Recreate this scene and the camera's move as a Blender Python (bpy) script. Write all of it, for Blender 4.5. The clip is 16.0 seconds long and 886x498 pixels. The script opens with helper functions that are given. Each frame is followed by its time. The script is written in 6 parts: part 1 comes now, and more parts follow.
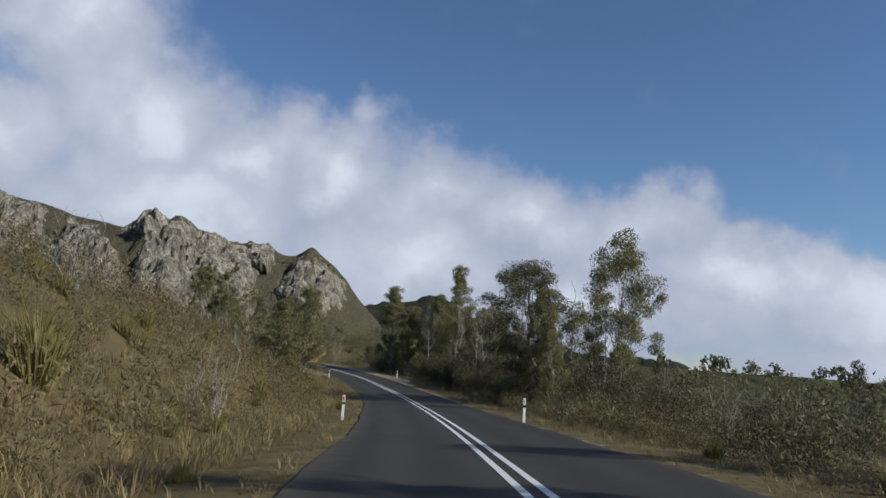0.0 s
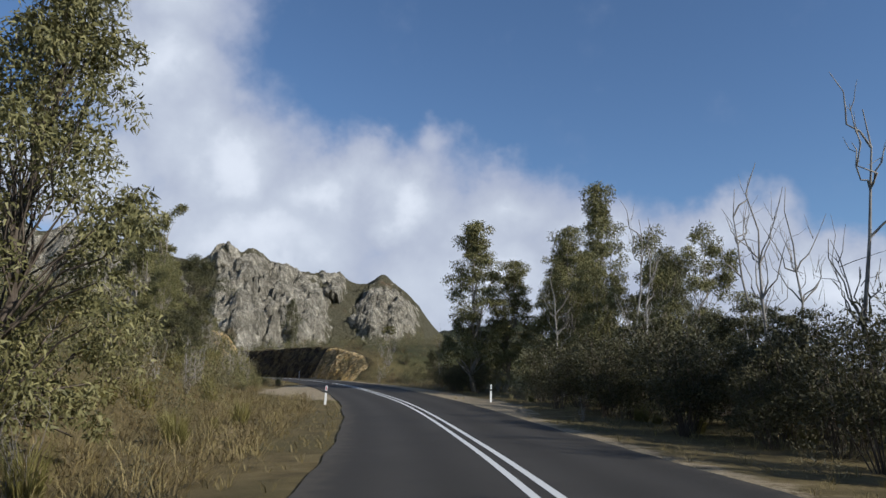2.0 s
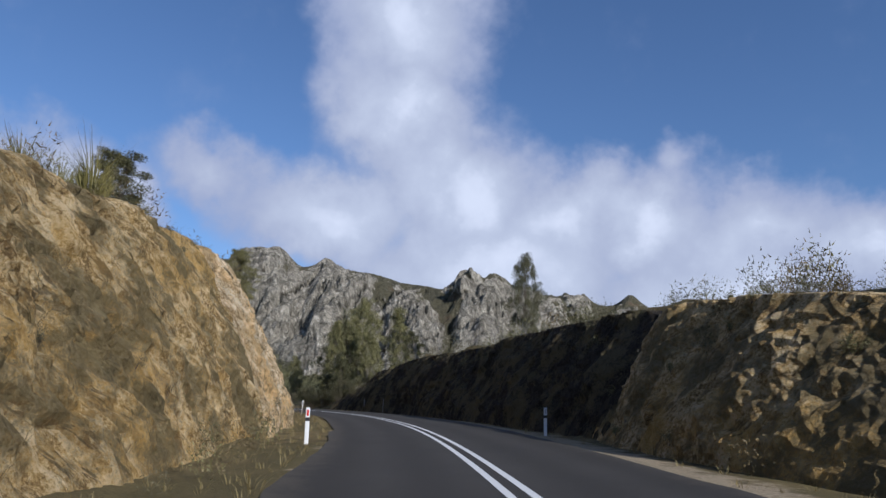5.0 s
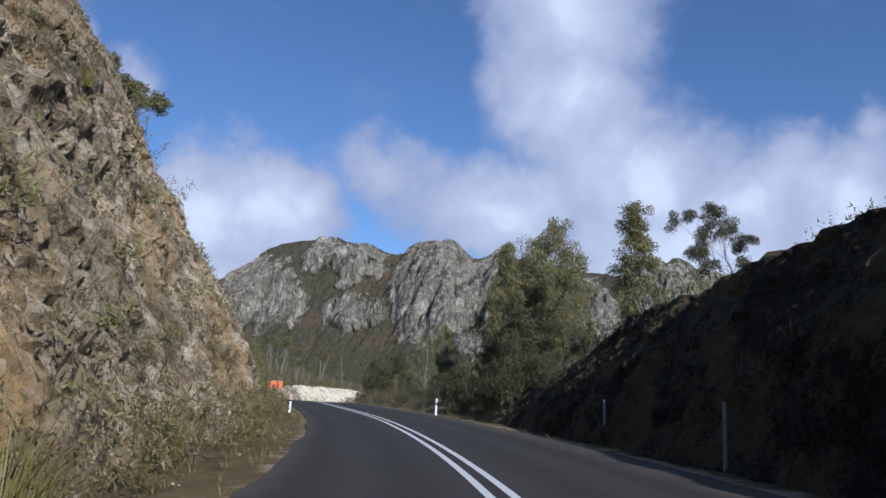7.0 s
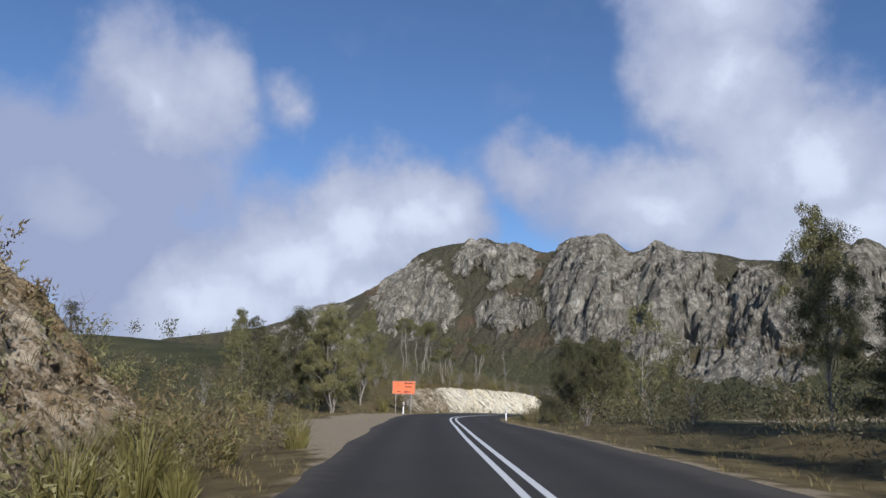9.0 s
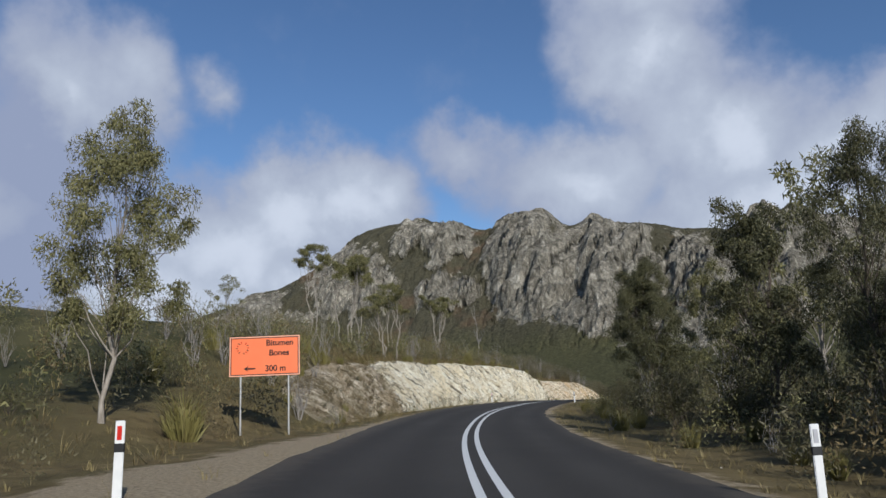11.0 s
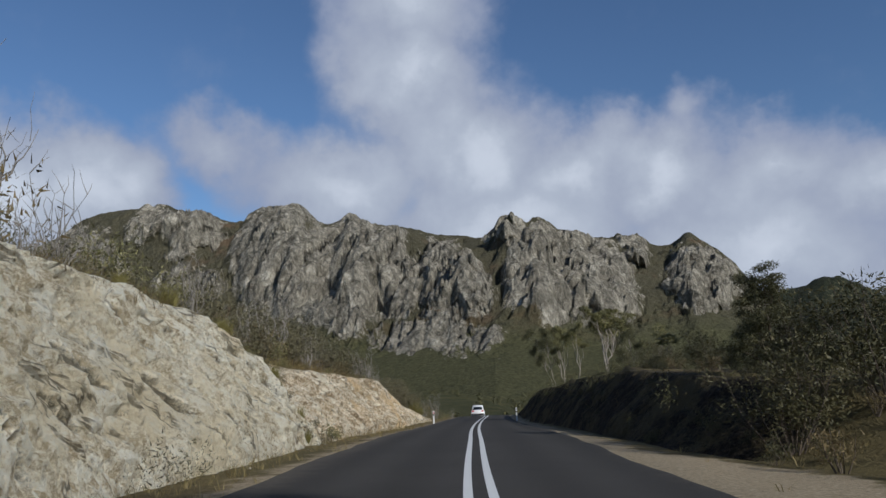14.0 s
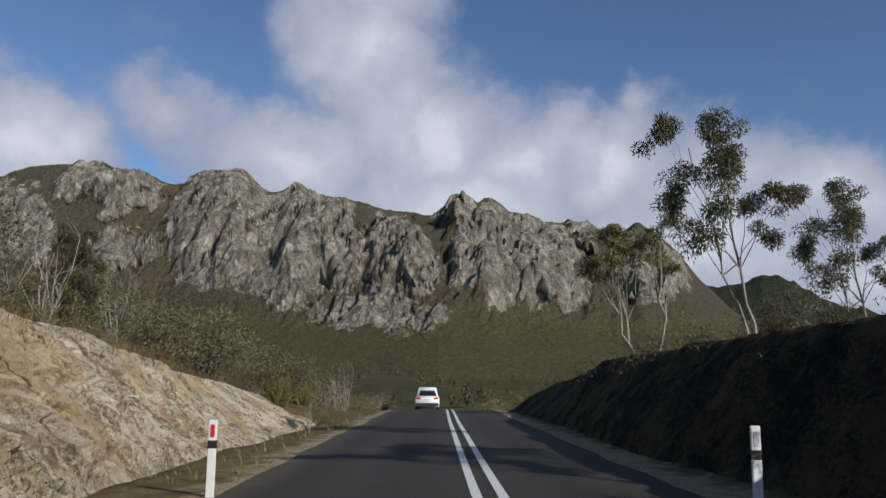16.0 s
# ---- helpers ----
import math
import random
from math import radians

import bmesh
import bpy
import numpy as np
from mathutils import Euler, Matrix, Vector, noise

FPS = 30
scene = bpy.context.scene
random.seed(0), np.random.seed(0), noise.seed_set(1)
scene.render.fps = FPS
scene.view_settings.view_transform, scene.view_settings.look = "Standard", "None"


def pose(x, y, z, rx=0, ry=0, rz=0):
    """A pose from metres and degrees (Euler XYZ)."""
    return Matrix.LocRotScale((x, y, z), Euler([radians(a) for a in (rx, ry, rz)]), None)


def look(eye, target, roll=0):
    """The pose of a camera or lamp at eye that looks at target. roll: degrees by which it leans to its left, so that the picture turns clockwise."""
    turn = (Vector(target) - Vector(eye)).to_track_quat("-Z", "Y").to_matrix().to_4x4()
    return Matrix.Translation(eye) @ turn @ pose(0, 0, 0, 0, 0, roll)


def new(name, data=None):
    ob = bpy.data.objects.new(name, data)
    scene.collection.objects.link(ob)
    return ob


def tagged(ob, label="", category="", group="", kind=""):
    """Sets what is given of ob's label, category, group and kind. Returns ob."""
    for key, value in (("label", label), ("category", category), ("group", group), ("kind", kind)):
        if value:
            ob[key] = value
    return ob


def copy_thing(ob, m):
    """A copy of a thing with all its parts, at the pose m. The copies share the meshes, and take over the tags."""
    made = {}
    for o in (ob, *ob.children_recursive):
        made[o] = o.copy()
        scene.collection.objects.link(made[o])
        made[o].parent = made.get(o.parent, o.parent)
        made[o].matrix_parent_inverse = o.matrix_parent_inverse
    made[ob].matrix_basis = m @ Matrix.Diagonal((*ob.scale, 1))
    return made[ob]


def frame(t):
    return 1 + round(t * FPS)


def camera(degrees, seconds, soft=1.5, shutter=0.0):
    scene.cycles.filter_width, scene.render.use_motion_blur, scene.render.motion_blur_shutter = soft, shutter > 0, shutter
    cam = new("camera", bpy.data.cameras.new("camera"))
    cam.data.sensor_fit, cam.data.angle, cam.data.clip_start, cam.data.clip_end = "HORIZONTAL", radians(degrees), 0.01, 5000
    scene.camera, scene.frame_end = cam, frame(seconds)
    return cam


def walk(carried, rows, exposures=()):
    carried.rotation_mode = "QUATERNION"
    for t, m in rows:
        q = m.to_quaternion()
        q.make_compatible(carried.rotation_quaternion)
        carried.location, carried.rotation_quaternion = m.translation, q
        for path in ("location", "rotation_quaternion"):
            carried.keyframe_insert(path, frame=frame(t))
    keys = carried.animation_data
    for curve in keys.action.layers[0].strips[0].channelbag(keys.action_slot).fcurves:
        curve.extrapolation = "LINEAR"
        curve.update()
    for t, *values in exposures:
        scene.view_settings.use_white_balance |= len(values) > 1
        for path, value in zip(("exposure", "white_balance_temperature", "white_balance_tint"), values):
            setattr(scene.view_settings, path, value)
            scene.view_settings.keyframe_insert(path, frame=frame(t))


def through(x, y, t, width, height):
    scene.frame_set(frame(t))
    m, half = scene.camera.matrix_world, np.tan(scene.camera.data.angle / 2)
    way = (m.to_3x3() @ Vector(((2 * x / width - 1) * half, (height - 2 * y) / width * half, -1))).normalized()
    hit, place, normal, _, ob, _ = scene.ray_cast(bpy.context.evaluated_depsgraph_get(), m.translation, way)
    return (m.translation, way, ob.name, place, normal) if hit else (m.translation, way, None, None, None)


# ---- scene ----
cam = camera(61.46, 16.0)
PATH = [
    (0.00, pose(0.00, 0.00, 1.30, 99.29, -2.10, 7.73)),
    (0.25, pose(-1.23, 7.07, 1.12, 99.50, -1.83, 8.28)),
    (0.50, pose(-2.52, 14.12, 0.96, 99.64, -1.75, 8.86)),
    (0.75, pose(-3.88, 21.13, 0.82, 99.68, -1.92, 9.51)),
    (1.00, pose(-5.33, 28.11, 0.68, 99.75, -1.98, 10.21)),
    (1.25, pose(-6.86, 35.06, 0.56, 99.98, -1.62, 10.97)),
    (1.50, pose(-8.47, 41.96, 0.48, 100.36, -1.08, 11.78)),
    (1.75, pose(-10.17, 48.83, 0.45, 100.80, -0.69, 12.65)),
    (2.00, pose(-11.96, 55.65, 0.46, 101.13, -0.49, 13.57)),
    (2.25, pose(-13.87, 62.43, 0.51, 101.27, -0.49, 14.57)),
    (2.50, pose(-15.89, 69.15, 0.58, 101.52, -0.73, 15.71)),
    (2.75, pose(-18.07, 75.81, 0.70, 102.17, -1.24, 17.08)),
    (3.00, pose(-20.42, 82.38, 0.91, 102.86, -1.74, 18.71)),
    (3.25, pose(-22.99, 88.85, 1.18, 103.20, -1.98, 20.62)),
    (3.50, pose(-25.77, 95.21, 1.47, 103.31, -2.00, 22.58)),
    (3.75, pose(-28.74, 101.47, 1.77, 103.37, -1.91, 24.36)),
    (4.00, pose(-31.89, 107.61, 2.08, 103.40, -1.76, 26.00)),
    (4.25, pose(-35.20, 113.65, 2.39, 103.34, -1.59, 27.60)),
    (4.50, pose(-38.67, 119.59, 2.68, 103.19, -1.45, 29.21)),
    (4.75, pose(-42.28, 125.41, 2.95, 103.01, -1.34, 30.76)),
    (5.00, pose(-46.04, 131.12, 3.20, 102.84, -1.28, 32.16)),
    (5.25, pose(-49.91, 136.74, 3.43, 102.71, -1.29, 33.41)),
    (5.50, pose(-53.89, 142.25, 3.65, 102.59, -1.42, 34.63)),
    (5.75, pose(-57.99, 147.66, 3.85, 102.46, -1.69, 35.97)),
    (6.00, pose(-62.21, 152.94, 4.04, 102.32, -2.02, 37.49)),
    (6.25, pose(-66.58, 158.09, 4.20, 102.18, -2.22, 39.22)),
    (6.50, pose(-71.10, 163.08, 4.35, 102.07, -2.15, 41.19)),
    (6.75, pose(-75.78, 167.89, 4.49, 101.98, -1.93, 43.32)),
    (7.00, pose(-80.63, 172.51, 4.62, 101.91, -1.81, 45.56)),
    (7.25, pose(-85.63, 176.93, 4.74, 101.84, -1.92, 47.80)),
    (7.50, pose(-90.80, 181.14, 4.86, 101.81, -2.01, 49.97)),
    (7.75, pose(-96.10, 185.14, 4.98, 101.86, -1.82, 51.98)),
    (8.00, pose(-101.51, 188.97, 5.10, 101.94, -1.50, 53.72)),
    (8.25, pose(-107.00, 192.64, 5.23, 101.96, -1.27, 55.11)),
    (8.50, pose(-112.55, 196.18, 5.36, 101.94, -1.14, 56.18)),
    (8.75, pose(-118.15, 199.63, 5.48, 101.88, -1.05, 56.94)),
    (9.00, pose(-123.76, 203.02, 5.60, 101.79, -0.98, 57.40)),
    (9.25, pose(-129.37, 206.36, 5.70, 101.68, -0.92, 57.56)),
    (9.50, pose(-134.97, 209.70, 5.79, 101.59, -0.90, 57.36)),
    (9.75, pose(-140.53, 213.06, 5.88, 101.52, -0.86, 56.86)),
    (10.00, pose(-146.04, 216.48, 5.95, 101.41, -0.70, 56.15)),
    (10.25, pose(-151.49, 219.96, 6.00, 101.24, -0.30, 55.36)),
    (10.50, pose(-156.86, 223.52, 6.04, 100.97, 0.43, 54.59)),
    (10.75, pose(-162.16, 227.16, 6.04, 100.67, 1.36, 53.83)),
    (11.00, pose(-167.39, 230.87, 6.00, 100.44, 2.28, 53.06)),
    (11.25, pose(-172.54, 234.65, 5.95, 100.36, 3.00, 52.25)),
    (11.50, pose(-177.61, 238.51, 5.90, 100.39, 3.51, 51.38)),
    (11.75, pose(-182.60, 242.45, 5.85, 100.47, 3.83, 50.37)),
    (12.00, pose(-187.50, 246.47, 5.81, 100.53, 3.86, 49.04)),
    (12.25, pose(-192.27, 250.62, 5.78, 100.53, 3.59, 47.23)),
    (12.50, pose(-196.88, 254.91, 5.74, 100.53, 3.27, 45.17)),
    (12.75, pose(-201.33, 259.35, 5.71, 100.58, 3.13, 43.10)),
    (13.00, pose(-205.61, 263.93, 5.68, 100.59, 3.02, 41.07)),
    (13.25, pose(-209.71, 268.65, 5.65, 100.51, 2.76, 39.07)),
    (13.50, pose(-213.64, 273.48, 5.61, 100.35, 2.44, 37.16)),
    (13.75, pose(-217.42, 278.41, 5.55, 100.17, 2.22, 35.43)),
    (14.00, pose(-221.04, 283.44, 5.47, 99.98, 1.99, 33.94)),
    (14.25, pose(-224.54, 288.53, 5.36, 99.75, 1.67, 32.76)),
    (14.50, pose(-227.94, 293.66, 5.23, 99.49, 1.37, 31.85)),
    (14.75, pose(-231.27, 298.82, 5.07, 99.22, 1.20, 31.18)),
    (15.00, pose(-234.53, 304.00, 4.89, 98.96, 1.02, 30.65)),
    (15.25, pose(-237.75, 309.18, 4.68, 98.74, 0.70, 30.19)),
    (15.50, pose(-240.92, 314.37, 4.44, 98.58, 0.27, 29.84)),
    (15.75, pose(-244.07, 319.56, 4.20, 98.49, -0.17, 29.61)),
    (16.00, pose(-247.19, 324.73, 3.95, 98.45, -0.61, 29.45)),
]
walk(cam, PATH, [(0.0, -0.06, 5850.0, 10.0), (1.0, -0.05, 5850.0, 10.0), (2.2, 0.10, 5850.0, 10.0), (3.0, 0.05, 5750.0, 10.0), (4.2, 0.02, 5600.0, 14.0), (7.0, 0.03, 5250.0, 15.0), (8.2, 0.05, 5450.0, 15.0), (10.5, -0.14, 5650.0, 11.0), (12.0, -0.17, 5750.0, 10.0), (12.7, -0.14, 5850.0, 10.0), (13.7, -0.31, 5700.0, 10.0), (14.3, -0.30, 5750.0, 10.0), (15.0, -0.16, 6000.0, 12.0), (16.0, -0.18, 5950.0, 13.0)])

# ---- light ----
SUN_AZ, SUN_EL = radians(106.0), radians(27.0)
SUN_DIR = Vector((math.sin(SUN_AZ) * math.cos(SUN_EL), math.cos(SUN_AZ) * math.cos(SUN_EL), math.sin(SUN_EL)))
sun_data = bpy.data.lights.new("sun", "SUN")
sun_data.energy, sun_data.angle, sun_data.color = 5.0, radians(0.6), (1.0, 0.91, 0.77)
sun = new("sun", sun_data)
sun.matrix_world = look(SUN_DIR * 300, (0, 0, 0))

# cloud puffs: bearing, elevation, half width, half height, weight
PUFFS = [
    (34.5, 38, 7, 7, 1.0), (35.5, 30, 6.6, 6, 1.0), (35, 23, 6, 5, 1.0), (31, 17, 6.5, 4.6, 1.0),
    (23, 15, 6, 4.0, 1.0), (16, 15, 5, 3.6, 1.0), (13.5, 18.4, 2.4, 2.0, 0.6), (20, 17.6, 2.4, 1.8, 0.6), (9, 13, 6, 4, 1.0),
    (2, 12, 6, 3.5, 1.0), (-6, 10, 6, 3.5, 1.0), (-14, 7.5, 7, 3, 1.0), (-24, 6, 9, 3, 1.0),
    (28, 11, 12, 5, 1.0), (10, 8, 12, 5, 1.0), (42, 15, 8, 4, 0.8), (50, 17, 4.5, 3.0, 0.7),
    (-2, 5, 16, 4, 0.9), (-28, 2.5, 14, 3.5, 0.9), (60, 14, 5, 4.5, 1.0), (65, 13, 6, 4.5, 1.0), (70, 10, 7, 4.5, 1.0), (80, 21, 5.5, 6, 1.0), (84, 14, 9, 7, 1.0),
    (62, 7, 10, 5, 0.9), (76, 7, 9, 6, 1.0), (71, 22, 2.6, 2.2, 0.45),
]


def nodes_of(tree):
    tree.nodes.clear()

    def add(kind, **kw):
        n = tree.nodes.new(kind)
        for k, v in kw.items():
            if k == "op":
                n.operation = v
            elif k == "dims":
                n.noise_dimensions = v
            elif k == "feature":
                n.feature = v
            elif k == "blend":
                n.blend_type = v
            elif k == "dtype":
                n.data_type = v
            elif k == "attr":
                n.attribute_name = v
        return n

    def put(sock, value):
        if isinstance(value, bpy.types.NodeSocket):
            tree.links.new(value, sock)
        else:
            sock.default_value = value

    def math_(op, a, b=0.0, c=0.0, clamp=False):
        n = add("ShaderNodeMath", op=op)
        n.use_clamp = clamp
        put(n.inputs[0], a), put(n.inputs[1], b), put(n.inputs[2], c)
        return n.outputs[0]

    def vec_(op, a, b=(0, 0, 0)):
        n = add("ShaderNodeVectorMath", op=op)
        put(n.inputs[0], a)
        if op == "SCALE":
            put(n.inputs["Scale"], b)
        else:
            put(n.inputs[1], b)
        return n.outputs["Value"] if op in ("LENGTH", "DOT_PRODUCT") else n.outputs[0]

    def noise_(vec, scale, detail=4.0, rough=0.55, dist=0.0):
        n = add("ShaderNodeTexNoise")
        put(n.inputs["Vector"], vec)
        n.inputs["Scale"].default_value, n.inputs["Detail"].default_value = scale, detail
        n.inputs["Roughness"].default_value, n.inputs["Distortion"].default_value = rough, dist
        return n.outputs["Fac"]

    def ramp_(fac, stops):
        n = add("ShaderNodeValToRGB")
        put(n.inputs[0], fac)
        els = n.color_ramp.elements
        while len(els) < len(stops):
            els.new(0.5)
        for e, (p, c) in zip(els, stops):
            e.position, e.color = p, (*c, 1) if len(c) == 3 else c
        return n.outputs[0]

    def mix_(fac, a, b, blend="MIX"):
        n = add("ShaderNodeMix", dtype="RGBA", blend=blend)
        put(n.inputs[0], fac)
        put(n.inputs[6], (*a, 1) if isinstance(a, tuple) and len(a) == 3 else a)
        put(n.inputs[7], (*b, 1) if isinstance(b, tuple) and len(b) == 3 else b)
        return n.outputs[2]

    def step_(x, lo, hi):
        n = add("ShaderNodeMapRange")
        n.interpolation_type = "SMOOTHSTEP"
        put(n.inputs[0], x)
        n.inputs[1].default_value, n.inputs[2].default_value = lo, hi
        return n.outputs[0]

    return add, put, math_, vec_, noise_, ramp_, mix_, step_


world = bpy.data.worlds.new("sky")
scene.world = world
world.use_nodes = True
add, put, math_, vec_, noise_, ramp_, mix_, step_ = nodes_of(world.node_tree)
sky = add("ShaderNodeTexSky")
sky.sky_type, sky.sun_disc = "NISHITA", False
sky.sun_elevation, sky.sun_rotation = SUN_EL, SUN_AZ
sky.air_density, sky.dust_density, sky.ozone_density, sky.altitude = 1.0, 0.25, 3.2, 500
direction = add("ShaderNodeTexCoord").outputs["Generated"]
split = add("ShaderNodeSeparateXYZ")
put(split.inputs[0], direction)
bearing = math_("MULTIPLY", math_("ARCTAN2", math_("MULTIPLY", split.outputs[0], -1.0), split.outputs[1]), 57.2958)
height = math_("MULTIPLY", math_("ARCSINE", split.outputs[2]), 57.2958)
place = add("ShaderNodeCombineXYZ")
put(place.inputs[0], bearing), put(place.inputs[1], height)
warp = noise_(direction, 7.0, 5.0, 0.52)
warp_b = noise_(vec_("ADD", direction, (3.1, 1.7, 0.4)), 7.0, 5.0, 0.6)
shift = add("ShaderNodeCombineXYZ")
put(shift.inputs[0], math_("MULTIPLY", math_("SUBTRACT", warp, 0.5), 13.0))
put(shift.inputs[1], math_("MULTIPLY", math_("SUBTRACT", warp_b, 0.5), 9.0))
spot = vec_("ADD", place.outputs[0], shift.outputs[0])
body = None
for a, e, wa, we, k in PUFFS:
    d = vec_("LENGTH", vec_("MULTIPLY", vec_("SUBTRACT", spot, (a, e, 0)), (1 / wa, 1 / we, 0)))
    g = math_("MULTIPLY", math_("SUBTRACT", 1.45, d, clamp=False), k)
    body = g if body is None else math_("SMOOTH_MAX", body, g, 0.25)
# scattered cumulus goes on round the rest of the sky
rest = math_("SUBTRACT", math_("MULTIPLY", noise_(direction, 2.4, 5.0, 0.6), 2.6), 1.25)
off_view = step_(math_("ABSOLUTE", math_("SUBTRACT", bearing, 30.0)), 62.0, 85.0)
rest = math_("MULTIPLY", rest, off_view)
body = math_("MAXIMUM", body, rest)
fluff = math_("MULTIPLY", math_("SUBTRACT", noise_(direction, 13.0, 6.0, 0.55), 0.5), 0.62)
body = math_("ADD", body, fluff)
mask = step_(body, 0.02, 0.66)
mask = math_("MULTIPLY", mask, step_(height, -2.0, 1.0))
thick = step_(math_("ADD", body, math_("MULTIPLY", math_("SUBTRACT", noise_(direction, 3.4, 6.0, 0.55), 0.5), 1.7)), 0.1, 1.6)
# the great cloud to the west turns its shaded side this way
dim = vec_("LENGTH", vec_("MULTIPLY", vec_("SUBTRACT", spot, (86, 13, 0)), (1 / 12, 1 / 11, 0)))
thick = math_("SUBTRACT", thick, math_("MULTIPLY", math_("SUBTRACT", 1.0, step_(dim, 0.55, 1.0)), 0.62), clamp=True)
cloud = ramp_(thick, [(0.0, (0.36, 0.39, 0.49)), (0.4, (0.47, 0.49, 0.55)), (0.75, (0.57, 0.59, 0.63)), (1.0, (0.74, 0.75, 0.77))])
sky_part = add("ShaderNodeBackground")
put(sky_part.inputs[0], sky.outputs[0])
sky_part.inputs[1].default_value = 0.099
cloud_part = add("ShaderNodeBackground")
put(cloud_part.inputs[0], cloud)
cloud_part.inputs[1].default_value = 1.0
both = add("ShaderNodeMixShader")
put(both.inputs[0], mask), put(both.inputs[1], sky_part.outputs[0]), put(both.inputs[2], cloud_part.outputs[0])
out = add("ShaderNodeOutputWorld")
put(out.inputs[0], both.outputs[0])


# ---- materials ----
def material(name, build):
    m = bpy.data.materials.new(name)
    m.use_nodes = True
    kit = nodes_of(m.node_tree)
    add, put = kit[0], kit[1]
    colour, rough, bump, extra = build(*kit)
    p = add("ShaderNodeBsdfPrincipled")
    put(p.inputs["Base Color"], (*colour, 1) if isinstance(colour, tuple) and len(colour) == 3 else colour)
    put(p.inputs["Roughness"], rough)
    p.inputs["Specular IOR Level"].default_value = extra.get("spec", 0.3)
    p.inputs["Metallic"].default_value = extra.get("metal", 0.0)
    if bump is not None:
        b = add("ShaderNodeBump")
        b.inputs["Strength"].default_value, b.inputs["Distance"].default_value = extra.get("strength", 0.5), extra.get("reach", 0.05)
        put(b.inputs["Height"], bump)
        put(p.inputs["Normal"], b.outputs[0])
    surface = p.outputs[0]
    if extra.get("through"):
        tr = add("ShaderNodeBsdfTranslucent")
        put(tr.inputs[0], extra.get("glow", colour) if not isinstance(colour, tuple) else (*colour, 1))
        mx = add("ShaderNodeMixShader")
        mx.inputs[0].default_value = extra["through"]
        put(mx.inputs[1], surface), put(mx.inputs[2], tr.outputs[0])
        surface = mx.outputs[0]
    o = add("ShaderNodeOutputMaterial")
    put(o.inputs[0], surface)
    return m


def where(add):
    return add("ShaderNodeNewGeometry").outputs["Position"]


def asphalt_(add, put, math_, vec_, noise_, ramp_, mix_, step_):
    p = where(add)
    grain, patch, track = noise_(p, 90, 3, 0.7), noise_(p, 0.35, 5, 0.6), noise_(p, 2.5, 4, 0.6)
    c = mix_(patch, (0.024, 0.0217, 0.0180), (0.041, 0.0370, 0.0305))
    c = mix_(math_("MULTIPLY", grain, 0.5), c, (0.064, 0.057, 0.048))
    c = mix_(math_("MULTIPLY", step_(track, 0.55, 0.75), 0.35), c, (0.019, 0.019, 0.020))
    d = math_("ABSOLUTE", add("ShaderNodeAttribute", attr="across").outputs["Fac"])
    worn = math_("MULTIPLY", math_("ADD", math_("SINE", math_("MULTIPLY", d, 4.1)), 1.0), math_("MULTIPLY", patch, 0.34))
    c = mix_(worn, c, (0.070, 0.064, 0.055))
    edge = step_(math_("ADD", d, math_("MULTIPLY", math_("SUBTRACT", track, 0.5), 1.6)), 2.7, 3.5)
    c = mix_(math_("MULTIPLY", edge, 0.4), c, (0.120, 0.100, 0.072))
    return c, 0.82, grain, {"strength": 0.35, "reach": 0.01, "spec": 0.2}


def paint_(add, put, math_, vec_, noise_, ramp_, mix_, step_):
    p = where(add)
    wear = step_(noise_(p, 22, 5, 0.7), 0.55, 0.78)
    c = mix_(math_("MULTIPLY", wear, 0.6), (0.66, 0.66, 0.63), (0.20, 0.19, 0.18))
    return c, 0.6, noise_(p, 90, 2), {"strength": 0.2, "reach": 0.005}


def verge_(add, put, math_, vec_, noise_, ramp_, mix_, step_):
    p = where(add)
    big, mid, fine = noise_(p, 0.12, 4, 0.6), noise_(p, 1.3, 5, 0.65), noise_(p, 14, 5, 0.7)
    soil = ramp_(mid, [(0.3, (0.080, 0.062, 0.029)), (0.5, (0.150, 0.114, 0.051)), (0.72, (0.215, 0.168, 0.080))])
    green = ramp_(fine, [(0.3, (0.072, 0.060, 0.025)), (0.7, (0.155, 0.124, 0.055))])
    c = mix_(step_(big, 0.42, 0.62), soil, green)
    heath = ramp_(noise_(p, 0.09, 6, 0.7), [(0.3, (0.032, 0.035, 0.015)), (0.5, (0.060, 0.060, 0.025)), (0.7, (0.105, 0.092, 0.042))])
    wild = add("ShaderNodeAttribute", attr="wild").outputs["Fac"]
    c = mix_(step_(math_("ADD", wild, math_("MULTIPLY", math_("SUBTRACT", mid, 0.5), 0.8)), 0.2, 0.8), c, heath)
    stone = ramp_(fine, [(0.25, (0.155, 0.120, 0.074)), (0.5, (0.315, 0.252, 0.160)), (0.75, (0.48, 0.405, 0.285))])
    g = add("ShaderNodeAttribute", attr="gravel").outputs["Fac"]
    g = step_(math_("ADD", g, math_("MULTIPLY", math_("SUBTRACT", mid, 0.5), 1.8)), 0.3, 0.7)
    c = mix_(g, c, stone)
    return c, 0.95, fine, {"strength": 0.8, "reach": 0.08, "spec": 0.15}


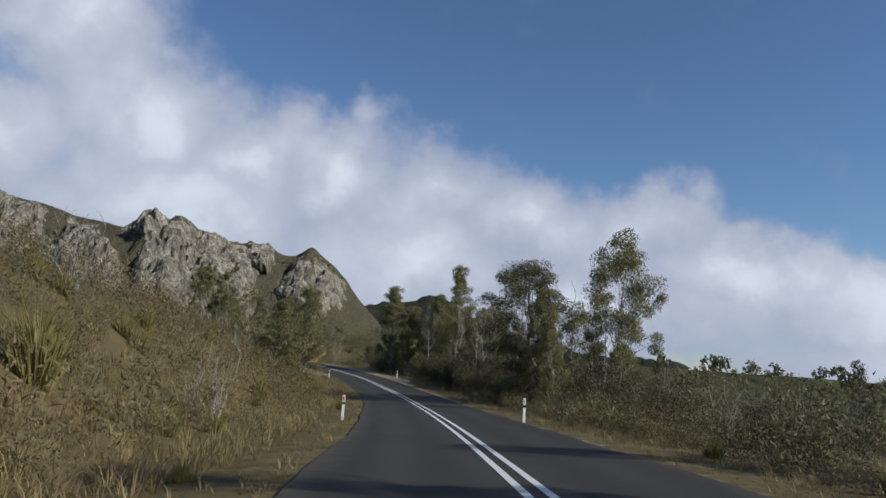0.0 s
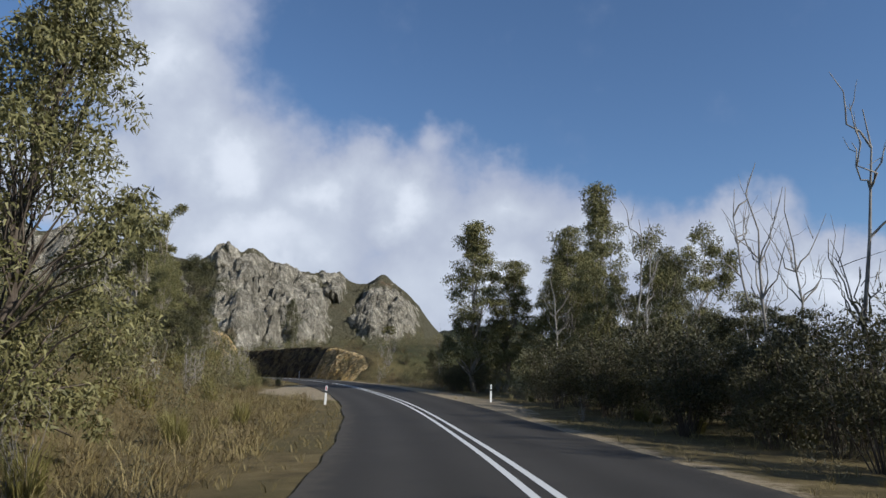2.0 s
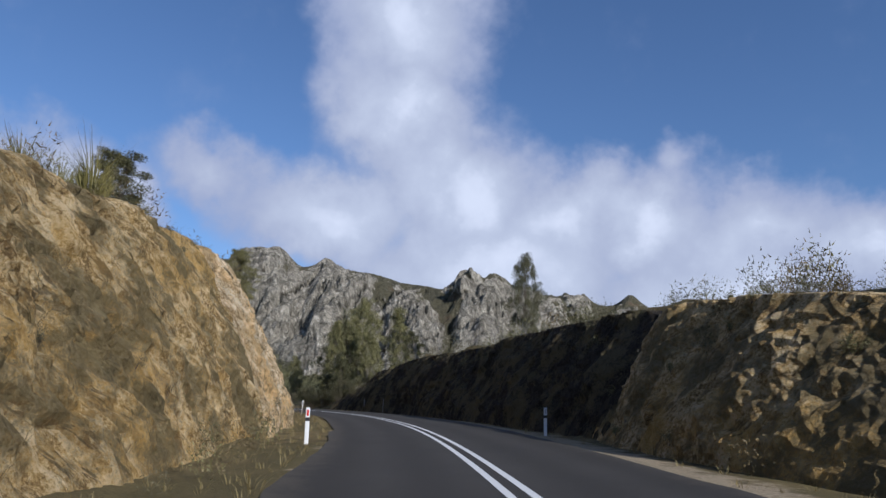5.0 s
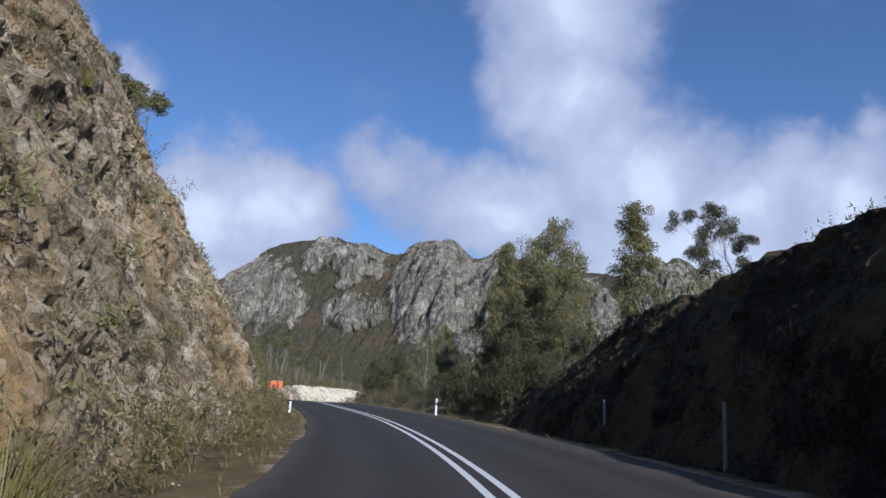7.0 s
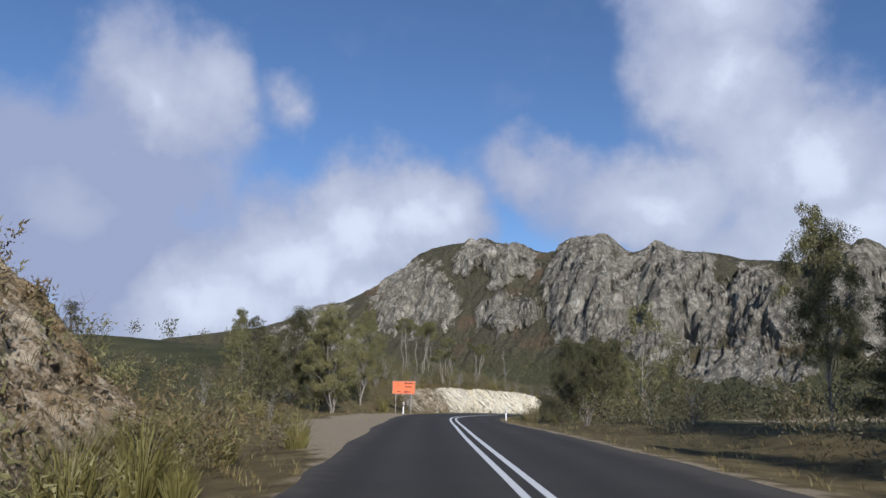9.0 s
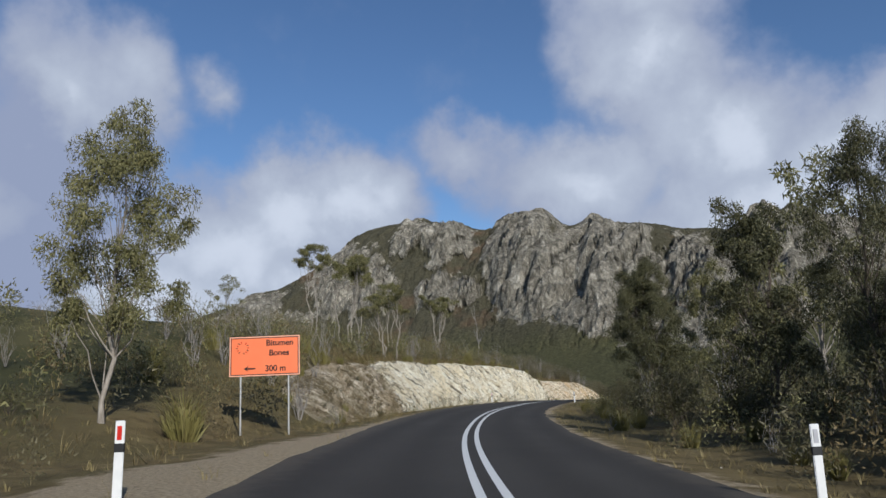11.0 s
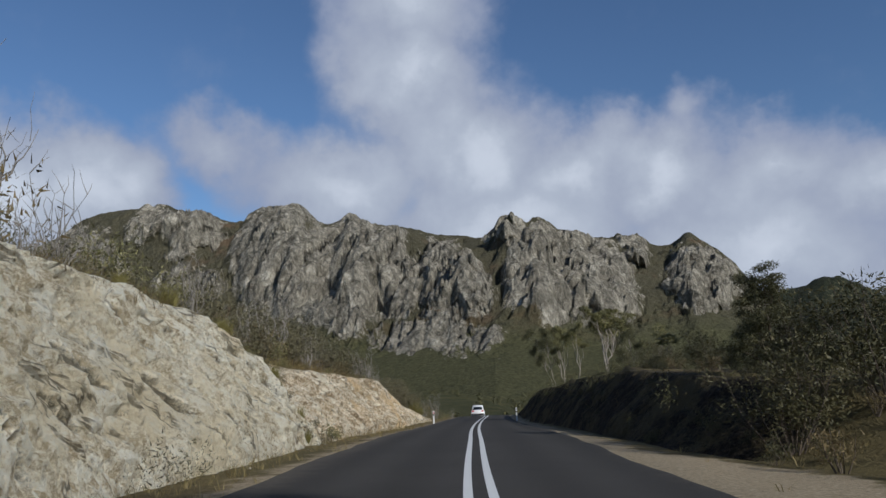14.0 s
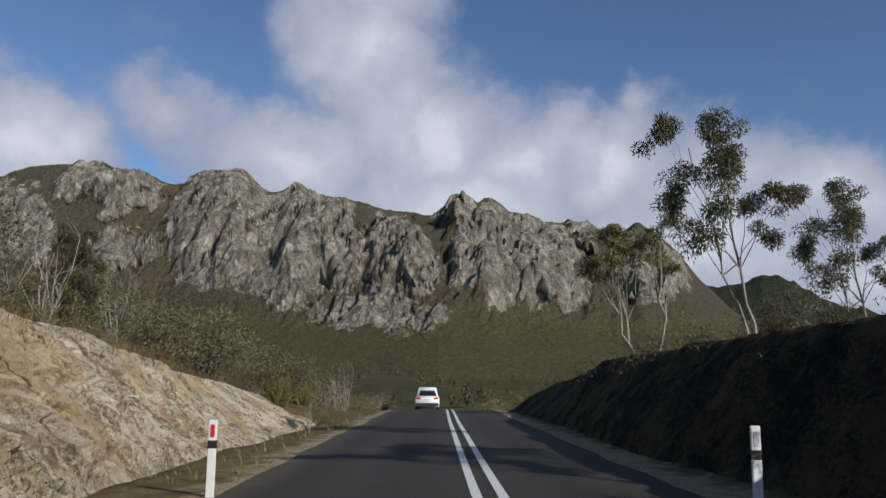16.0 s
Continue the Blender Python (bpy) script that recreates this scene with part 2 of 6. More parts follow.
def rock_(low, mean, high, stain, vein, moss=0.5, stretch=0.5):
    def build(add, put, math_, vec_, noise_, ramp_, mix_, step_):
        bed = add("ShaderNodeAttribute", attr="bed").outputs["Vector"]
        xyz = add("ShaderNodeSeparateXYZ")
        put(xyz.inputs[0], bed)
        s, d, z = xyz.outputs
        along = add("ShaderNodeCombineXYZ")
        put(along.inputs[0], math_("ADD", math_("MULTIPLY", s, 0.7), math_("MULTIPLY", z, 0.8)))
        put(along.inputs[1], math_("MULTIPLY", math_("SUBTRACT", z, s), stretch))
        put(along.inputs[2], math_("MULTIPLY", d, 0.5))
        q = along.outputs[0]
        beds, patch, fine = noise_(q, 1.5, 6, 0.7, 0.0), noise_(bed, 0.3, 5, 0.6), noise_(bed, 13, 6, 0.8)
        cell = add("ShaderNodeTexVoronoi")
        put(cell.inputs["Vector"], vec_("ADD", q, vec_("SCALE", bed, 0.35)))
        cell.inputs["Scale"].default_value = 5.0
        chip = add("ShaderNodeSeparateColor")
        put(chip.inputs[0], cell.outputs["Color"])
        tone = math_("ADD", math_("MULTIPLY", beds, 0.45), math_("ADD", math_("MULTIPLY", chip.outputs[0], 0.14), math_("MULTIPLY", fine, 0.95)))
        c = ramp_(tone, [(0.665, low), (0.76, mean), (0.855, high)])
        c = mix_(math_("MULTIPLY", step_(patch, 0.48, 0.62), 0.75), c, mix_(fine, stain, mean))
        pit = noise_(vec_("MULTIPLY", bed, (1.0, 1.0, 0.55)), 5.5, 6, 0.78)
        c = mix_(math_("MULTIPLY", step_(pit, 0.56, 0.66), 0.62), c, mix_(fine, vein, low))
        c = mix_(math_("MULTIPLY", step_(pit, 0.44, 0.34), 0.55), c, high)
        seam = add("ShaderNodeAttribute", attr="crack").outputs["Fac"]
        seam = step_(math_("ADD", seam, math_("MULTIPLY", math_("SUBTRACT", fine, 0.5), 0.9)), 0.14, 0.42)
        thin = add("ShaderNodeCombineXYZ")
        put(thin.inputs[0], math_("ADD", math_("MULTIPLY", s, 0.72), math_("MULTIPLY", z, 0.8)))
        put(thin.inputs[1], math_("MULTIPLY", math_("SUBTRACT", z, s), 0.16))
        put(thin.inputs[2], math_("MULTIPLY", d, 0.2))
        line = math_("ABSOLUTE", math_("SUBTRACT", noise_(thin.outputs[0], 1.0, 5, 0.66, 0.4), 0.5))
        line = math_("MULTIPLY", math_("SUBTRACT", 1.0, step_(line, 0.008, 0.026)), step_(noise_(bed, 0.9, 4, 0.6), 0.50, 0.62))
        seam = math_("MAXIMUM", seam, math_("MULTIPLY", line, 0.85))
        c = mix_(math_("MULTIPLY", seam, 0.85), c, mix_(fine, vein, (0.085, 0.068, 0.034)))
        grown = math_("MULTIPLY", step_(math_("ADD", noise_(bed, 0.55, 6, 0.7), math_("MULTIPLY", fine, 0.35)), 0.62, 0.76), moss)
        c = mix_(grown, c, mix_(fine, (0.085, 0.070, 0.032), (0.230, 0.185, 0.092)))
        h = math_("ADD", math_("ADD", beds, math_("MULTIPLY", fine, 1.0)), math_("ADD", math_("MULTIPLY", chip.outputs[1], 0.5), math_("ADD", math_("MULTIPLY", seam, -0.3), math_("MULTIPLY", pit, -1.1))))
        return c, 0.93, h, {"strength": 1.0, "reach": 0.18, "spec": 0.15}
    return build


def leaf_(dark, mean, light, through=0.14):
    def build(add, put, math_, vec_, noise_, ramp_, mix_, step_):
        g = add("ShaderNodeNewGeometry")
        r = g.outputs["Random Per Island"]
        o = add("ShaderNodeObjectInfo").outputs["Random"]
        c = ramp_(r, [(0.0, dark), (0.5, mean), (1.0, light)])
        patch = noise_(g.outputs["Position"], 0.9, 3, 0.6)
        c = mix_(math_("MULTIPLY", step_(patch, 0.45, 0.7), 0.45), c, light)
        c = mix_(math_("MULTIPLY", o, 0.3), c, mean)
        c = mix_(math_("MULTIPLY", step_(o, 0.55, 1.0), 0.3), c, light)
        return c, 0.6, None, {"through": through, "spec": 0.3}
    return build


def bark_(low, high):
    def build(add, put, math_, vec_, noise_, ramp_, mix_, step_):
        p = where(add)
        m = add("ShaderNodeMapping")
        put(m.inputs[0], p)
        m.inputs["Scale"].default_value = (1, 1, 0.2)
        n = noise_(m.outputs[0], 9, 5, 0.65)
        return ramp_(n, [(0.3, low), (0.7, high)]), 0.85, n, {"strength": 0.6, "reach": 0.03, "spec": 0.2}
    return build


def plain_(colour, rough=0.5, metal=0.0, var=0.12, scale=6.0, spec=0.4):
    def build(add, put, math_, vec_, noise_, ramp_, mix_, step_):
        n = noise_(where(add), scale, 4, 0.6)
        dark = tuple(v * (1 - 2 * var) for v in colour)
        return mix_(n, dark, tuple(min(1, v * (1 + var)) for v in colour)), rough, None, {"metal": metal, "spec": spec}
    return build


M = {
    "asphalt": material("asphalt", asphalt_),
    "paint": material("road_paint", paint_),
    "verge": material("verge_soil_and_gravel", verge_),
    "rock_orange": material("orange_rock", rock_((0.22, 0.140, 0.055), (0.56, 0.385, 0.155), (0.80, 0.63, 0.36), (0.66, 0.39, 0.090), (0.07, 0.05, 0.035), 0.85)),
    "rock_tan": material("tan_rock", rock_((0.19, 0.142, 0.085), (0.57, 0.435, 0.265), (0.90, 0.77, 0.56), (0.70, 0.44, 0.155), (0.08, 0.064, 0.042), 0.5)),
    "rock_pale": material("cream_rock", rock_((0.30, 0.22, 0.13), (0.74, 0.60, 0.40), (0.93, 0.86, 0.69), (0.78, 0.53, 0.24), (0.07, 0.056, 0.040), 0.22, 0.6)),
    "rock_white": material("pale_rock", rock_((0.50, 0.41, 0.26), (0.88, 0.80, 0.60), (0.95, 0.91, 0.76), (0.84, 0.70, 0.43), (0.055, 0.046, 0.034), 0.10, 0.55)),
    "rock_buff": material("buff_rock", rock_((0.30, 0.200, 0.10), (0.78, 0.57, 0.31), (0.94, 0.80, 0.56), (0.82, 0.48, 0.13), (0.08, 0.064, 0.042), 0.35)),
    "rock_brown": material("brown_scree", rock_((0.20, 0.155, 0.095), (0.44, 0.36, 0.245), (0.80, 0.71, 0.55), (0.36, 0.265, 0.14), (0.05, 0.04, 0.03), 0.6)),
    # right-hand banks: earth colours taken near black, so the colour holds their shade
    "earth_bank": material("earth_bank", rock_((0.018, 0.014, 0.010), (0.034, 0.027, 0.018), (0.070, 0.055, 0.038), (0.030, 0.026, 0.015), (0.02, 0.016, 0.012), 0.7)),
    "leaf_olive": material("olive_leaf", leaf_((0.060, 0.059, 0.021), (0.144, 0.136, 0.050), (0.263, 0.238, 0.102))),
    "leaf_dark": material("dark_leaf", leaf_((0.026, 0.028, 0.011), (0.065, 0.065, 0.027), (0.155, 0.141, 0.062))),
    "leaf_deep": material("deep_leaf", leaf_((0.022, 0.023, 0.009), (0.053, 0.052, 0.021), (0.125, 0.110, 0.048))),
    "leaf_grey": material("grey_leaf", leaf_((0.046, 0.042, 0.021), (0.100, 0.090, 0.046), (0.188, 0.164, 0.091))),
    "leaf_brown": material("brown_leaf", leaf_((0.069, 0.052, 0.022), (0.129, 0.096, 0.041), (0.211, 0.159, 0.073))),
    "blade": material("sedge_blade", leaf_((0.078, 0.072, 0.022), (0.165, 0.148, 0.044), (0.285, 0.245, 0.090))),
    "straw": material("straw_grass", leaf_((0.115, 0.090, 0.034), (0.230, 0.180, 0.070), (0.360, 0.288, 0.128))),
    "bark_pale": material("pale_bark", bark_((0.15, 0.125, 0.095), (0.38, 0.34, 0.28))),
    "bark_dark": material("dark_bark", bark_((0.055, 0.042, 0.032), (0.16, 0.13, 0.10))),
    "bark_dead": material("dead_wood", bark_((0.15, 0.135, 0.115), (0.36, 0.33, 0.29))),
}

# ---- road line and lie of the land ----
# the road's centre line, one point every 25 m of its length, from 75 m behind the start
LINE = np.array([
    (14.17, -73.67, 1.80),
    (10.00, -49.02, 1.20),
    (5.84, -24.37, 0.60),
    (1.68, 0.28, 0.00),
    (-2.92, 24.92, -0.55),
    (-8.55, 49.35, -0.85),
    (-15.49, 73.49, -0.66),
    (-24.69, 96.93, 0.22),
    (-36.49, 119.15, 1.32),
    (-50.40, 140.08, 2.23),
    (-66.10, 159.72, 2.92),
    (-84.03, 177.39, 3.43),
    (-104.07, 192.61, 3.88),
    (-125.41, 205.78, 4.34),
    (-146.78, 218.66, 4.67),
    (-167.77, 232.12, 4.70),
    (-187.60, 247.25, 4.51),
    (-205.63, 264.47, 4.38),
    (-221.00, 284.11, 4.16),
    (-234.43, 305.16, 3.56),
    (-247.38, 326.54, 2.56),
    (-259.88, 348.19, 1.66),
    (-272.23, 369.93, 0.61),
    (-284.57, 391.67, -1.89),
    (-296.92, 413.41, -4.39),
    (-309.80, 434.84, -5.89),
    (-323.41, 455.80, -6.89),
    (-338.11, 476.03, -7.64),
])
STEP, BEHIND = 25.0, 75.0


def centre(s):
    """Points and left-hand-free side vectors of the centre line at the lengths s."""
    s = np.atleast_1d(np.asarray(s, float))
    u = np.clip((s + BEHIND) / STEP, 0, len(LINE) - 1.0001)
    i = u.astype(int)
    f = (u - i)[:, None]
    ext = np.vstack([2 * LINE[0] - LINE[1], LINE, 2 * LINE[-1] - LINE[-2]])
    p0, p1, p2, p3 = ext[i], ext[i + 1], ext[i + 2], ext[i + 3]
    p = 0.5 * (2 * p1 + (p2 - p0) * f + (2 * p0 - 5 * p1 + 4 * p2 - p3) * f ** 2 + (3 * p1 - p0 - 3 * p2 + p3) * f ** 3)
    t = 0.5 * ((p2 - p0) + 2 * (2 * p0 - 5 * p1 + 4 * p2 - p3) * f + 3 * (3 * p1 - p0 - 3 * p2 + p3) * f ** 2)
    t = t[:, :2] / np.linalg.norm(t[:, :2], axis=1)[:, None]
    over = (s + BEHIND) - (u * STEP)
    p[:, :2] += t * over[:, None]
    return p, np.stack([t[:, 1], -t[:, 0]], 1), t


def tab(s, *pairs):
    return np.interp(s, pairs[0::2], pairs[1::2])


def bank(s):
    return tab(s, -80, 0.01, 200, 0.015, 270, 0.0, 300, -0.05, 345, -0.045, 390, -0.01, 420, 0.01)


def left_cut(s):
    base = tab(s, -80, 6.5, 60, 6.5, 80, 8.5, 95, 9.5, 112, 9.0, 124, 7.5, 145, 6.0, 165, 5.2, 235, 5.2, 262, 6.5, 275, 9.0, 312, 8.5, 328, 6.6, 345, 5.8, 383, 5.6, 395, 5.6, 455, 5.6, 620, 6)
    run = tab(s, -80, 11, 60, 10, 95, 7, 120, 5, 132, 3.6, 160, 3.0, 200, 3.6, 225, 5.4, 245, 6.5, 262, 6.5, 290, 8, 325, 4, 335, 2.4, 383, 2.2, 400, 2.3, 404, 3.2, 408, 2.2, 440, 2.2, 460, 5, 620, 8)
    h = tab(s, -80, 5.8, 30, 5.7, 50, 5.0, 70, 4.2, 95, 3.2, 118, 2.2, 130, 2.6, 142, 4.1, 152, 5.1, 165, 6.2, 185, 6.8, 194, 7.2, 200, 8.3, 207, 10.0, 228, 10.2, 244, 9.4, 257, 7.0, 268, 3.0, 277, 1.2, 285, 0.9, 318, 0.9, 332, 1.2, 340, 2.6, 350, 3.1, 365, 3.4, 385, 3.8, 394, 3.7, 399, 3.3, 402, 2.5, 404, 2.0, 407, 2.9, 425, 2.9, 445, 1.8, 462, 0.6, 620, 0.5)
    up = tab(s, -80, 0.17, 60, 0.17, 95, 0.15, 118, 0.15, 150, 0.30, 250, 0.35, 280, 0.16, 320, 0.22, 345, 0.30, 395, 0.32, 450, 0.32, 500, 0.05)
    return base, run, h, up


def right_cut(s):
    base = tab(s, -80, 5, 60, 8, 110, 9, 138, 8.0, 148, 5.7, 156, 4.8, 165, 4.7, 215, 4.8, 240, 6.0, 340, 6.5, 385, 8, 392, 4.8, 412, 4.1, 425, 3.7, 470, 3.7, 620, 6)
    run = tab(s, -80, 4, 140, 4, 148, 3.0, 170, 2.8, 215, 2.8, 232, 4, 240, 6, 385, 4, 396, 1.9, 425, 1.7, 470, 1.8, 620, 5)
    h = tab(s, -80, -0.4, 30, -0.2, 120, 0.1, 146, 0.4, 149, 2.4, 155, 3.5, 165, 4.5, 205, 4.8, 220, 4.0, 242, 0.6, 300, 0.2, 384, 0.1, 393, 1.5, 405, 2.2, 450, 2.3, 475, 0.6, 620, 0.2)
    up = tab(s, -80, -0.03, 120, -0.02, 155, 0.05, 215, 0.08, 245, 0.02, 380, -0.03, 400, 0.0, 460, 0.0, 500, -0.05)
    return base, run, h, up


ROCKS = [(-1, 129, 168), (-1, 163, 206), (-1, 200, 276), (-1, 332, 349), (-1, 345, 405), (-1, 402, 458), (1, 147, 166), (1, 164, 236), (1, 390, 474)]


def rise(s, d):
    """Height of the land over the centre line, at length s and d metres to the right."""
    s, d = np.broadcast_arrays(np.asarray(s, float), np.asarray(d, float))
    a = np.abs(d)
    lb, lr, lh, lu = left_cut(s)
    rb, rr, rh, ru = right_cut(s)
    left = d < 0
    base, run, h, up = (np.where(left, x, y) for x, y in ((lb, rb), (lr, rr), (lh, rh), (lu, ru)))
    edge = np.where(left, 3.5, 3.6)
    f = np.clip((a - base) / run, 0, 1)
    steep = np.clip((h / run - 0.5) / 0.6, 0, 1)
    f = (f * f * (3 - 2 * f)) * (1 - steep) + f ** 0.9 * steep
    beyond = np.clip(a - base - run, 0, None)
    z = h * f + up * 30 * (1 - np.exp(-beyond / 30))
    z = z - 0.03 - 0.10 * np.clip((a - edge) / 2, 0, 1) * np.clip(1 - f * 3, 0, 1)
    z = z - bank(s) * -np.clip(d, -5, 5)
    return z


def land(s, d):
    p, n, t = centre(s)
    d = np.broadcast_to(np.asarray(d, float), (len(p),))
    q = p.copy()
    q[:, :2] += n * d[:, None]
    q[:, 2] += rise(np.broadcast_to(np.asarray(s, float), (len(p),)), d)
    return q


def mesh_of(name, verts, faces, mat, smooth=False):
    me = bpy.data.meshes.new(name)
    verts = np.asarray(verts, np.float32)
    faces = np.asarray(faces, np.int32)
    me.vertices.add(len(verts))
    me.vertices.foreach_set("co", verts.ravel())
    k = faces.shape[1]
    me.loops.add(faces.size)
    me.loops.foreach_set("vertex_index", faces.ravel())
    me.polygons.add(len(faces))
    me.polygons.foreach_set("loop_start", np.arange(len(faces), dtype=np.int32) * k)
    me.polygons.foreach_set("loop_total", np.full(len(faces), k, np.int32))
    me.polygons.foreach_set("use_smooth", np.full(len(faces), smooth))
    me.update(calc_edges=True)
    me.materials.append(mat)
    return me


def grid_faces(rows, cols):
    i = np.arange(rows * cols).reshape(rows, cols)
    return np.stack([i[:-1, :-1], i[:-1, 1:], i[1:, 1:], i[1:, :-1]], -1).reshape(-1, 4)


def fbm(x, y, z, octaves=4, rough=0.5):
    """Smooth value noise, made with numpy so that large grids stay quick."""
    total, amp, norm = 0.0, 1.0, 0.0
    for o in range(octaves):
        f = 2.0 ** o
        total = total + amp * vnoise(x * f + 17.3 * o, y * f - 9.1 * o, z * f + 4.7 * o)
        norm += amp
        amp *= rough
    return total / norm


def vnoise(x, y, z):
    xi, yi, zi = np.floor(x).astype(np.int64), np.floor(y).astype(np.int64), np.floor(z).astype(np.int64)
    fx, fy, fz = x - xi, y - yi, z - zi
    fx, fy, fz = (f * f * (3 - 2 * f) for f in (fx, fy, fz))

    def h(a, b, c):
        n = (a * 374761393 + b * 668265263 + c * 2147483647) & 0xFFFFFFFF
        n = ((n ^ (n >> 13)) * 1274126177) & 0xFFFFFFFF
        return ((n ^ (n >> 16)) & 0xFFFF) / 32767.5 - 1.0

    def mixed(c):
        a = h(xi, yi, c) * (1 - fx) + h(xi + 1, yi, c) * fx
        b = h(xi, yi + 1, c) * (1 - fx) + h(xi + 1, yi + 1, c) * fx
        return a * (1 - fy) + b * fy
    return mixed(zi) * (1 - fz) + mixed(zi + 1) * fz


# ---- road ----
ss = np.arange(-75, 600, 2.0)


def ribbon(name, lo, hi, lift, mat, s_from=-75, s_to=600, step=2.0, ragged=0.0):
    st = np.arange(s_from, s_to + 0.01, step)
    lo, hi = (x(st) if callable(x) else np.full(len(st), x) for x in (lo, hi))
    across = np.linspace(0, 1, 7 if (hi - lo).max() > 2 else 2)
    rows = []
    for k in across:
        d = lo + (hi - lo) * k
        if ragged and k in (0, 1):
            d = d + ragged * fbm(st * 0.45, st * 0 + k * 9, st * 0, 4)
        p, n, t = centre(st)
        q = p.copy()
        q[:, :2] += n * d[:, None]
        q[:, 2] += lift + bank(st) * np.clip(d, -5, 5)
        rows.append(q)
    v = np.stack(rows, 1)
    return mesh_of(name, v.reshape(-1, 3), grid_faces(len(st), len(across)), mat, True)


def left_edge(s):
    return tab(s, -75, -3.3, 300, -3.35, 348, -3.8, 362, -4.0, 385, -3.5, 600, -3.3)


def right_edge(s):
    return tab(s, -75, 3.1, 160, 3.2, 205, 3.9, 255, 3.9, 285, 3.1, 310, 3.4, 346, 3.05, 405, 3.0, 422, 2.6, 600, 2.6)


road = tagged(new("road", ribbon("road", left_edge, right_edge, 0.0, M["asphalt"], ragged=0.14, step=0.5)), "dark grey two-lane asphalt road with ragged edges", "road", kind="structure")
att = road.data.attributes.new("across", "FLOAT", "POINT")
st = np.arange(-75, 600.01, 0.5)
att.data.foreach_set("value", (left_edge(st)[:, None] + (right_edge(st) - left_edge(st))[:, None] * np.linspace(0, 1, 7)[None]).astype(np.float32).ravel())
for lo, hi, a, b in ((-0.23, -0.10, -75, 130.3), (0.10, 0.23, -75, 130.3), (-0.23, -0.10, 132.8, 600), (0.10, 0.23, 132.8, 600)):
    line = new("centre_line", ribbon("centre_line", lo, hi, 0.006, M["paint"], a, b, 0.5))
    line.parent = road

# ---- land beside the road ----
dd = np.concatenate([-np.geomspace(1, 71, 56)[::-1] + 0.0, np.linspace(-0.5, 0.5, 2), np.geomspace(1, 71, 56)])
ds = np.arange(-75, 601, 1.5)
S_, D_ = np.meshgrid(ds, dd, indexing="ij")
p, n, t = centre(ds)
Z_ = rise(S_, D_)
X_ = p[:, 0:1] + n[:, 0:1] * D_
Y_ = p[:, 1:2] + n[:, 1:2] * D_
rough = np.clip((np.abs(D_) - 3.6) / 3, 0, 1)
Z_ = Z_ + p[:, 2:3] + rough * (0.16 * fbm(X_ * 0.5, Y_ * 0.5, Z_ * 0, 4) + 0.5 * fbm(X_ * 0.06, Y_ * 0.06, Z_ * 0, 2) * np.clip((np.abs(D_) - 8) / 10, 0, 1))
Z_ -= 0.04 * np.clip((np.where(D_ < 0, -left_edge(S_), right_edge(S_)) + 0.1 - np.abs(D_)) / 0.4, 0, 1)
for side, a, b in ROCKS:
    lb, lr, lh, lu = left_cut(S_) if side < 0 else right_cut(S_)
    inside = np.clip((S_ - a) / 3, 0, 1) * np.clip((b - S_) / 3, 0, 1) * (np.sign(D_) == side)
    q = (np.abs(D_) - lb) / lr
    Z_ -= 1.5 * inside * np.clip((q - 0.02) / 0.2, 0, 1) * np.clip((1.12 - q) / 0.25, 0, 1)
rb_, rr_, rh_, ru_ = right_cut(S_)
on_bank = np.clip((D_ - rb_) / 0.8, 0, 1) * np.clip((rb_ + rr_ + 2 - D_) / 1.5, 0, 1) * np.clip(rh_ / 2, 0, 1)
Z_ += on_bank * (0.55 * fbm(S_ * 0.45, D_ * 0.5, Z_ * 0 + 3, 4, 0.6) + 0.25 * np.abs(vnoise(S_ * 1.3, D_ * 1.3, Z_ * 0)))
edge_drop = np.maximum(np.clip((np.abs(D_) - 62) / 9, 0, 1), np.clip((S_ - 575) / 25, 0, 1))
Z_ -= 3.0 * edge_drop
ground = new("verge", mesh_of("verge", np.stack([X_, Y_, Z_], -1).reshape(-1, 3), grid_faces(len(ds), len(dd))[:, ::-1], M["verge"], True))
tagged(ground, "dry grass, soil and gravel verge beside the road", "verge", kind="structure")


def gravel_at(s, d):
    a = np.abs(d)
    shoulder = np.where(d < 0, tab(s, -80, 2.8, 99, 2.8, 104, 5.6, 112, 8.0, 120, 6.5, 128, 3.0, 200, 3.0, 212, 3.3, 262, 3.3, 278, 7.6, 306, 7.0, 324, 4.6, 340, 4.0, 600, 3.8),
                        tab(s, -80, 2.9, 40, 3.0, 55, 3.4, 85, 3.8, 96, 6.2, 110, 6.0, 135, 5.0, 150, 4.1, 205, 4.5, 255, 4.3, 290, 3.6, 369, 3.4, 374, 6, 388, 6, 392, 3.9, 408, 3.4, 600, 2.6))
    g = np.clip((shoulder - a) / 1.6 + 0.5, 0, 1)
    lane = np.clip(1.2 - np.abs(s - (380 + 0.25 * (d - 4))) / 3.2, 0, 1) * (d > 3)
    return np.maximum(g, lane)


att = ground.data.attributes.new("wild", "FLOAT", "POINT")
att.data.foreach_set("value", np.clip((np.abs(D_) - np.where(D_ > 0, 5.5, 7.0)) / 12, 0, 1).astype(np.float32).ravel())
att = ground.data.attributes.new("gravel", "FLOAT", "POINT")
att.data.foreach_set("value", gravel_at(S_, D_).astype(np.float32).ravel())


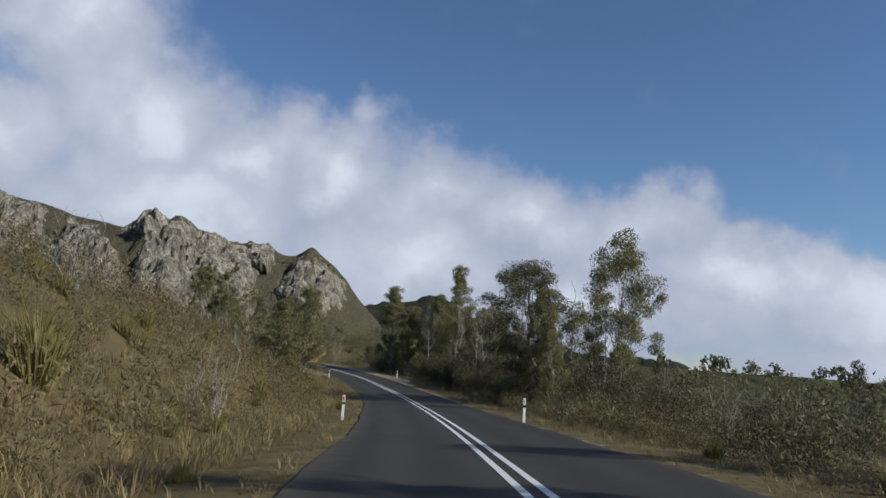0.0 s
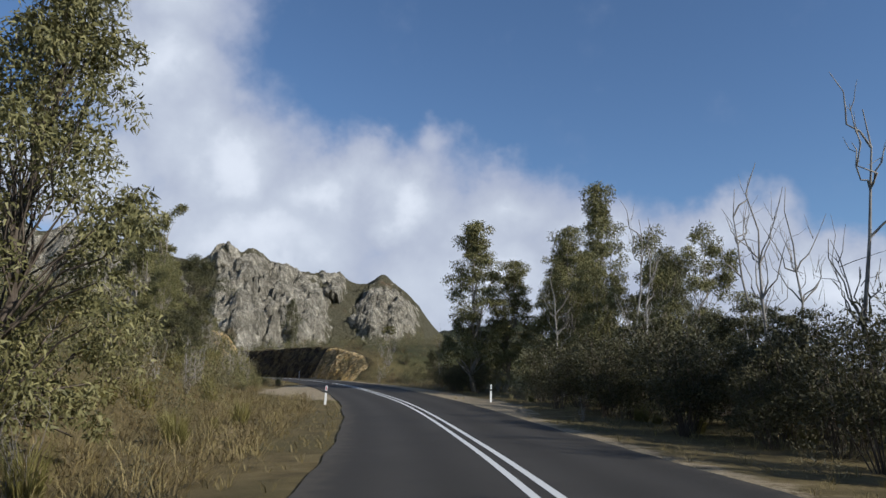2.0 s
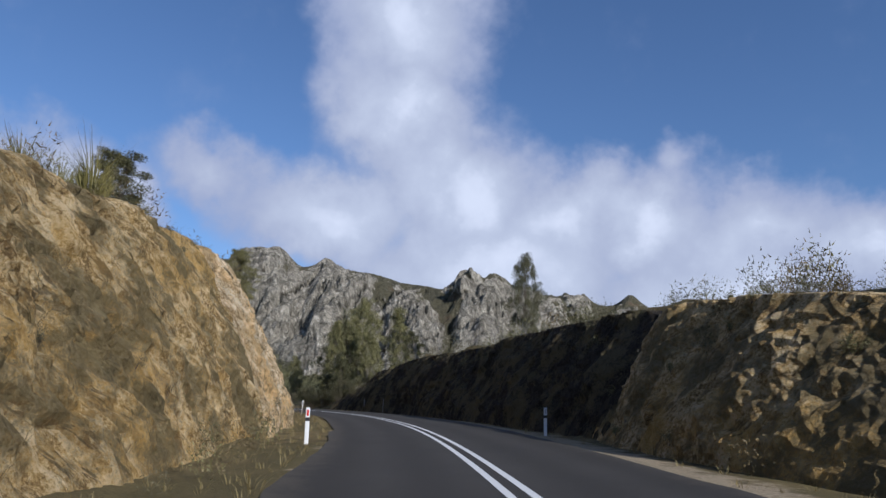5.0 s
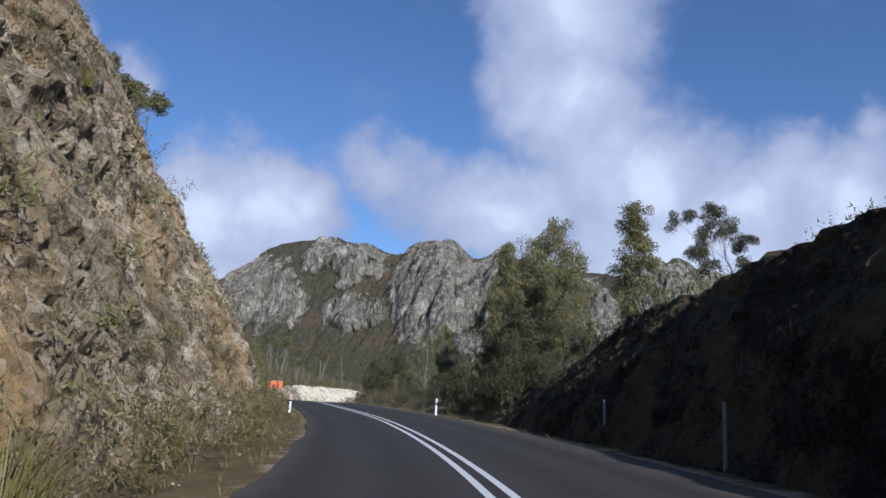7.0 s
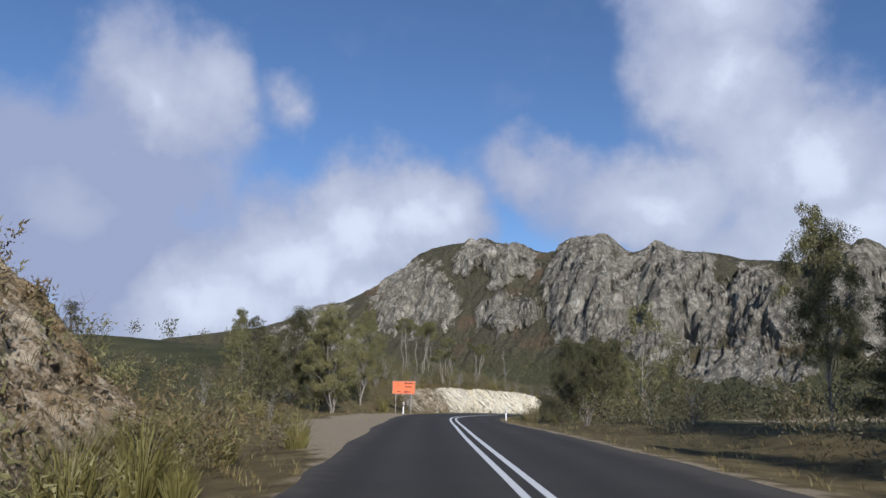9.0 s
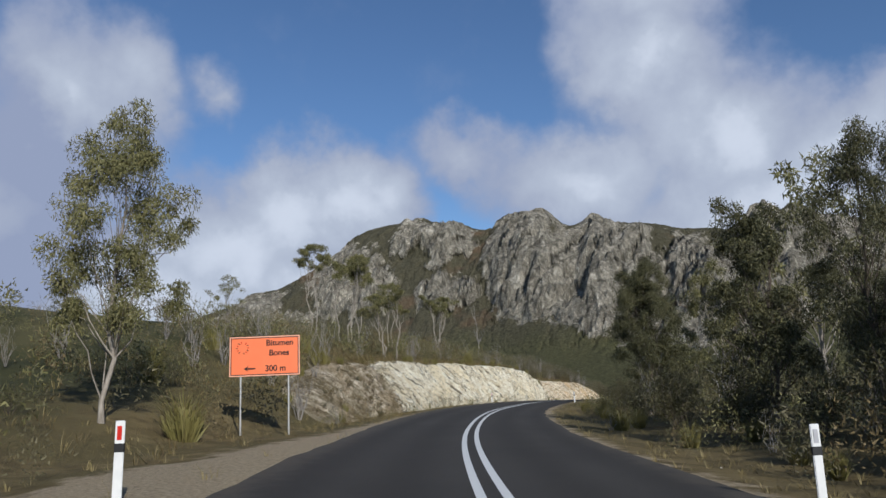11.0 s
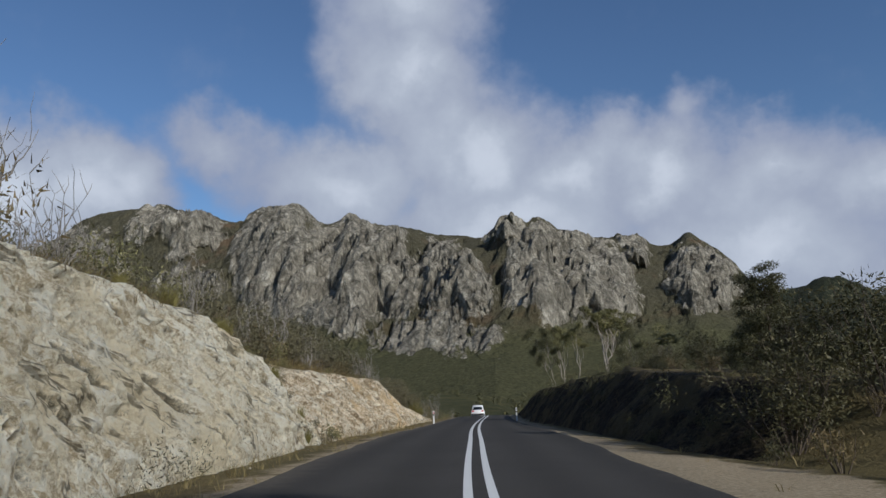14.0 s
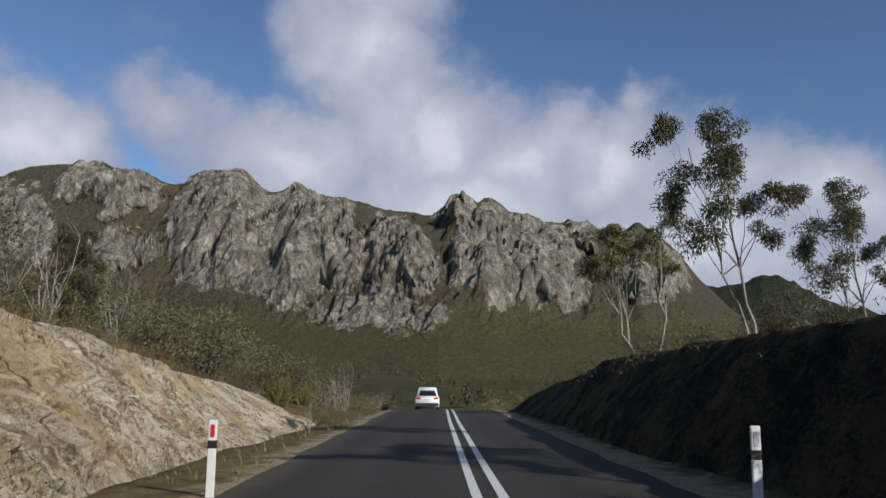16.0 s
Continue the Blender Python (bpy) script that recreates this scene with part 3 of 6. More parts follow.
# ---- land out to the horizon ----
def far_height(x, y):
    """Low bushland falling away on the right of the road and rising on its left, up to the mountain's foot."""
    st = np.arange(-75, 600, 12.0)
    c, n, t = centre(st)
    best = np.full(x.shape, 1e9)
    near, side, near_s = np.zeros(x.shape), np.zeros(x.shape), np.zeros(x.shape)
    for k in range(len(st)):
        dx, dy = x - c[k, 0], y - c[k, 1]
        dist = np.hypot(dx, dy)
        m = dist < best
        best = np.where(m, dist, best)
        near = np.where(m, c[k, 2], near)
        side = np.where(m, dx * n[k, 0] + dy * n[k, 1], side)
        near_s = np.where(m, st[k], near_s)
    lb, lr, lh, lu = left_cut(near_s)
    rb, rr, rh, ru = right_cut(near_s)
    sg = np.sign(side) * np.clip((np.abs(side) - 30) / 26, 0, 1)
    lvl = np.where(sg < 0, (lh + lu * 27), (rh + ru * 27)) * np.abs(sg) - 3.0 * (1 - np.abs(sg)) * np.clip((95 - best) / 30, 0, 1)
    hill = np.clip((best - 60) / 300, 0, 1)
    z = near + lvl - 2.2 - 10 * hill * np.clip(sg, 0, 1) + 3.0 * fbm(x * 0.008, y * 0.008, x * 0, 3) * np.clip((best - 40) / 80, 0, 1)
    far = np.clip((best - 250) / 900, 0, 1)
    z = z + far * 9 * fbm(x * 0.0022, y * 0.0022, x * 0, 4) - 4 * far
    return z


mid = np.linspace(-420, 260, 60)
gx = np.unique(np.concatenate([np.geomspace(20, 4200, 36) + 260, mid, -420 - np.geomspace(20, 4200, 36)]))
gy = np.unique(np.concatenate([np.geomspace(20, 4200, 36) + 560, np.linspace(-140, 560, 62), -140 - np.geomspace(20, 4200, 36)]))
GX, GY = np.meshgrid(gx, gy, indexing="ij")
GZ = far_height(GX, GY)


def bush_ground_(add, put, math_, vec_, noise_, ramp_, mix_, step_):
    p = where(add)
    big, mid, fine = noise_(p, 0.012, 5, 0.6), noise_(p, 0.09, 6, 0.7), noise_(p, 0.7, 5, 0.7)
    c = ramp_(mid, [(0.3, (0.030, 0.034, 0.014)), (0.5, (0.058, 0.058, 0.024)), (0.7, (0.100, 0.088, 0.040))])
    c = mix_(math_("MULTIPLY", step_(big, 0.45, 0.65), 0.6), c, (0.115, 0.100, 0.042))
    c = mix_(math_("MULTIPLY", step_(fine, 0.5, 0.75), 0.5), c, (0.028, 0.032, 0.014))
    return c, 0.95, math_("ADD", mid, math_("MULTIPLY", fine, 0.4)), {"strength": 0.9, "reach": 2.0, "spec": 0.1}


M["bushland"] = material("bushland_ground", bush_ground_)
plain = new("ground", mesh_of("ground", np.stack([GX, GY, GZ], -1).reshape(-1, 3), grid_faces(len(gx), len(gy)), M["bushland"], True))
tagged(plain, "olive heath and scrub land out to the horizon", "ground", kind="structure")

# ---- mountain ----
CREST_AT = (-212.0, 271.0)
# bearing, rise above the shoulder line, half width of each summit
SUMMITS = [(54.6, 1.3, 3.6), (58.5, 0.5, 2.0), (46.0, 1.4, 2.2), (44.4, 0.6, 1.2), (40.6, 1.0, 1.2), (37.5, 0.3, 2.0), (28.7, 1.5, 1.0),
           (26.3, 1.7, 1.5), (23.8, 0.7, 1.8), (19.8, 0.4, 2.0), (15.2, 1.5, 1.1), (13.4, 0.7, 1.2)]


def crest(az):
    base = np.interp(az, [0, 6, 9, 11.0, 12.2, 14.0, 17, 22, 30, 36, 42, 50, 57, 60, 62.5, 66, 72, 80, 96], [0.2, 1.6, 3.6, 5.7, 7.2, 7.9, 8.9, 9.6, 10.4, 11.4, 11.7, 11.8, 11.6, 11.2, 9.4, 7.6, 5.6, 4.2, 2.5])
    for a, r, w in SUMMITS:
        base = base + r * np.exp(-((az - a) / w) ** 2 * 1.2)
    return base


az = np.linspace(92, -4, 560)
k = np.concatenate([np.linspace(0, 1, 108), np.linspace(1.02, 1.3, 8)])
A, K = np.meshgrid(az, k, indexing="ij")
near_d = np.interp(A, [-4, 14, 30, 45, 60, 75, 92], [1500, 1250, 1050, 1250, 1600, 1750, 1800])
ridge_d = np.interp(A, [-4, 14, 30, 45, 60, 75, 92], [2450, 2350, 2150, 2400, 2900, 3000, 3000])
R_ = near_d + (ridge_d - near_d) * K
ARC, OUT = np.radians(A) * 2000.0, (R_ - 1000.0)
top = crest(A)
# broad buttresses and gullies run down the face, slanting a little; blocks and slabs break them
slant = ARC + 0.35 * OUT + 60 * fbm(ARC * 0.004, OUT * 0.004, A * 0, 3)
buttress = fbm(slant * 0.0065, OUT * 0.0022, A * 0 + 7, 4)
crack = np.abs(fbm(slant * 0.012 + OUT * 0.004, OUT * 0.0055, A * 0 + 2, 4, 0.6))
slab = fbm((ARC + OUT * 0.9) * 0.022, (OUT - ARC * 0.6) * 0.011, A * 0 + 4, 4, 0.6)
knob = np.abs(fbm(ARC * 0.05, OUT * 0.03, A * 0 + 5, 3))
prof = np.interp(K, [0, 0.15, 0.32, 0.48, 0.72, 0.9, 1.0, 1.3], [-0.10, 0.02, 0.14, 0.36, 0.78, 0.96, 1.0, 0.62])
HGT = 4 + np.tan(np.radians(top)) * ridge_d * prof
high = np.clip(top / 9.0, 0, 1)
# rock masses stand out of the heath: bearing, elevation, half width, half height
MASSIFS = [(53.5, 11.6, 2.6, 1.6), (52.5, 7.4, 2.4, 1.6), (45.8, 9.6, 3.4, 4.2), (40.6, 9.2, 2.6, 4.2), (41.5, 5.3, 2.8, 2.0), (37.2, 8.8, 1.5, 3.4),
           (33.8, 7.9, 2.1, 3.0), (31.4, 6.2, 1.6, 1.6), (37.0, 3.6, 1.8, 1.3), (33.8, 3.6, 2.2, 1.4), (30.1, 2.9, 1.3, 0.8), (25.2, 8.0, 3.6, 4.2),
           (28.4, 11.0, 1.2, 1.0), (21.4, 6.8, 1.9, 2.6), (19.3, 9.2, 1.0, 1.0), (15.0, 6.8, 2.4, 2.2), (60.0, 8.6, 3.2, 2.8), (67.0, 5.5, 3.5, 1.8)]
EL = np.degrees(np.arctan(HGT / R_))
WA = A + 1.5 * fbm(slant * 0.010, OUT * 0.004, A * 0 + 21, 5, 0.65)
WE = EL + 1.6 * fbm(ARC * 0.008, OUT * 0.010, A * 0 + 23, 5, 0.65)
stand_out = np.full(A.shape, -1.0)
for ma, me_, mw, mh in MASSIFS:
    stand_out = np.maximum(stand_out, 1 - ((WA - ma) / (mw * 1.2)) ** 2 - ((WE - me_) / (mh * 1.15)) ** 2)
dome = np.clip(stand_out * 1.4, 0, 1)
rocky = np.clip(0.38 + 1.15 * stand_out, 0, 1)
R_ = R_ - 55 * dome * np.interp(K, [0.25, 0.5, 0.7, 0.95], [0, 1, 1, 0])
cliffy = (0.3 + 0.7 * rocky) * np.clip((K - 0.22) / 0.24, 0, 1) * np.interp(K, [0.85, 1.0, 1.3], [1, 0.18, 0.18]) * high
HGT += cliffy * (58 * buttress - 40 * np.clip(0.12 - crack, 0, 1) / 0.12 + 34 * slab + 22 * (0.3 - knob))
VX = CREST_AT[0] - np.sin(np.radians(A)) * R_
VY = CREST_AT[1] + np.cos(np.radians(A)) * R_


def mountain_(add, put, math_, vec_, noise_, ramp_, mix_, step_):
    g = add("ShaderNodeNewGeometry")
    p = g.outputs["Position"]
    up = add("ShaderNodeSeparateXYZ")
    put(up.inputs[0], g.outputs["Normal"])
    zed = add("ShaderNodeSeparateXYZ")
    put(zed.inputs[0], p)
    m = add("ShaderNodeMapping")
    put(m.inputs[0], p)
    m.inputs["Rotation"].default_value, m.inputs["Scale"].default_value = (0.75, 0.45, 0.3), (1, 1, 0.6)
    q = m.outputs[0]
    a, b, f = noise_(p, 0.0075, 6, 0.62), noise_(q, 0.03, 7, 0.74, 0.8), noise_(p, 0.15, 6, 0.75)
    cell = add("ShaderNodeTexVoronoi", feature="DISTANCE_TO_EDGE")
    put(cell.inputs["Vector"], vec_("ADD", q, vec_("SCALE", p, 0.0)))
    cell.inputs["Scale"].default_value = 0.035
    split_ = math_("SUBTRACT", 1.0, step_(cell.outputs["Distance"], 0.0, 0.16))
    grit = noise_(q, 0.42, 5, 0.8)
    tone = math_("ADD", math_("MULTIPLY", b, 0.5), math_("ADD", math_("MULTIPLY", f, 0.28), math_("MULTIPLY", grit, 0.30)))
    rock = ramp_(tone, [(0.41, (0.040, 0.036, 0.028)), (0.49, (0.160, 0.144, 0.112)), (0.565, (0.335, 0.305, 0.240)), (0.645, (0.64, 0.59, 0.48))])
    rock = mix_(math_("MULTIPLY", math_("MULTIPLY", split_, step_(f, 0.42, 0.6)), 0.75), rock, (0.045, 0.045, 0.036))
    heath = ramp_(f, [(0.3, (0.046, 0.043, 0.026)), (0.5, (0.098, 0.090, 0.056)), (0.75, (0.165, 0.148, 0.098))])
    rust = mix_(math_("MULTIPLY", step_(noise_(p, 0.005, 4, 0.6), 0.55, 0.66), 0.55), heath, (0.175, 0.112, 0.070))
    # greener heath below, towards the valley
    valley = ramp_(f, [(0.3, (0.046, 0.047, 0.023)), (0.5, (0.098, 0.096, 0.046)), (0.75, (0.165, 0.155, 0.080))])
    rust = mix_(step_(math_("ADD", zed.outputs[2], math_("MULTIPLY", a, 160.0)), 250.0, 130.0), rust, valley)
    bare = add("ShaderNodeAttribute", attr="rocky").outputs["Fac"]
    lie = math_("ADD", bare, math_("MULTIPLY", math_("SUBTRACT", a, 0.5), 1.5))
    lie = math_("ADD", lie, math_("MULTIPLY", math_("SUBTRACT", b, 0.5), 1.9))
    lie = math_("SUBTRACT", lie, math_("MULTIPLY", math_("MAXIMUM", math_("SUBTRACT", up.outputs[2], 0.72), 0.0), 1.6))
    green = math_("SUBTRACT", 1.0, step_(lie, 0.47, 0.68))
    return mix_(green, rock, rust), 0.95, math_("ADD", math_("ADD", b, math_("MULTIPLY", f, 0.6)), math_("MULTIPLY", grit, 0.22)), {"strength": 1.0, "reach": 15.0, "spec": 0.1}


M["mountain"] = material("mountain_rock_and_heath", mountain_)
mountain = new("mountain", mesh_of("mountain", np.stack([VX, VY, HGT], -1).reshape(-1, 3), grid_faces(len(az), len(k)), M["mountain"]))
att = mountain.data.attributes.new("rocky", "FLOAT", "POINT")
att.data.foreach_set("value", rocky.astype(np.float32).ravel())
tagged(mountain, "craggy grey quartzite mountain range with heath on its lower slopes", "mountain", kind="structure")

# forest greens of the far ridge, darkened so the colour carries a cloud's shadow
def cloud_dimmed_(add, put, math_, vec_, noise_, ramp_, mix_, step_):
    p = where(add)
    big, fine = noise_(p, 0.006, 5, 0.6), noise_(p, 0.06, 6, 0.7)
    c = ramp_(fine, [(0.3, (0.016, 0.020, 0.012)), (0.55, (0.034, 0.038, 0.022)), (0.8, (0.062, 0.062, 0.038))])
    return mix_(math_("MULTIPLY", step_(big, 0.5, 0.7), 0.5), c, (0.060, 0.056, 0.036)), 0.95, fine, {"strength": 1.0, "reach": 12.0, "spec": 0.1}


M["cloud_dimmed"] = material("cloud_dimmed_forest", cloud_dimmed_)
# second range, far off behind the first one's end
az = np.linspace(16, -14, 160)
k = np.linspace(0, 1.2, 26)
A, K = np.meshgrid(az, k, indexing="ij")
top = np.interp(A, [-14, -8, -3, 1, 4, 6.7, 9, 12, 16], [1.2, 1.8, 2.6, 3.9, 5.3, 6.4, 5.8, 5.2, 4.0])
R_ = 3000 + 1000 * K
HGT = -10 + np.tan(np.radians(top)) * 4000 * np.interp(K, [0, 0.4, 1, 1.2], [0, 0.35, 1, 0.9]) + 40 * np.clip(K * 2, 0, 1) * (fbm(A * 0.5, K * 5, A * 0, 4) + 0.3 * fbm(A * 2, K * 12, A * 0, 3))
VX, VY = CREST_AT[0] - np.sin(np.radians(A)) * R_, CREST_AT[1] + np.cos(np.radians(A)) * R_
hills = new("far_hill", mesh_of("far_hill", np.stack([VX, VY, HGT], -1).reshape(-1, 3), grid_faces(len(az), len(k)), M["cloud_dimmed"], True))
tagged(hills, "forested ridge behind the range, cloud shadow painted into its dark green", "hill", kind="structure")


# ---- rock cuttings ----
def cells(x, y, seed):
    """Broken pieces: for each spot its piece's own number, its second number, and where it lies within the piece."""
    ix, iy = np.floor(x), np.floor(y)
    best = np.full(x.shape, 9.0)
    r1, r2, px, py = (np.zeros(x.shape) for _ in range(4))
    for a in (-1, 0, 1):
        for b in (-1, 0, 1):
            cx, cy = ix + a, iy + b
            h1 = np.sin(cx * 127.1 + cy * 311.7 + seed * 17.3) * 43758.5453 % 1.0
            h2 = np.sin(cx * 269.5 + cy * 183.3 + seed * 31.1) * 43758.5453 % 1.0
            dx, dy = x - cx - h1, y - cy - h2
            m = dx * dx + dy * dy < best
            best = np.where(m, dx * dx + dy * dy, best)
            r1, r2 = np.where(m, (h1 * 7.31 + h2 * 3.7) % 1.0, r1), np.where(m, (h1 * 2.9 + h2 * 9.13) % 1.0, r2)
            px, py = np.where(m, dx, px), np.where(m, dy, py)
    return r1, r2, px, py


FACES = {}


def rock_face(name, side, a, b, mat, label, seed, bold=1.0, slab=0.0, step=0.16):
    st = np.arange(a, b, step)
    base, run, h, up = left_cut(st) if side < 0 else right_cut(st)
    rows = int(np.clip((h.max() + run.max()) / (step * 1.05), 14, 150))
    v = np.linspace(0, 1, rows)
    S2, V2 = np.meshgrid(st, v, indexing="ij")
    D2 = side * (base[:, None] - 0.35 + V2 * (run[:, None] + 1.7))
    Z2 = rise(S2, D2)
    p, n, t = centre(st)
    o = S2 * 0
    taper = np.clip((S2 - a) / 4, 0, 1) * np.clip((b - S2) / 4, 0, 1)
    lip = 0.13 * fbm(S2 * 0.55, o, o + seed, 4)
    grow = np.clip(V2 * 6, 0, 1) * np.clip((0.97 + lip - V2) * 6, 0, 1) * taper
    # beds that dip along the road, broken into blocks and chips
    u = (S2 * 0.72 + Z2 * 0.8) + 0.5 * fbm(S2 * 0.3, Z2 * 0.4, o + seed, 3)
    w = (Z2 * 0.75 - S2 * 0.6) + 0.5 * fbm(S2 * 0.35, Z2 * 0.35, o + seed + 5, 3)
    out = (0.85 - 0.35 * slab) * fbm(S2 * 0.16, Z2 * 0.25, o + seed, 3) + 0.20 * fbm(u * 1.4, w * 0.8, o + seed, 4, 0.62)
    r1, r2, px, py = cells(u * 0.9, w * 0.55, seed)
    out += (0.15 - 0.06 * slab) * (r1 - 0.5) + 0.09 * (r2 - 0.5) * px + 0.08 * (r1 - 0.4) * py
    r1, r2, px, py = cells(u * 2.4 + 0.3 * r2, w * 1.7, seed + 3)
    out += (1 - 0.4 * slab) * (0.15 * (r1 - 0.5) + 0.11 * (r2 - 0.5) * px + 0.10 * (r1 - 0.4) * py)
    r1, r2, px, py = cells(u * 4.6, w * 3.6, seed + 6)
    out += (1 - 0.2 * slab) * (0.15 * (r1 - 0.5) + 0.15 * (r2 - 0.5) * px) + 0.10 * fbm(u * 3.1, w * 2.2, o + seed + 9, 3, 0.7)
    # open seams between the beds, filled with soil and moss
    line = u * 0.80 + 0.35 * fbm(S2 * 0.4, Z2 * 0.4, o + seed + 11, 3)
    k = np.floor(line)
    wide = (0.05 + 0.15 * (np.sin(k * 91.7 + seed) * 437.5 % 1.0)) * np.clip(0.8 + 1.6 * fbm(S2 * 0.5, Z2 * 0.6, o + seed + 2, 3), 0, 1.6)
    seam = np.clip(1.25 - np.abs(line - k - 0.5) / np.maximum(wide, 0.01), 0, 1) * slab
    out += slab * 0.20 * (line - k - 0.5) - 0.34 * seam
    out = (out + 0.25) * bold * grow * np.clip(h[:, None] / 4, 0.45, 1.0)
    D3 = D2 - side * out
    Z3 = Z2 + 0.2 * out + p[:, 2:3]
    Z3 = Z3 - 0.5 * (1 - np.clip(np.minimum(V2 * 12, (1 - V2) * 10), 0, 1)) - 0.8 * (1 - taper)
    X3, Y3 = p[:, 0:1] + n[:, 0:1] * D3, p[:, 1:2] + n[:, 1:2] * D3
    f = grid_faces(len(st), rows)
    if side > 0:
        f = f[:, ::-1]
    P3 = np.stack([X3, Y3, Z3], -1)
    me = mesh_of(name, P3.reshape(-1, 3), f[:, ::-1], mat)
    att = me.attributes.new("bed", "FLOAT_VECTOR", "POINT")
    att.data.foreach_set("vector", np.stack([S2, D3, Z3], -1).astype(np.float32).ravel())
    att = me.attributes.new("crack", "FLOAT", "POINT")
    att.data.foreach_set("value", (seam * grow).astype(np.float32).ravel())
    FACES[a] = P3
    return tagged(new(name, me), label, "rock", kind="structure")


rock_face("rock_cutting", -1, 129, 168, M["rock_orange"], "orange weathered rock cutting beside the road", 1, 1.0, 0.3)
rock_face("rock_cutting", -1, 163, 206, M["rock_buff"], "high buff and orange rock cliff above the road", 2, 0.85, 0.2, 0.125)
rock_face("rock_cutting", -1, 200, 276, M["rock_tan"], "high tan and grey broken rock cliff above the road", 2, 1.2, 0.15, 0.14)
rock_face("rock_cutting", -1, 331, 349.5, M["rock_brown"], "brown broken rock and scree at the cutting's end", 8, 1.8, 0.0, 0.115)
rock_face("rock_cutting", -1, 345, 405, M["rock_white"], "pale cream fractured rock cutting with slanting beds", 3, 1.3, 0.42, 0.115)
rock_face("rock_cutting", -1, 402, 458, M["rock_pale"], "cream and yellow rock cutting beside the road", 4, 1.9, 0.3, 0.115)
rock_face("rock_cutting", 1, 147, 166, M["rock_orange"], "orange rock end of the shaded cutting", 5)
rock_face("earth_bank", 1, 162, 238, M["earth_bank"], "earth and rock bank above the road, shade painted into its dark colour", 6, 0.9, 0.0, 0.2)
rock_face("earth_bank", 1, 390, 474, M["earth_bank"], "earth bank under the scrub, shade painted into its dark colour", 7, 0.8, 0.0, 0.2)


# ---- plant building ----
def basis(d):
    d = d / np.maximum(np.linalg.norm(d, axis=1, keepdims=True), 1e-6)
    ref = np.where(np.abs(d[:, 2:3]) > 0.9, np.array([[1.0, 0, 0]]), np.array([[0, 0, 1.0]]))
    a = np.cross(d, ref)
    a /= np.linalg.norm(a, axis=1, keepdims=True)
    return d, a, np.cross(d, a)


def leaves(rng, centres, radii, per, w, l, droop=0.5, shell=0.55):
    """Pointed leaves in clumps. Returns corners and faces."""
    c = np.repeat(centres, per, 0)
    r = np.repeat(radii, per, 0)
    n = len(c)
    v = rng.normal(size=(n, 3))
    v /= np.linalg.norm(v, axis=1, keepdims=True)
    v *= (shell + (1 - shell) * rng.random((n, 1))) ** 0.8
    p = c + v * r
    d = rng.normal(size=(n, 3)) + v * 0.8
    d[:, 2] -= droop * 1.6
    d, a, b = basis(d)
    # blades lie roughly along the clump's surface, so that a crown has a lit and a shaded side
    side = np.cross(d, v + 0.35 * rng.normal(size=(n, 3)))
    side /= np.maximum(np.linalg.norm(side, axis=1, keepdims=True), 1e-6)
    size = 0.65 + 0.7 * rng.random((n, 1))
    q = np.stack([p - side * w * 0.5 * size, p + side * w * 0.5 * size, p + d * l * size], 1)
    return q.reshape(-1, 3), np.arange(n * 3).reshape(-1, 3)


def tube(pts, radii, sides=6):
    pts, radii = np.asarray(pts, float), np.asarray(radii, float)
    t = np.gradient(pts, axis=0)
    d, a, b = basis(t)
    ang = np.arange(sides) / sides * 2 * np.pi
    ring = pts[:, None] + radii[:, None, None] * (a[:, None] * np.cos(ang)[None, :, None] + b[:, None] * np.sin(ang)[None, :, None])
    i = np.arange(len(pts) * sides).reshape(len(pts), sides)
    j = np.roll(i, -1, 1)
    f = np.stack([i[:-1], j[:-1], j[1:], i[1:]], -1).reshape(-1, 4)
    return ring.reshape(-1, 3), f


def merge(pieces):
    vs, fs, k = [], [], 0
    for v, f in pieces:
        vs.append(v), fs.append(f + k)
        k += len(v)
    return np.concatenate(vs), np.concatenate(fs)


def part(name, mesh, parent, label=""):
    ob = new(name, mesh)
    ob.parent = parent
    if label:
        ob["label"] = label
    return ob


def bend(p0, p1, sag, rng, n=6, wob=0.04):
    p0, p1 = np.asarray(p0, float), np.asarray(p1, float)
    u = np.linspace(0, 1, n)[:, None]
    L = np.linalg.norm(p1 - p0)
    q = p0 + (p1 - p0) * u
    q[:, 2] += (sag * L * (u * (1 - u)) * 4)[:, 0]
    q[1:-1] += rng.normal(size=(n - 2, 3)) * wob * L
    return q


def sprays(rng, centres, radii, per, w, l, droop):
    """Hanging leaves on the upper and outer shell of each clump."""
    c, r = np.repeat(centres, per, 0), np.repeat(radii, per, 0)
    n = len(c)
    v = rng.normal(size=(n, 3))
    v[:, 2] += 0.35
    v /= np.linalg.norm(v, axis=1, keepdims=True)
    p = c + v * r * (0.22 + 0.86 * rng.random((n, 1)) ** 0.55)
    d = 0.8 * rng.normal(size=(n, 3)) + v * 0.7
    d[:, 2] -= droop
    d /= np.maximum(np.linalg.norm(d, axis=1, keepdims=True), 1e-6)
    side = np.cross(d, v + 0.45 * rng.normal(size=(n, 3)))
    side /= np.maximum(np.linalg.norm(side, axis=1, keepdims=True), 1e-6)
    size = 0.6 + 0.8 * rng.random((n, 1))
    q = np.stack([p - side * w * 0.5 * size, p + side * w * 0.5 * size, p + d * l * size], 1)
    return q.reshape(-1, 3), np.arange(n * 3).reshape(-1, 3)


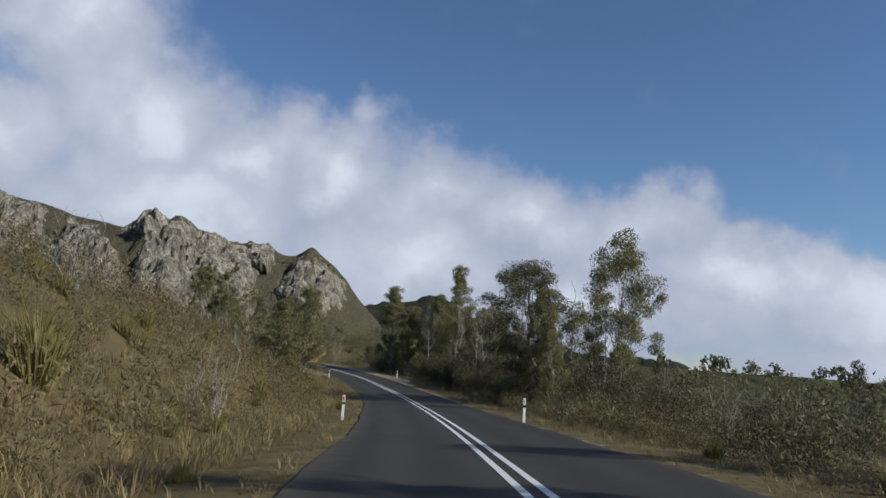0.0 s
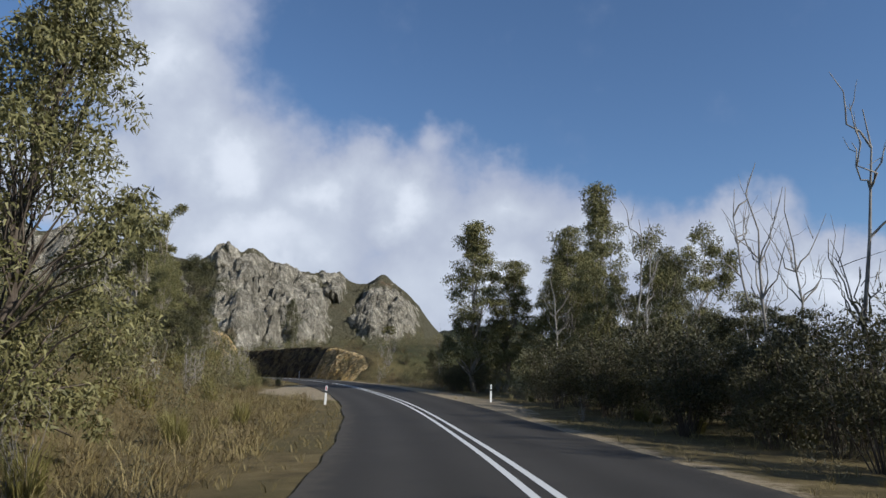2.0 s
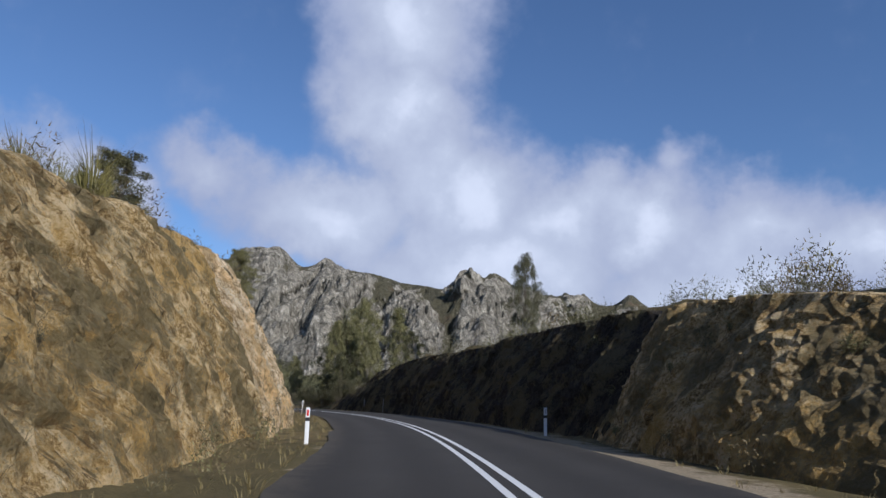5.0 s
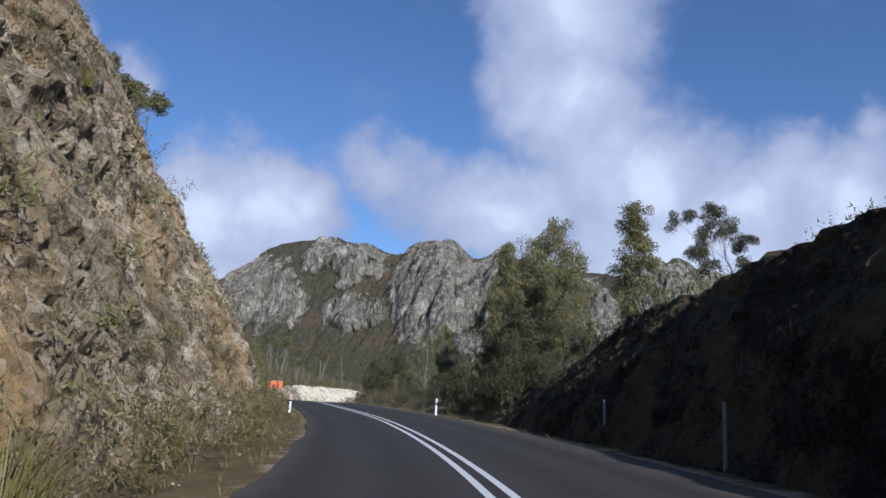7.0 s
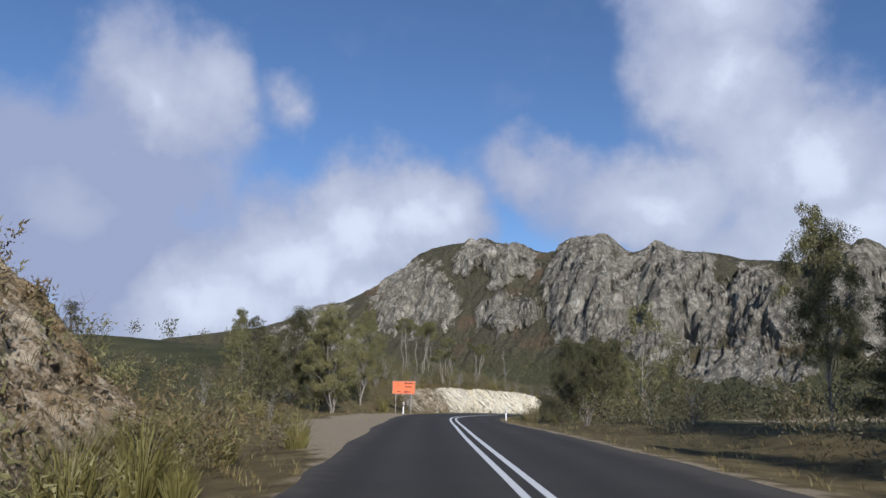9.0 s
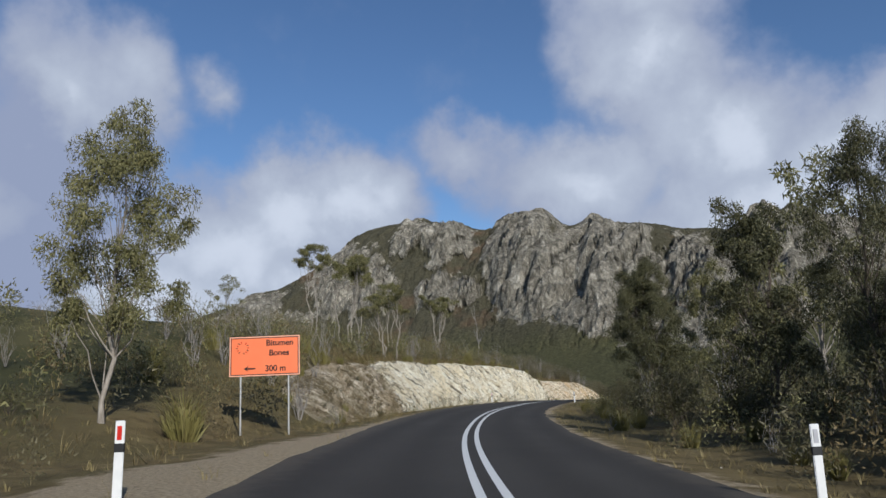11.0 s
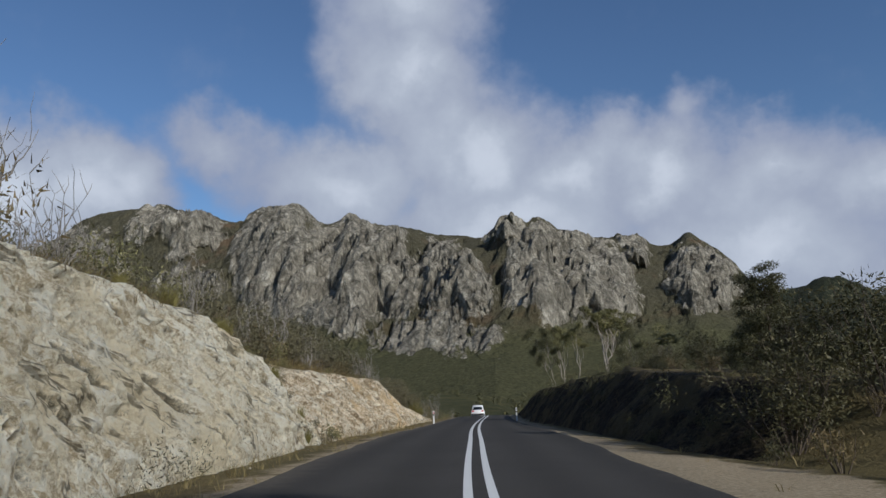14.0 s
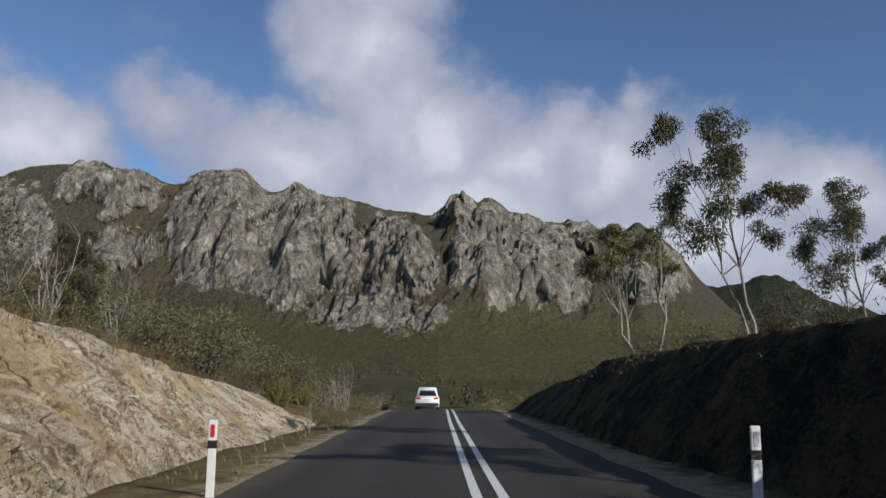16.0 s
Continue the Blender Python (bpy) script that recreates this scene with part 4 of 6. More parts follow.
def make_tree(seed, H, W, low, clumps, per_, leaf, bark, shape="round", lean=0.05, clump_r=(0.7, 1.2), leaf_size=(0.062, 0.175), trunk_r=0.16, stems=1, wind=0.0, label="", sub=4, light=False, droop=0.8):
    rng = np.random.default_rng(seed)
    root = new("tree")
    root.empty_display_size = 0.5
    wood = []
    tops = []
    for k in range(stems):
        off = rng.normal(size=2) * (0.35 if stems > 1 else 0.0)
        tip = np.array([rng.normal() * lean * H + off[0] * 3.5 + wind * H * 0.25, rng.normal() * lean * H + off[1] * 3.5, H * (0.82 + 0.1 * rng.random())])
        tr = bend((off[0], off[1], -0.3), tip, 0.0, rng, 9, 0.018)
        rad = np.linspace(1, 0.22, 9) * trunk_r * (1.0 if stems == 1 else 0.75)
        rad[0] *= 1.5
        wood.append(tube(tr, rad, 6))
        tops.append(tr)
    cs, rs = [], []
    for k in range(clumps):
        tr = tops[k % stems]
        f = low + (1 - low) * ((k + rng.random()) / clumps)
        x = (f - low) / (1 - low)
        if shape == "round":
            wid = W * math.sin(math.pi * min(1, max(0.06, x * 0.86 + 0.12))) ** 0.7
        elif shape == "column":
            wid = W * (0.55 + 0.45 * math.sin(math.pi * min(1, x + 0.22))) * (1 - 0.62 * max(0, x - 0.55) / 0.45)
        else:
            wid = W * (0.35 + 0.65 * math.sin(math.pi * min(1, x * 0.8 + 0.2)))
        ang = k * 2.4 + rng.random() * 1.2
        rad = wid * rng.random() ** 0.4 * (1.0 if rng.random() < 0.8 else 1.2)
        z = f * H
        ti = min(0.98, f * 0.98) * (len(tr) - 1)
        i0 = int(ti)
        on = tr[i0] + (tr[min(i0 + 1, len(tr) - 1)] - tr[i0]) * (ti - i0)
        c = np.array([on[0] + math.cos(ang) * rad + wind * 0.5 * rng.random() * W, on[1] + math.sin(ang) * rad, z])
        r = clump_r[0] + (clump_r[1] - clump_r[0]) * rng.random()
        cs.append(c)
        rs.append((r, r, r * 0.74))
        start = tr[max(1, int(ti * (0.72 + 0.1 * rng.random())))]
        if rad > 0.3:
            limb = bend(start, c + np.array([0, 0, -0.15 * r]), 0.08, rng, 5, 0.03)
            th = max(0.022, trunk_r * 0.36 * (1.1 - f) + 0.016)
            wood.append(tube(limb, np.linspace(th, th * 0.3, 5), 3))
    v, f = merge(wood)
    part("trunk", mesh_of("trunk", v, f, M[bark], True), root)
    cs, rs = np.array(cs), np.array(rs)
    # every clump is a few rounded heads of leaves with gaps between
    if light:
        sub = 2
    sc = np.repeat(cs, sub, 0) + rng.normal(size=(len(cs) * sub, 3)) * np.repeat(rs, sub, 0) * 0.42
    sr = np.repeat(rs, sub, 0) * (0.46 + 0.28 * rng.random((len(cs) * sub, 1)))
    per = max(10, int(per_ * (0.42 if light else 1.4)))
    k = 1.85 if light else 1.0
    lv = sprays(rng, sc, sr, per, leaf_size[0] * k, leaf_size[1] * k, droop)
    part("crown", mesh_of("crown", *lv, M[leaf]), root)
    return tagged(root, label, "tree")


def make_dead_tree(seed, H, label):
    rng = np.random.default_rng(seed)
    root = new("dead_tree")
    tr = bend((0, 0, -0.3), (rng.normal() * 0.3, rng.normal() * 0.3, H), 0, rng, 9, 0.012)
    part("trunk", mesh_of("trunk", *tube(tr, np.linspace(0.085, 0.012, 9), 6), M["bark_dead"], True), root)
    for k in range(12):
        f = 0.3 + 0.6 * rng.random()
        p = tr[int(f * 8)]
        ang = rng.random() * 6.283
        L = H * (0.12 + 0.16 * rng.random())
        e = p + np.array([math.cos(ang) * L * 0.55, math.sin(ang) * L * 0.55, L])
        limb = [tube(bend(p, e, -0.08, rng, 6, 0.04), np.linspace(0.035, 0.008, 6), 4)]
        for j in range(2):
            q = p + (e - p) * (0.45 + 0.4 * rng.random())
            limb.append(tube(bend(q, q + rng.normal(size=3) * L * 0.2 + np.array([0, 0, L * 0.25]), 0, rng, 4), np.linspace(0.014, 0.005, 4), 3))
        part("branch", mesh_of("branch", *merge(limb), M["bark_dead"], True), root)
    return tagged(root, label, "tree")


def shrub_mesh(rng, H, W, n, leaf_size, stems, droop, flat=0.8):
    wood, cs = [], []
    for k in range(stems):
        ang, r = rng.random() * 6.283, W * math.sqrt(rng.random()) * 0.85
        e = np.array([math.cos(ang) * r, math.sin(ang) * r, H * (0.5 + 0.5 * rng.random()) * (1.05 - 0.45 * (r / W) ** 2)])
        wood.append(tube(bend((e[0] * 0.15, e[1] * 0.15, -0.15), e, 0, rng, 3, 0.05), np.linspace(0.022, 0.006, 3), 3))
        cs.append(e * np.array([1, 1, 0.86]))
        cs.append(e * np.array([0.7, 0.7, 0.5]))
    cs = np.array(cs)
    rs = np.full((len(cs), 3), W * 0.34) * np.array([1, 1, flat])
    per = max(4, n // len(cs))
    lv = leaves(rng, cs, rs, per, *leaf_size, droop=droop, shell=0.3)
    return merge(wood), lv


def make_shrub(seed, H, W, n, leaf, label, name="shrub", leaf_size=(0.05, 0.13), stems=9, droop=-0.3, bark="bark_dark"):
    rng = np.random.default_rng(seed)
    root = new(name)
    wood, lv = shrub_mesh(rng, H, W, n, leaf_size, stems, droop)
    part("woody_base", mesh_of("woody_base", *wood, M[bark], True), root)
    part("foliage", mesh_of("foliage", *lv, M[leaf]), root)
    return tagged(root, label, "shrub")


def blade_set(rng, n, L, spread, w):
    ang = rng.random(n) * 6.283
    r = spread * np.sqrt(rng.random(n)) * 0.35
    p0 = np.stack([np.cos(ang) * r, np.sin(ang) * r, np.full(n, -0.05)], 1)
    ln = L * (0.55 + 0.6 * rng.random(n))
    out = spread * (0.3 + 0.9 * rng.random(n))
    dirn = np.stack([np.cos(ang), np.sin(ang)], 1)
    p1 = p0 + np.concatenate([dirn * (out * 0.35)[:, None], (ln * 0.62)[:, None]], 1)
    p2 = p0 + np.concatenate([dirn * out[:, None], (ln * (0.75 + 0.35 * rng.random(n)))[:, None]], 1)
    s = np.stack([-np.sin(ang), np.cos(ang), ang * 0], 1) * w
    q = np.stack([p0 - s, p0 + s, p1 + s * 0.8, p1 - s * 0.8, p2 + s * 0.15, p2 - s * 0.15], 1)
    i = np.arange(n)[:, None] * 6
    f = np.concatenate([i + np.array([[0, 1, 2, 3]]), i + np.array([[3, 2, 4, 5]])], 0)
    return q.reshape(-1, 3), f


def make_tussock(seed, L, spread, n, label):
    """Arching blades that rise from one shared root ring."""
    rng = np.random.default_rng(seed)
    ang = np.sort(rng.random(n)) * 6.283
    r = spread * 0.3 * np.sqrt(rng.random(n))
    base = np.stack([np.cos(ang) * r, np.sin(ang) * r, np.full(n, -0.05)], 1)
    out, ln = spread * (0.3 + 0.9 * rng.random(n)), L * (0.55 + 0.6 * rng.random(n))
    ray = np.stack([np.cos(ang), np.sin(ang)], 1)
    side = np.stack([-np.sin(ang), np.cos(ang), ang * 0], 1) * 0.0055
    mid = base + np.concatenate([ray * (out * 0.35)[:, None], (ln * 0.62)[:, None]], 1)
    tip = base + np.concatenate([ray * out[:, None], (ln * (0.75 + 0.35 * rng.random(n)))[:, None]], 1)
    v = np.concatenate([base, mid - side, mid + side, tip])
    k = np.arange(n)
    q = (k + 1) % n
    faces = [tuple(f) for f in np.stack([k, q, k + 2 * n, k + n], 1).tolist()] + [tuple(f) for f in np.stack([k + n, k + 2 * n, k + 3 * n], 1).tolist()]
    me = bpy.data.meshes.new("sedge_tussock")
    me.from_pydata(v.tolist(), [], faces)
    me.materials.append(M["blade"])
    return tagged(new("sedge_tussock", me), label, "grass tussock")


def make_twigs(seed, H, W, label):
    rng = np.random.default_rng(seed)
    pieces = []
    for k in range(11):
        ang = rng.random() * 6.283
        e = np.array([math.cos(ang) * W * rng.random(), math.sin(ang) * W * rng.random(), H * (0.6 + 0.4 * rng.random())])
        st = bend((e[0] * 0.1, e[1] * 0.1, -0.1), e, 0, rng, 5, 0.05)
        pieces.append(tube(st, np.linspace(0.02, 0.006, 5), 3))
        for j in range(3):
            q = st[1 + int(rng.random() * 3.9)]
            pieces.append(tube(bend(q, q + np.array([rng.normal() * 0.25, rng.normal() * 0.25, 0.2 + 0.35 * rng.random()]) * H * 0.45, 0, rng, 3, 0.05), np.linspace(0.009, 0.003, 3), 3))
    return tagged(new("bare_shrub", mesh_of("bare_shrub", *merge(pieces), M["bark_dead"], True)), label, "shrub")


# ---- trees ----
KINDS = {
    "open": [make_tree(11, 12, 3.9, 0.32, 36, 170, "leaf_olive", "bark_pale", "round", clump_r=(0.8, 1.35), label="spreading olive-green gum tree with pale limbs"),
             make_tree(12, 11, 3.4, 0.26, 36, 160, "leaf_olive", "bark_pale", "round", stems=2, clump_r=(0.7, 1.25), label="two-stemmed olive-green gum tree with pale limbs")],
    "column": [make_tree(21, 12, 2.4, 0.10, 46, 110, "leaf_olive", "bark_dark", "column", clump_r=(0.7, 1.15), label="tall dense olive-green gum tree leafy to its foot"),
               make_tree(22, 12, 2.0, 0.16, 40, 110, "leaf_olive", "bark_pale", "column", clump_r=(0.6, 1.05), label="tall narrow dark green gum tree")],
    "slim": [make_tree(31, 11, 1.7, 0.76, 13, 120, "leaf_olive", "bark_pale", "cap", clump_r=(0.5, 0.85), trunk_r=0.13, stems=2, lean=0.07, label="slender gum with small open heads on bare pale stems"),
             make_tree(32, 10, 1.9, 0.70, 16, 110, "leaf_olive", "bark_pale", "cap", clump_r=(0.5, 0.8), trunk_r=0.14, stems=3, lean=0.10, label="slender many-stemmed gum with small tufted crowns")],
    "dense": [make_tree(41, 11, 3.0, 0.22, 44, 170, "leaf_dark", "bark_dark", "round", clump_r=(0.8, 1.3), leaf_size=(0.05, 0.135), label="dense dark green gum tree beside the road", wind=0.15),
              make_tree(42, 10, 2.7, 0.18, 38, 130, "leaf_dark", "bark_dark", "column", clump_r=(0.75, 1.2), stems=2, label="dense dark green wattle tree with several stems")],
    "windy": [make_tree(51, 10, 2.6, 0.48, 17, 170, "leaf_dark", "bark_pale", "cap", clump_r=(0.7, 1.15), stems=2, lean=0.06, wind=0.9, trunk_r=0.12, label="windswept gum tree with bare leaning stems")],
    "leafy": [make_tree(43, 12, 2.9, 0.04, 100, 84, "leaf_olive", "bark_dark", "column", clump_r=(0.75, 1.15), leaf_size=(0.062, 0.165), label="broad dense olive wattle tree leafy to the ground", sub=3)],
    "far_open": [make_tree(13, 12, 4.2, 0.30, 24, 150, "leaf_olive", "bark_pale", "round", clump_r=(0.9, 1.5), label="olive-green gum tree standing back from the road", light=True)],
    "far_column": [make_tree(23, 12, 2.6, 0.08, 40, 110, "leaf_dark", "bark_dark", "column", clump_r=(0.8, 1.3), label="dark green gum tree standing back from the road", light=True)],
    "dead": [make_dead_tree(61, 8, "bare grey dead tree standing in the scrub"), make_dead_tree(62, 9, "thin bare dead tree with forked limbs")],
}
HEIGHT = {"open": (12.8, 12), "column": (12.6, 12.4), "slim": (11.4, 10.2), "dense": (11.4, 10.6), "windy": (10.5,), "leafy": (12.6,), "far_open": (12.6,), "far_column": (12.3,), "dead": (8.7, 9)}
used = set()


def stand(kind, which, s, d, H, turn=0.0, wide=1.0, sink=0.1):
    src = KINDS[kind][which]
    q = land(s, d)[0]
    sc = H / HEIGHT[kind][which]
    m = Matrix.Translation((q[0], q[1], q[2] - sink)) @ Matrix.Rotation(turn, 4, "Z") @ Matrix.Diagonal((sc * wide, sc * wide, sc, 1))
    if (kind, which) in used:
        return copy_thing(src, m @ Matrix.Diagonal((1 / src.scale[0], 1 / src.scale[1], 1 / src.scale[2], 1)))
    used.add((kind, which))
    src.matrix_basis = m
    return src


# each: kind, variant, length along the road, metres to the right, height, turn, width
PLANTED = [
    ("dense", 1, 400, 18, 9.8, 1, 0.9), ("dense", 1, 325, 9.9, 8.0, 2, 0.8), ("dense", 1, 310, 11.1, 6.2, 3, 1.0), ("dense", 1, 304.5, 10.8, 5.8, 5, 1.0), ("dense", 1, 317, 13, 7.5, 1, 0.9),
    ("dense", 1, 240, 8.2, 4.6, 1, 1.0), ("column", 1, 247, 11.5, 12.0, 2, 0.7), ("dense", 1, 237, 9.5, 6.0, 4, 1.1), ("dense", 1, 366.6, 10.4, 11.0, 3, 1.0), ("dense", 1, 393, 12, 4.2, 2, 1.2), ("dense", 1, 396, 8.5, 3.2, 4, 1.3),
    ("open", 0, 46.5, 12.4, 11.6, 0.5, 0.75), ("column", 1, 42.5, 7.4, 5.8, 0, 0.9), ("dense", 0, 54.8, 9.4, 10.9, 2.2, 1.3), ("open", 0, 52, 9.0, 8.3, 2.0, 0.6), ("column", 1, 113, 20.0, 17.4, 0, 0.8), ("column", 1, 107, 12.8, 12.0, 2, 0.95),
    # dense trees at -5, 3 and 9 m: unseen, added to shade the road's start
    ("leafy", 0, 115.5, 8.8, 5.6, 2, 0.85), ("open", 1, 99, 17.5, 11.0, 2, 1.0), ("column", 1, 112.8, 8.4, 13.2, 1, 1.1), ("column", 1, 113, 10.7, 10.4, 3, 1.2), ("dense", 0, -5, 12, 11.0, 2, 0.9), ("dense", 0, 3, 14, 11.0, 5, 0.9), ("dense", 0, 9, 19, 12.0, 1, 0.9), ("dense", 1, 135, 11.6, 3.5, 1, 1.2), ("slim", 0, 151, 12, 4.2, 0, 1.3), ("open", 0, 152, -16.5, 8.2, 2.0, 0.68),
    ("dense", 1, 74, 12, 6.8, 0, 1.2), ("dense", 1, 82, 10.5, 4.2, 4, 1.44), ("dense", 1, 66, 10, 3.7, 2, 1.56), ("dense", 1, 87, 9.0, 3.1, 4, 1.56), ("dense", 1, 78, 8.6, 3.0, 1, 1.56), ("dead", 0, 76, 11, 10, 1, 1.0),
    ("dead", 1, 80, 10, 9, 3, 1.0), ("dead", 0, 84, 12, 10.0, 4, 0.9), ("dead", 1, 70, 12, 10.0, 5, 1.0), ("dead", 0, 90, 10.5, 8.8, 2, 0.9), ("dead", 1, 101, 10, 8.5, 4, 1.0), ("leafy", 0, 69.8, -8.6, 9.6, 2, 0.95),
    ("leafy", 0, 75, -10.5, 2.5, 1, 0.96), ("column", 0, 60.5, -10.3, 6.4, 5, 1.3), ("open", 1, 76, -14, 7.0, 1, 0.9), ("slim", 0, 141.8, -17.3, 9.8, 0, 0.9), ("dense", 0, 142.2, -13.6, 8.3, 1, 1.49), ("dense", 1, 146, -12.5, 2.4, 1, 1.44),
    ("dense", 1, 156, -11.5, 2.3, 2, 1.32), ("dense", 1, 139, -12.5, 3.7, 2, 1.32), ("slim", 1, 124.5, -16.8, 11.9, 3, 1.1), ("slim", 1, 134, -18, 8.0, 1, 1.0), ("dense", 1, 150, -13, 3.4, 4, 1.2), ("dense", 1, 170, -12.5, 3.5, 2, 1.44),
    ("leafy", 0, 201, -8.9, 4.2, 1, 1.5), ("slim", 1, 238, -14.0, 8.7, 2, 1.2), ("dense", 1, 252, -14.0, 3.1, 3, 1.44), ("open", 0, 320, -10.3, 9.3, 2, 0.72), ("open", 1, 301, -8.8, 8.0, 4, 0.85), ("column", 0, 302.5, -10.2, 7.2, 4, 1.15), ("dense", 0, 303, -12.2, 7.4, 1, 0.8), ("dense", 0, 316, 9.2, 7.5, 1, 0.65),
    ("dense", 1, 310, -10.5, 3.4, 3, 1.2), ("dense", 1, 118, -13, 3.4, 2, 1.32), ("column", 0, 111, -15, 4.0, 1, 1.56), ("slim", 1, 117, -16.5, 8.0, 2, 1.2), ("open", 1, 122, -15.5, 8.0, 1, 0.8), ("dense", 1, 126, -13.5, 3.7, 3, 1.44),
    ("dense", 1, 108, -12.5, 3.1, 5, 1.44), ("open", 1, 112, -14.5, 6.5, 4, 0.9), ("dense", 1, 103, -13, 3.4, 1, 1.44), ("slim", 0, 376, -14.5, 1.9, 3, 1.56), ("leafy", 0, 312, -17.2, 5.2, 3, 1.28), ("leafy", 0, 328, -27, 7.2, 3, 0.8),
    ("open", 0, 306, -17, 5.2, 5, 0.9), ("dense", 1, 300, -13.5, 6.0, 0, 1.0), ("slim", 1, 368, -18.5, 9.0, 0.5, 1.0), ("slim", 0, 370.5, -18, 9.2, 2.0, 0.9), ("slim", 0, 375.5, -17, 7.2, 4.0, 1.1), ("slim", 0, 360.5, -17.7, 8.8, 1.0, 1.0),
    ("slim", 1, 358, -10, 5.6, 3, 1.44), ("slim", 1, 390, -17.0, 7.5, 1.3, 1.44), ("dead", 0, 394, -13, 8.1, 0, 1.0), ("dense", 1, 445, -11.5, 3.5, 2, 1.02), ("dense", 0, 209, 19.8, 11.2, 2, 0.55), ("open", 1, 258, 17, 13.5, 1, 0.9),
    ("open", 0, 250, 18, 12.1, 4, 0.6), ("open", 0, 260, 20.5, 17.8, 3, 0.7), ("column", 1, 238, 17.9, 12.6, 1, 0.9), ("column", 1, 264, 17, 6.3, 2, 0.81), ("dense", 1, 252, 13, 6.5, 5, 1.14), ("dense", 0, 256, 16, 12.9, 2, 1.04),
    ("column", 1, 252, 18.8, 6.8, 0, 0.95), ("windy", 0, 220, 12.4, 4.8, 3.2, 1.0), ("leafy", 0, 211, 10.4, 1.2, 1.0, 1.2), ("dense", 1, 268, 12, 4.4, 1, 1.2), ("open", 0, 276, 14, 8.7, 0, 0.6), ("dense", 0, 366, 10.2, 12.2, 1.5, 0.8),
    ("open", 1, 343, 18.3, 14.5, 0, 0.75), ("dense", 1, 322, 13, 4.8, 2, 1.14), ("dense", 1, 312, 11, 3.7, 4, 1.08), ("open", 1, 330, 10.5, 6.5, 5, 0.8), ("column", 1, 300, 12, 4.3, 1, 0.72), ("windy", 0, 440, 6.4, 5.5, 3.67, 0.85),
    ("slim", 1, 428, 9.2, 5.6, 1.0, 1.68), ("column", 1, 390, 14.4, 4.1, 2.0, 0.8), ("dense", 1, 394, 17.5, 2.5, 1.0, 1.0), ("slim", 0, 410, 9.0, 2.0, 3.0, 1.56), ("windy", 0, 451, 15.5, 7.2, 3.5, 0.85), ("open", 1, 440, 15.4, 5.5, 1, 0.77),
    # dense trees at 112 and 106 m: added as shadow casters for the right verge
    ("slim", 1, 462, 10, 8.7, 2.4, 1.2), ("leafy", 0, 103, 12.2, 2.7, 3, 0.64), ("open", 1, 104, 13, 9.0, 1, 1.0), ("dense", 0, 122, 22, 7.5, 1, 1.0), ("dense", 0, 112, 25, 11.0, 2, 0.9), ("dense", 0, 106, 20, 10.5, 5, 0.9), ("column", 1, 109, 13.5, 10.5, 4, 1.2), ("column", 1, 111, 16, 11.0, 2, 1.1), ("dense", 0, 128, 25, 7.5, 3, 1.0), ("dense", 1, 92, 12, 4.8, 2, 1.32),
    ("open", 1, 398, 19, 5.0, 3, 0.72), ("column", 1, 394, 24, 5.0, 3, 0.8), ("slim", 0, 520, -7.5, 2.3, 0, 1.56), ("slim", 0, 505, 8.0, 1.9, 2, 1.56), ("open", 1, 120, 22, 8.0, 2, 1.0), ("column", 1, 128, 16, 2.4, 2, 0.9),
    ("dense", 1, 30, 16, 1.3, 3, 1.0), ("dense", 1, 46, 15, 3.5, 3, 1.1), ("dense", 1, 88, 16, 5.1, 1, 1.32), ("dead", 1, 66, 16, 11.0, 0, 1.0), ("dead", 0, 72, 20, 13.8, 2, 1.0), ("dead", 1, 92, 20, 12.0, 4, 1.0),
    ("dead", 0, 96, 13, 11.2, 1, 1.0), ("dead", 1, 122.8, 8.3, 5.8, 1, 0.5), ("dead", 0, 85, 22, 13.8, 5, 1.0), ("dead", 1, 78, 24, 12.0, 2.5, 1.0),
]
for kind, which, s_, d_, H_, turn, wide in PLANTED:
    if abs(d_) > 13.4 and not 235 < s_ < 280 and not 85 < s_ < 155 and not 200 < s_ < 235 and kind in ("open", "column", "dense"):
        kind, which = ("far_open" if kind == "open" else "far_column"), 0
    stand(kind, which, s_, d_, H_, turn, wide)
rng = np.random.default_rng(5)
for k in range(70):
    s_ = -20 + 560 * rng.random()
    side = 1 if rng.random() < 0.62 else -1
    d_ = side * (22 + 38 * rng.random() ** 0.8)
    if side < 0 and 150 < s_ < 262:
        d_ -= 6
    kind = ("far_open", "far_column", "far_column", "far_open", "far_column", "dead")[int(rng.random() * 6)]
    which = int(rng.random() * len(KINDS[kind]))
    stand(kind, which, s_, d_, 3.4 + 4.0 * rng.random(), rng.random() * 6.28, 0.9 + 0.4 * rng.random(), 0.4)

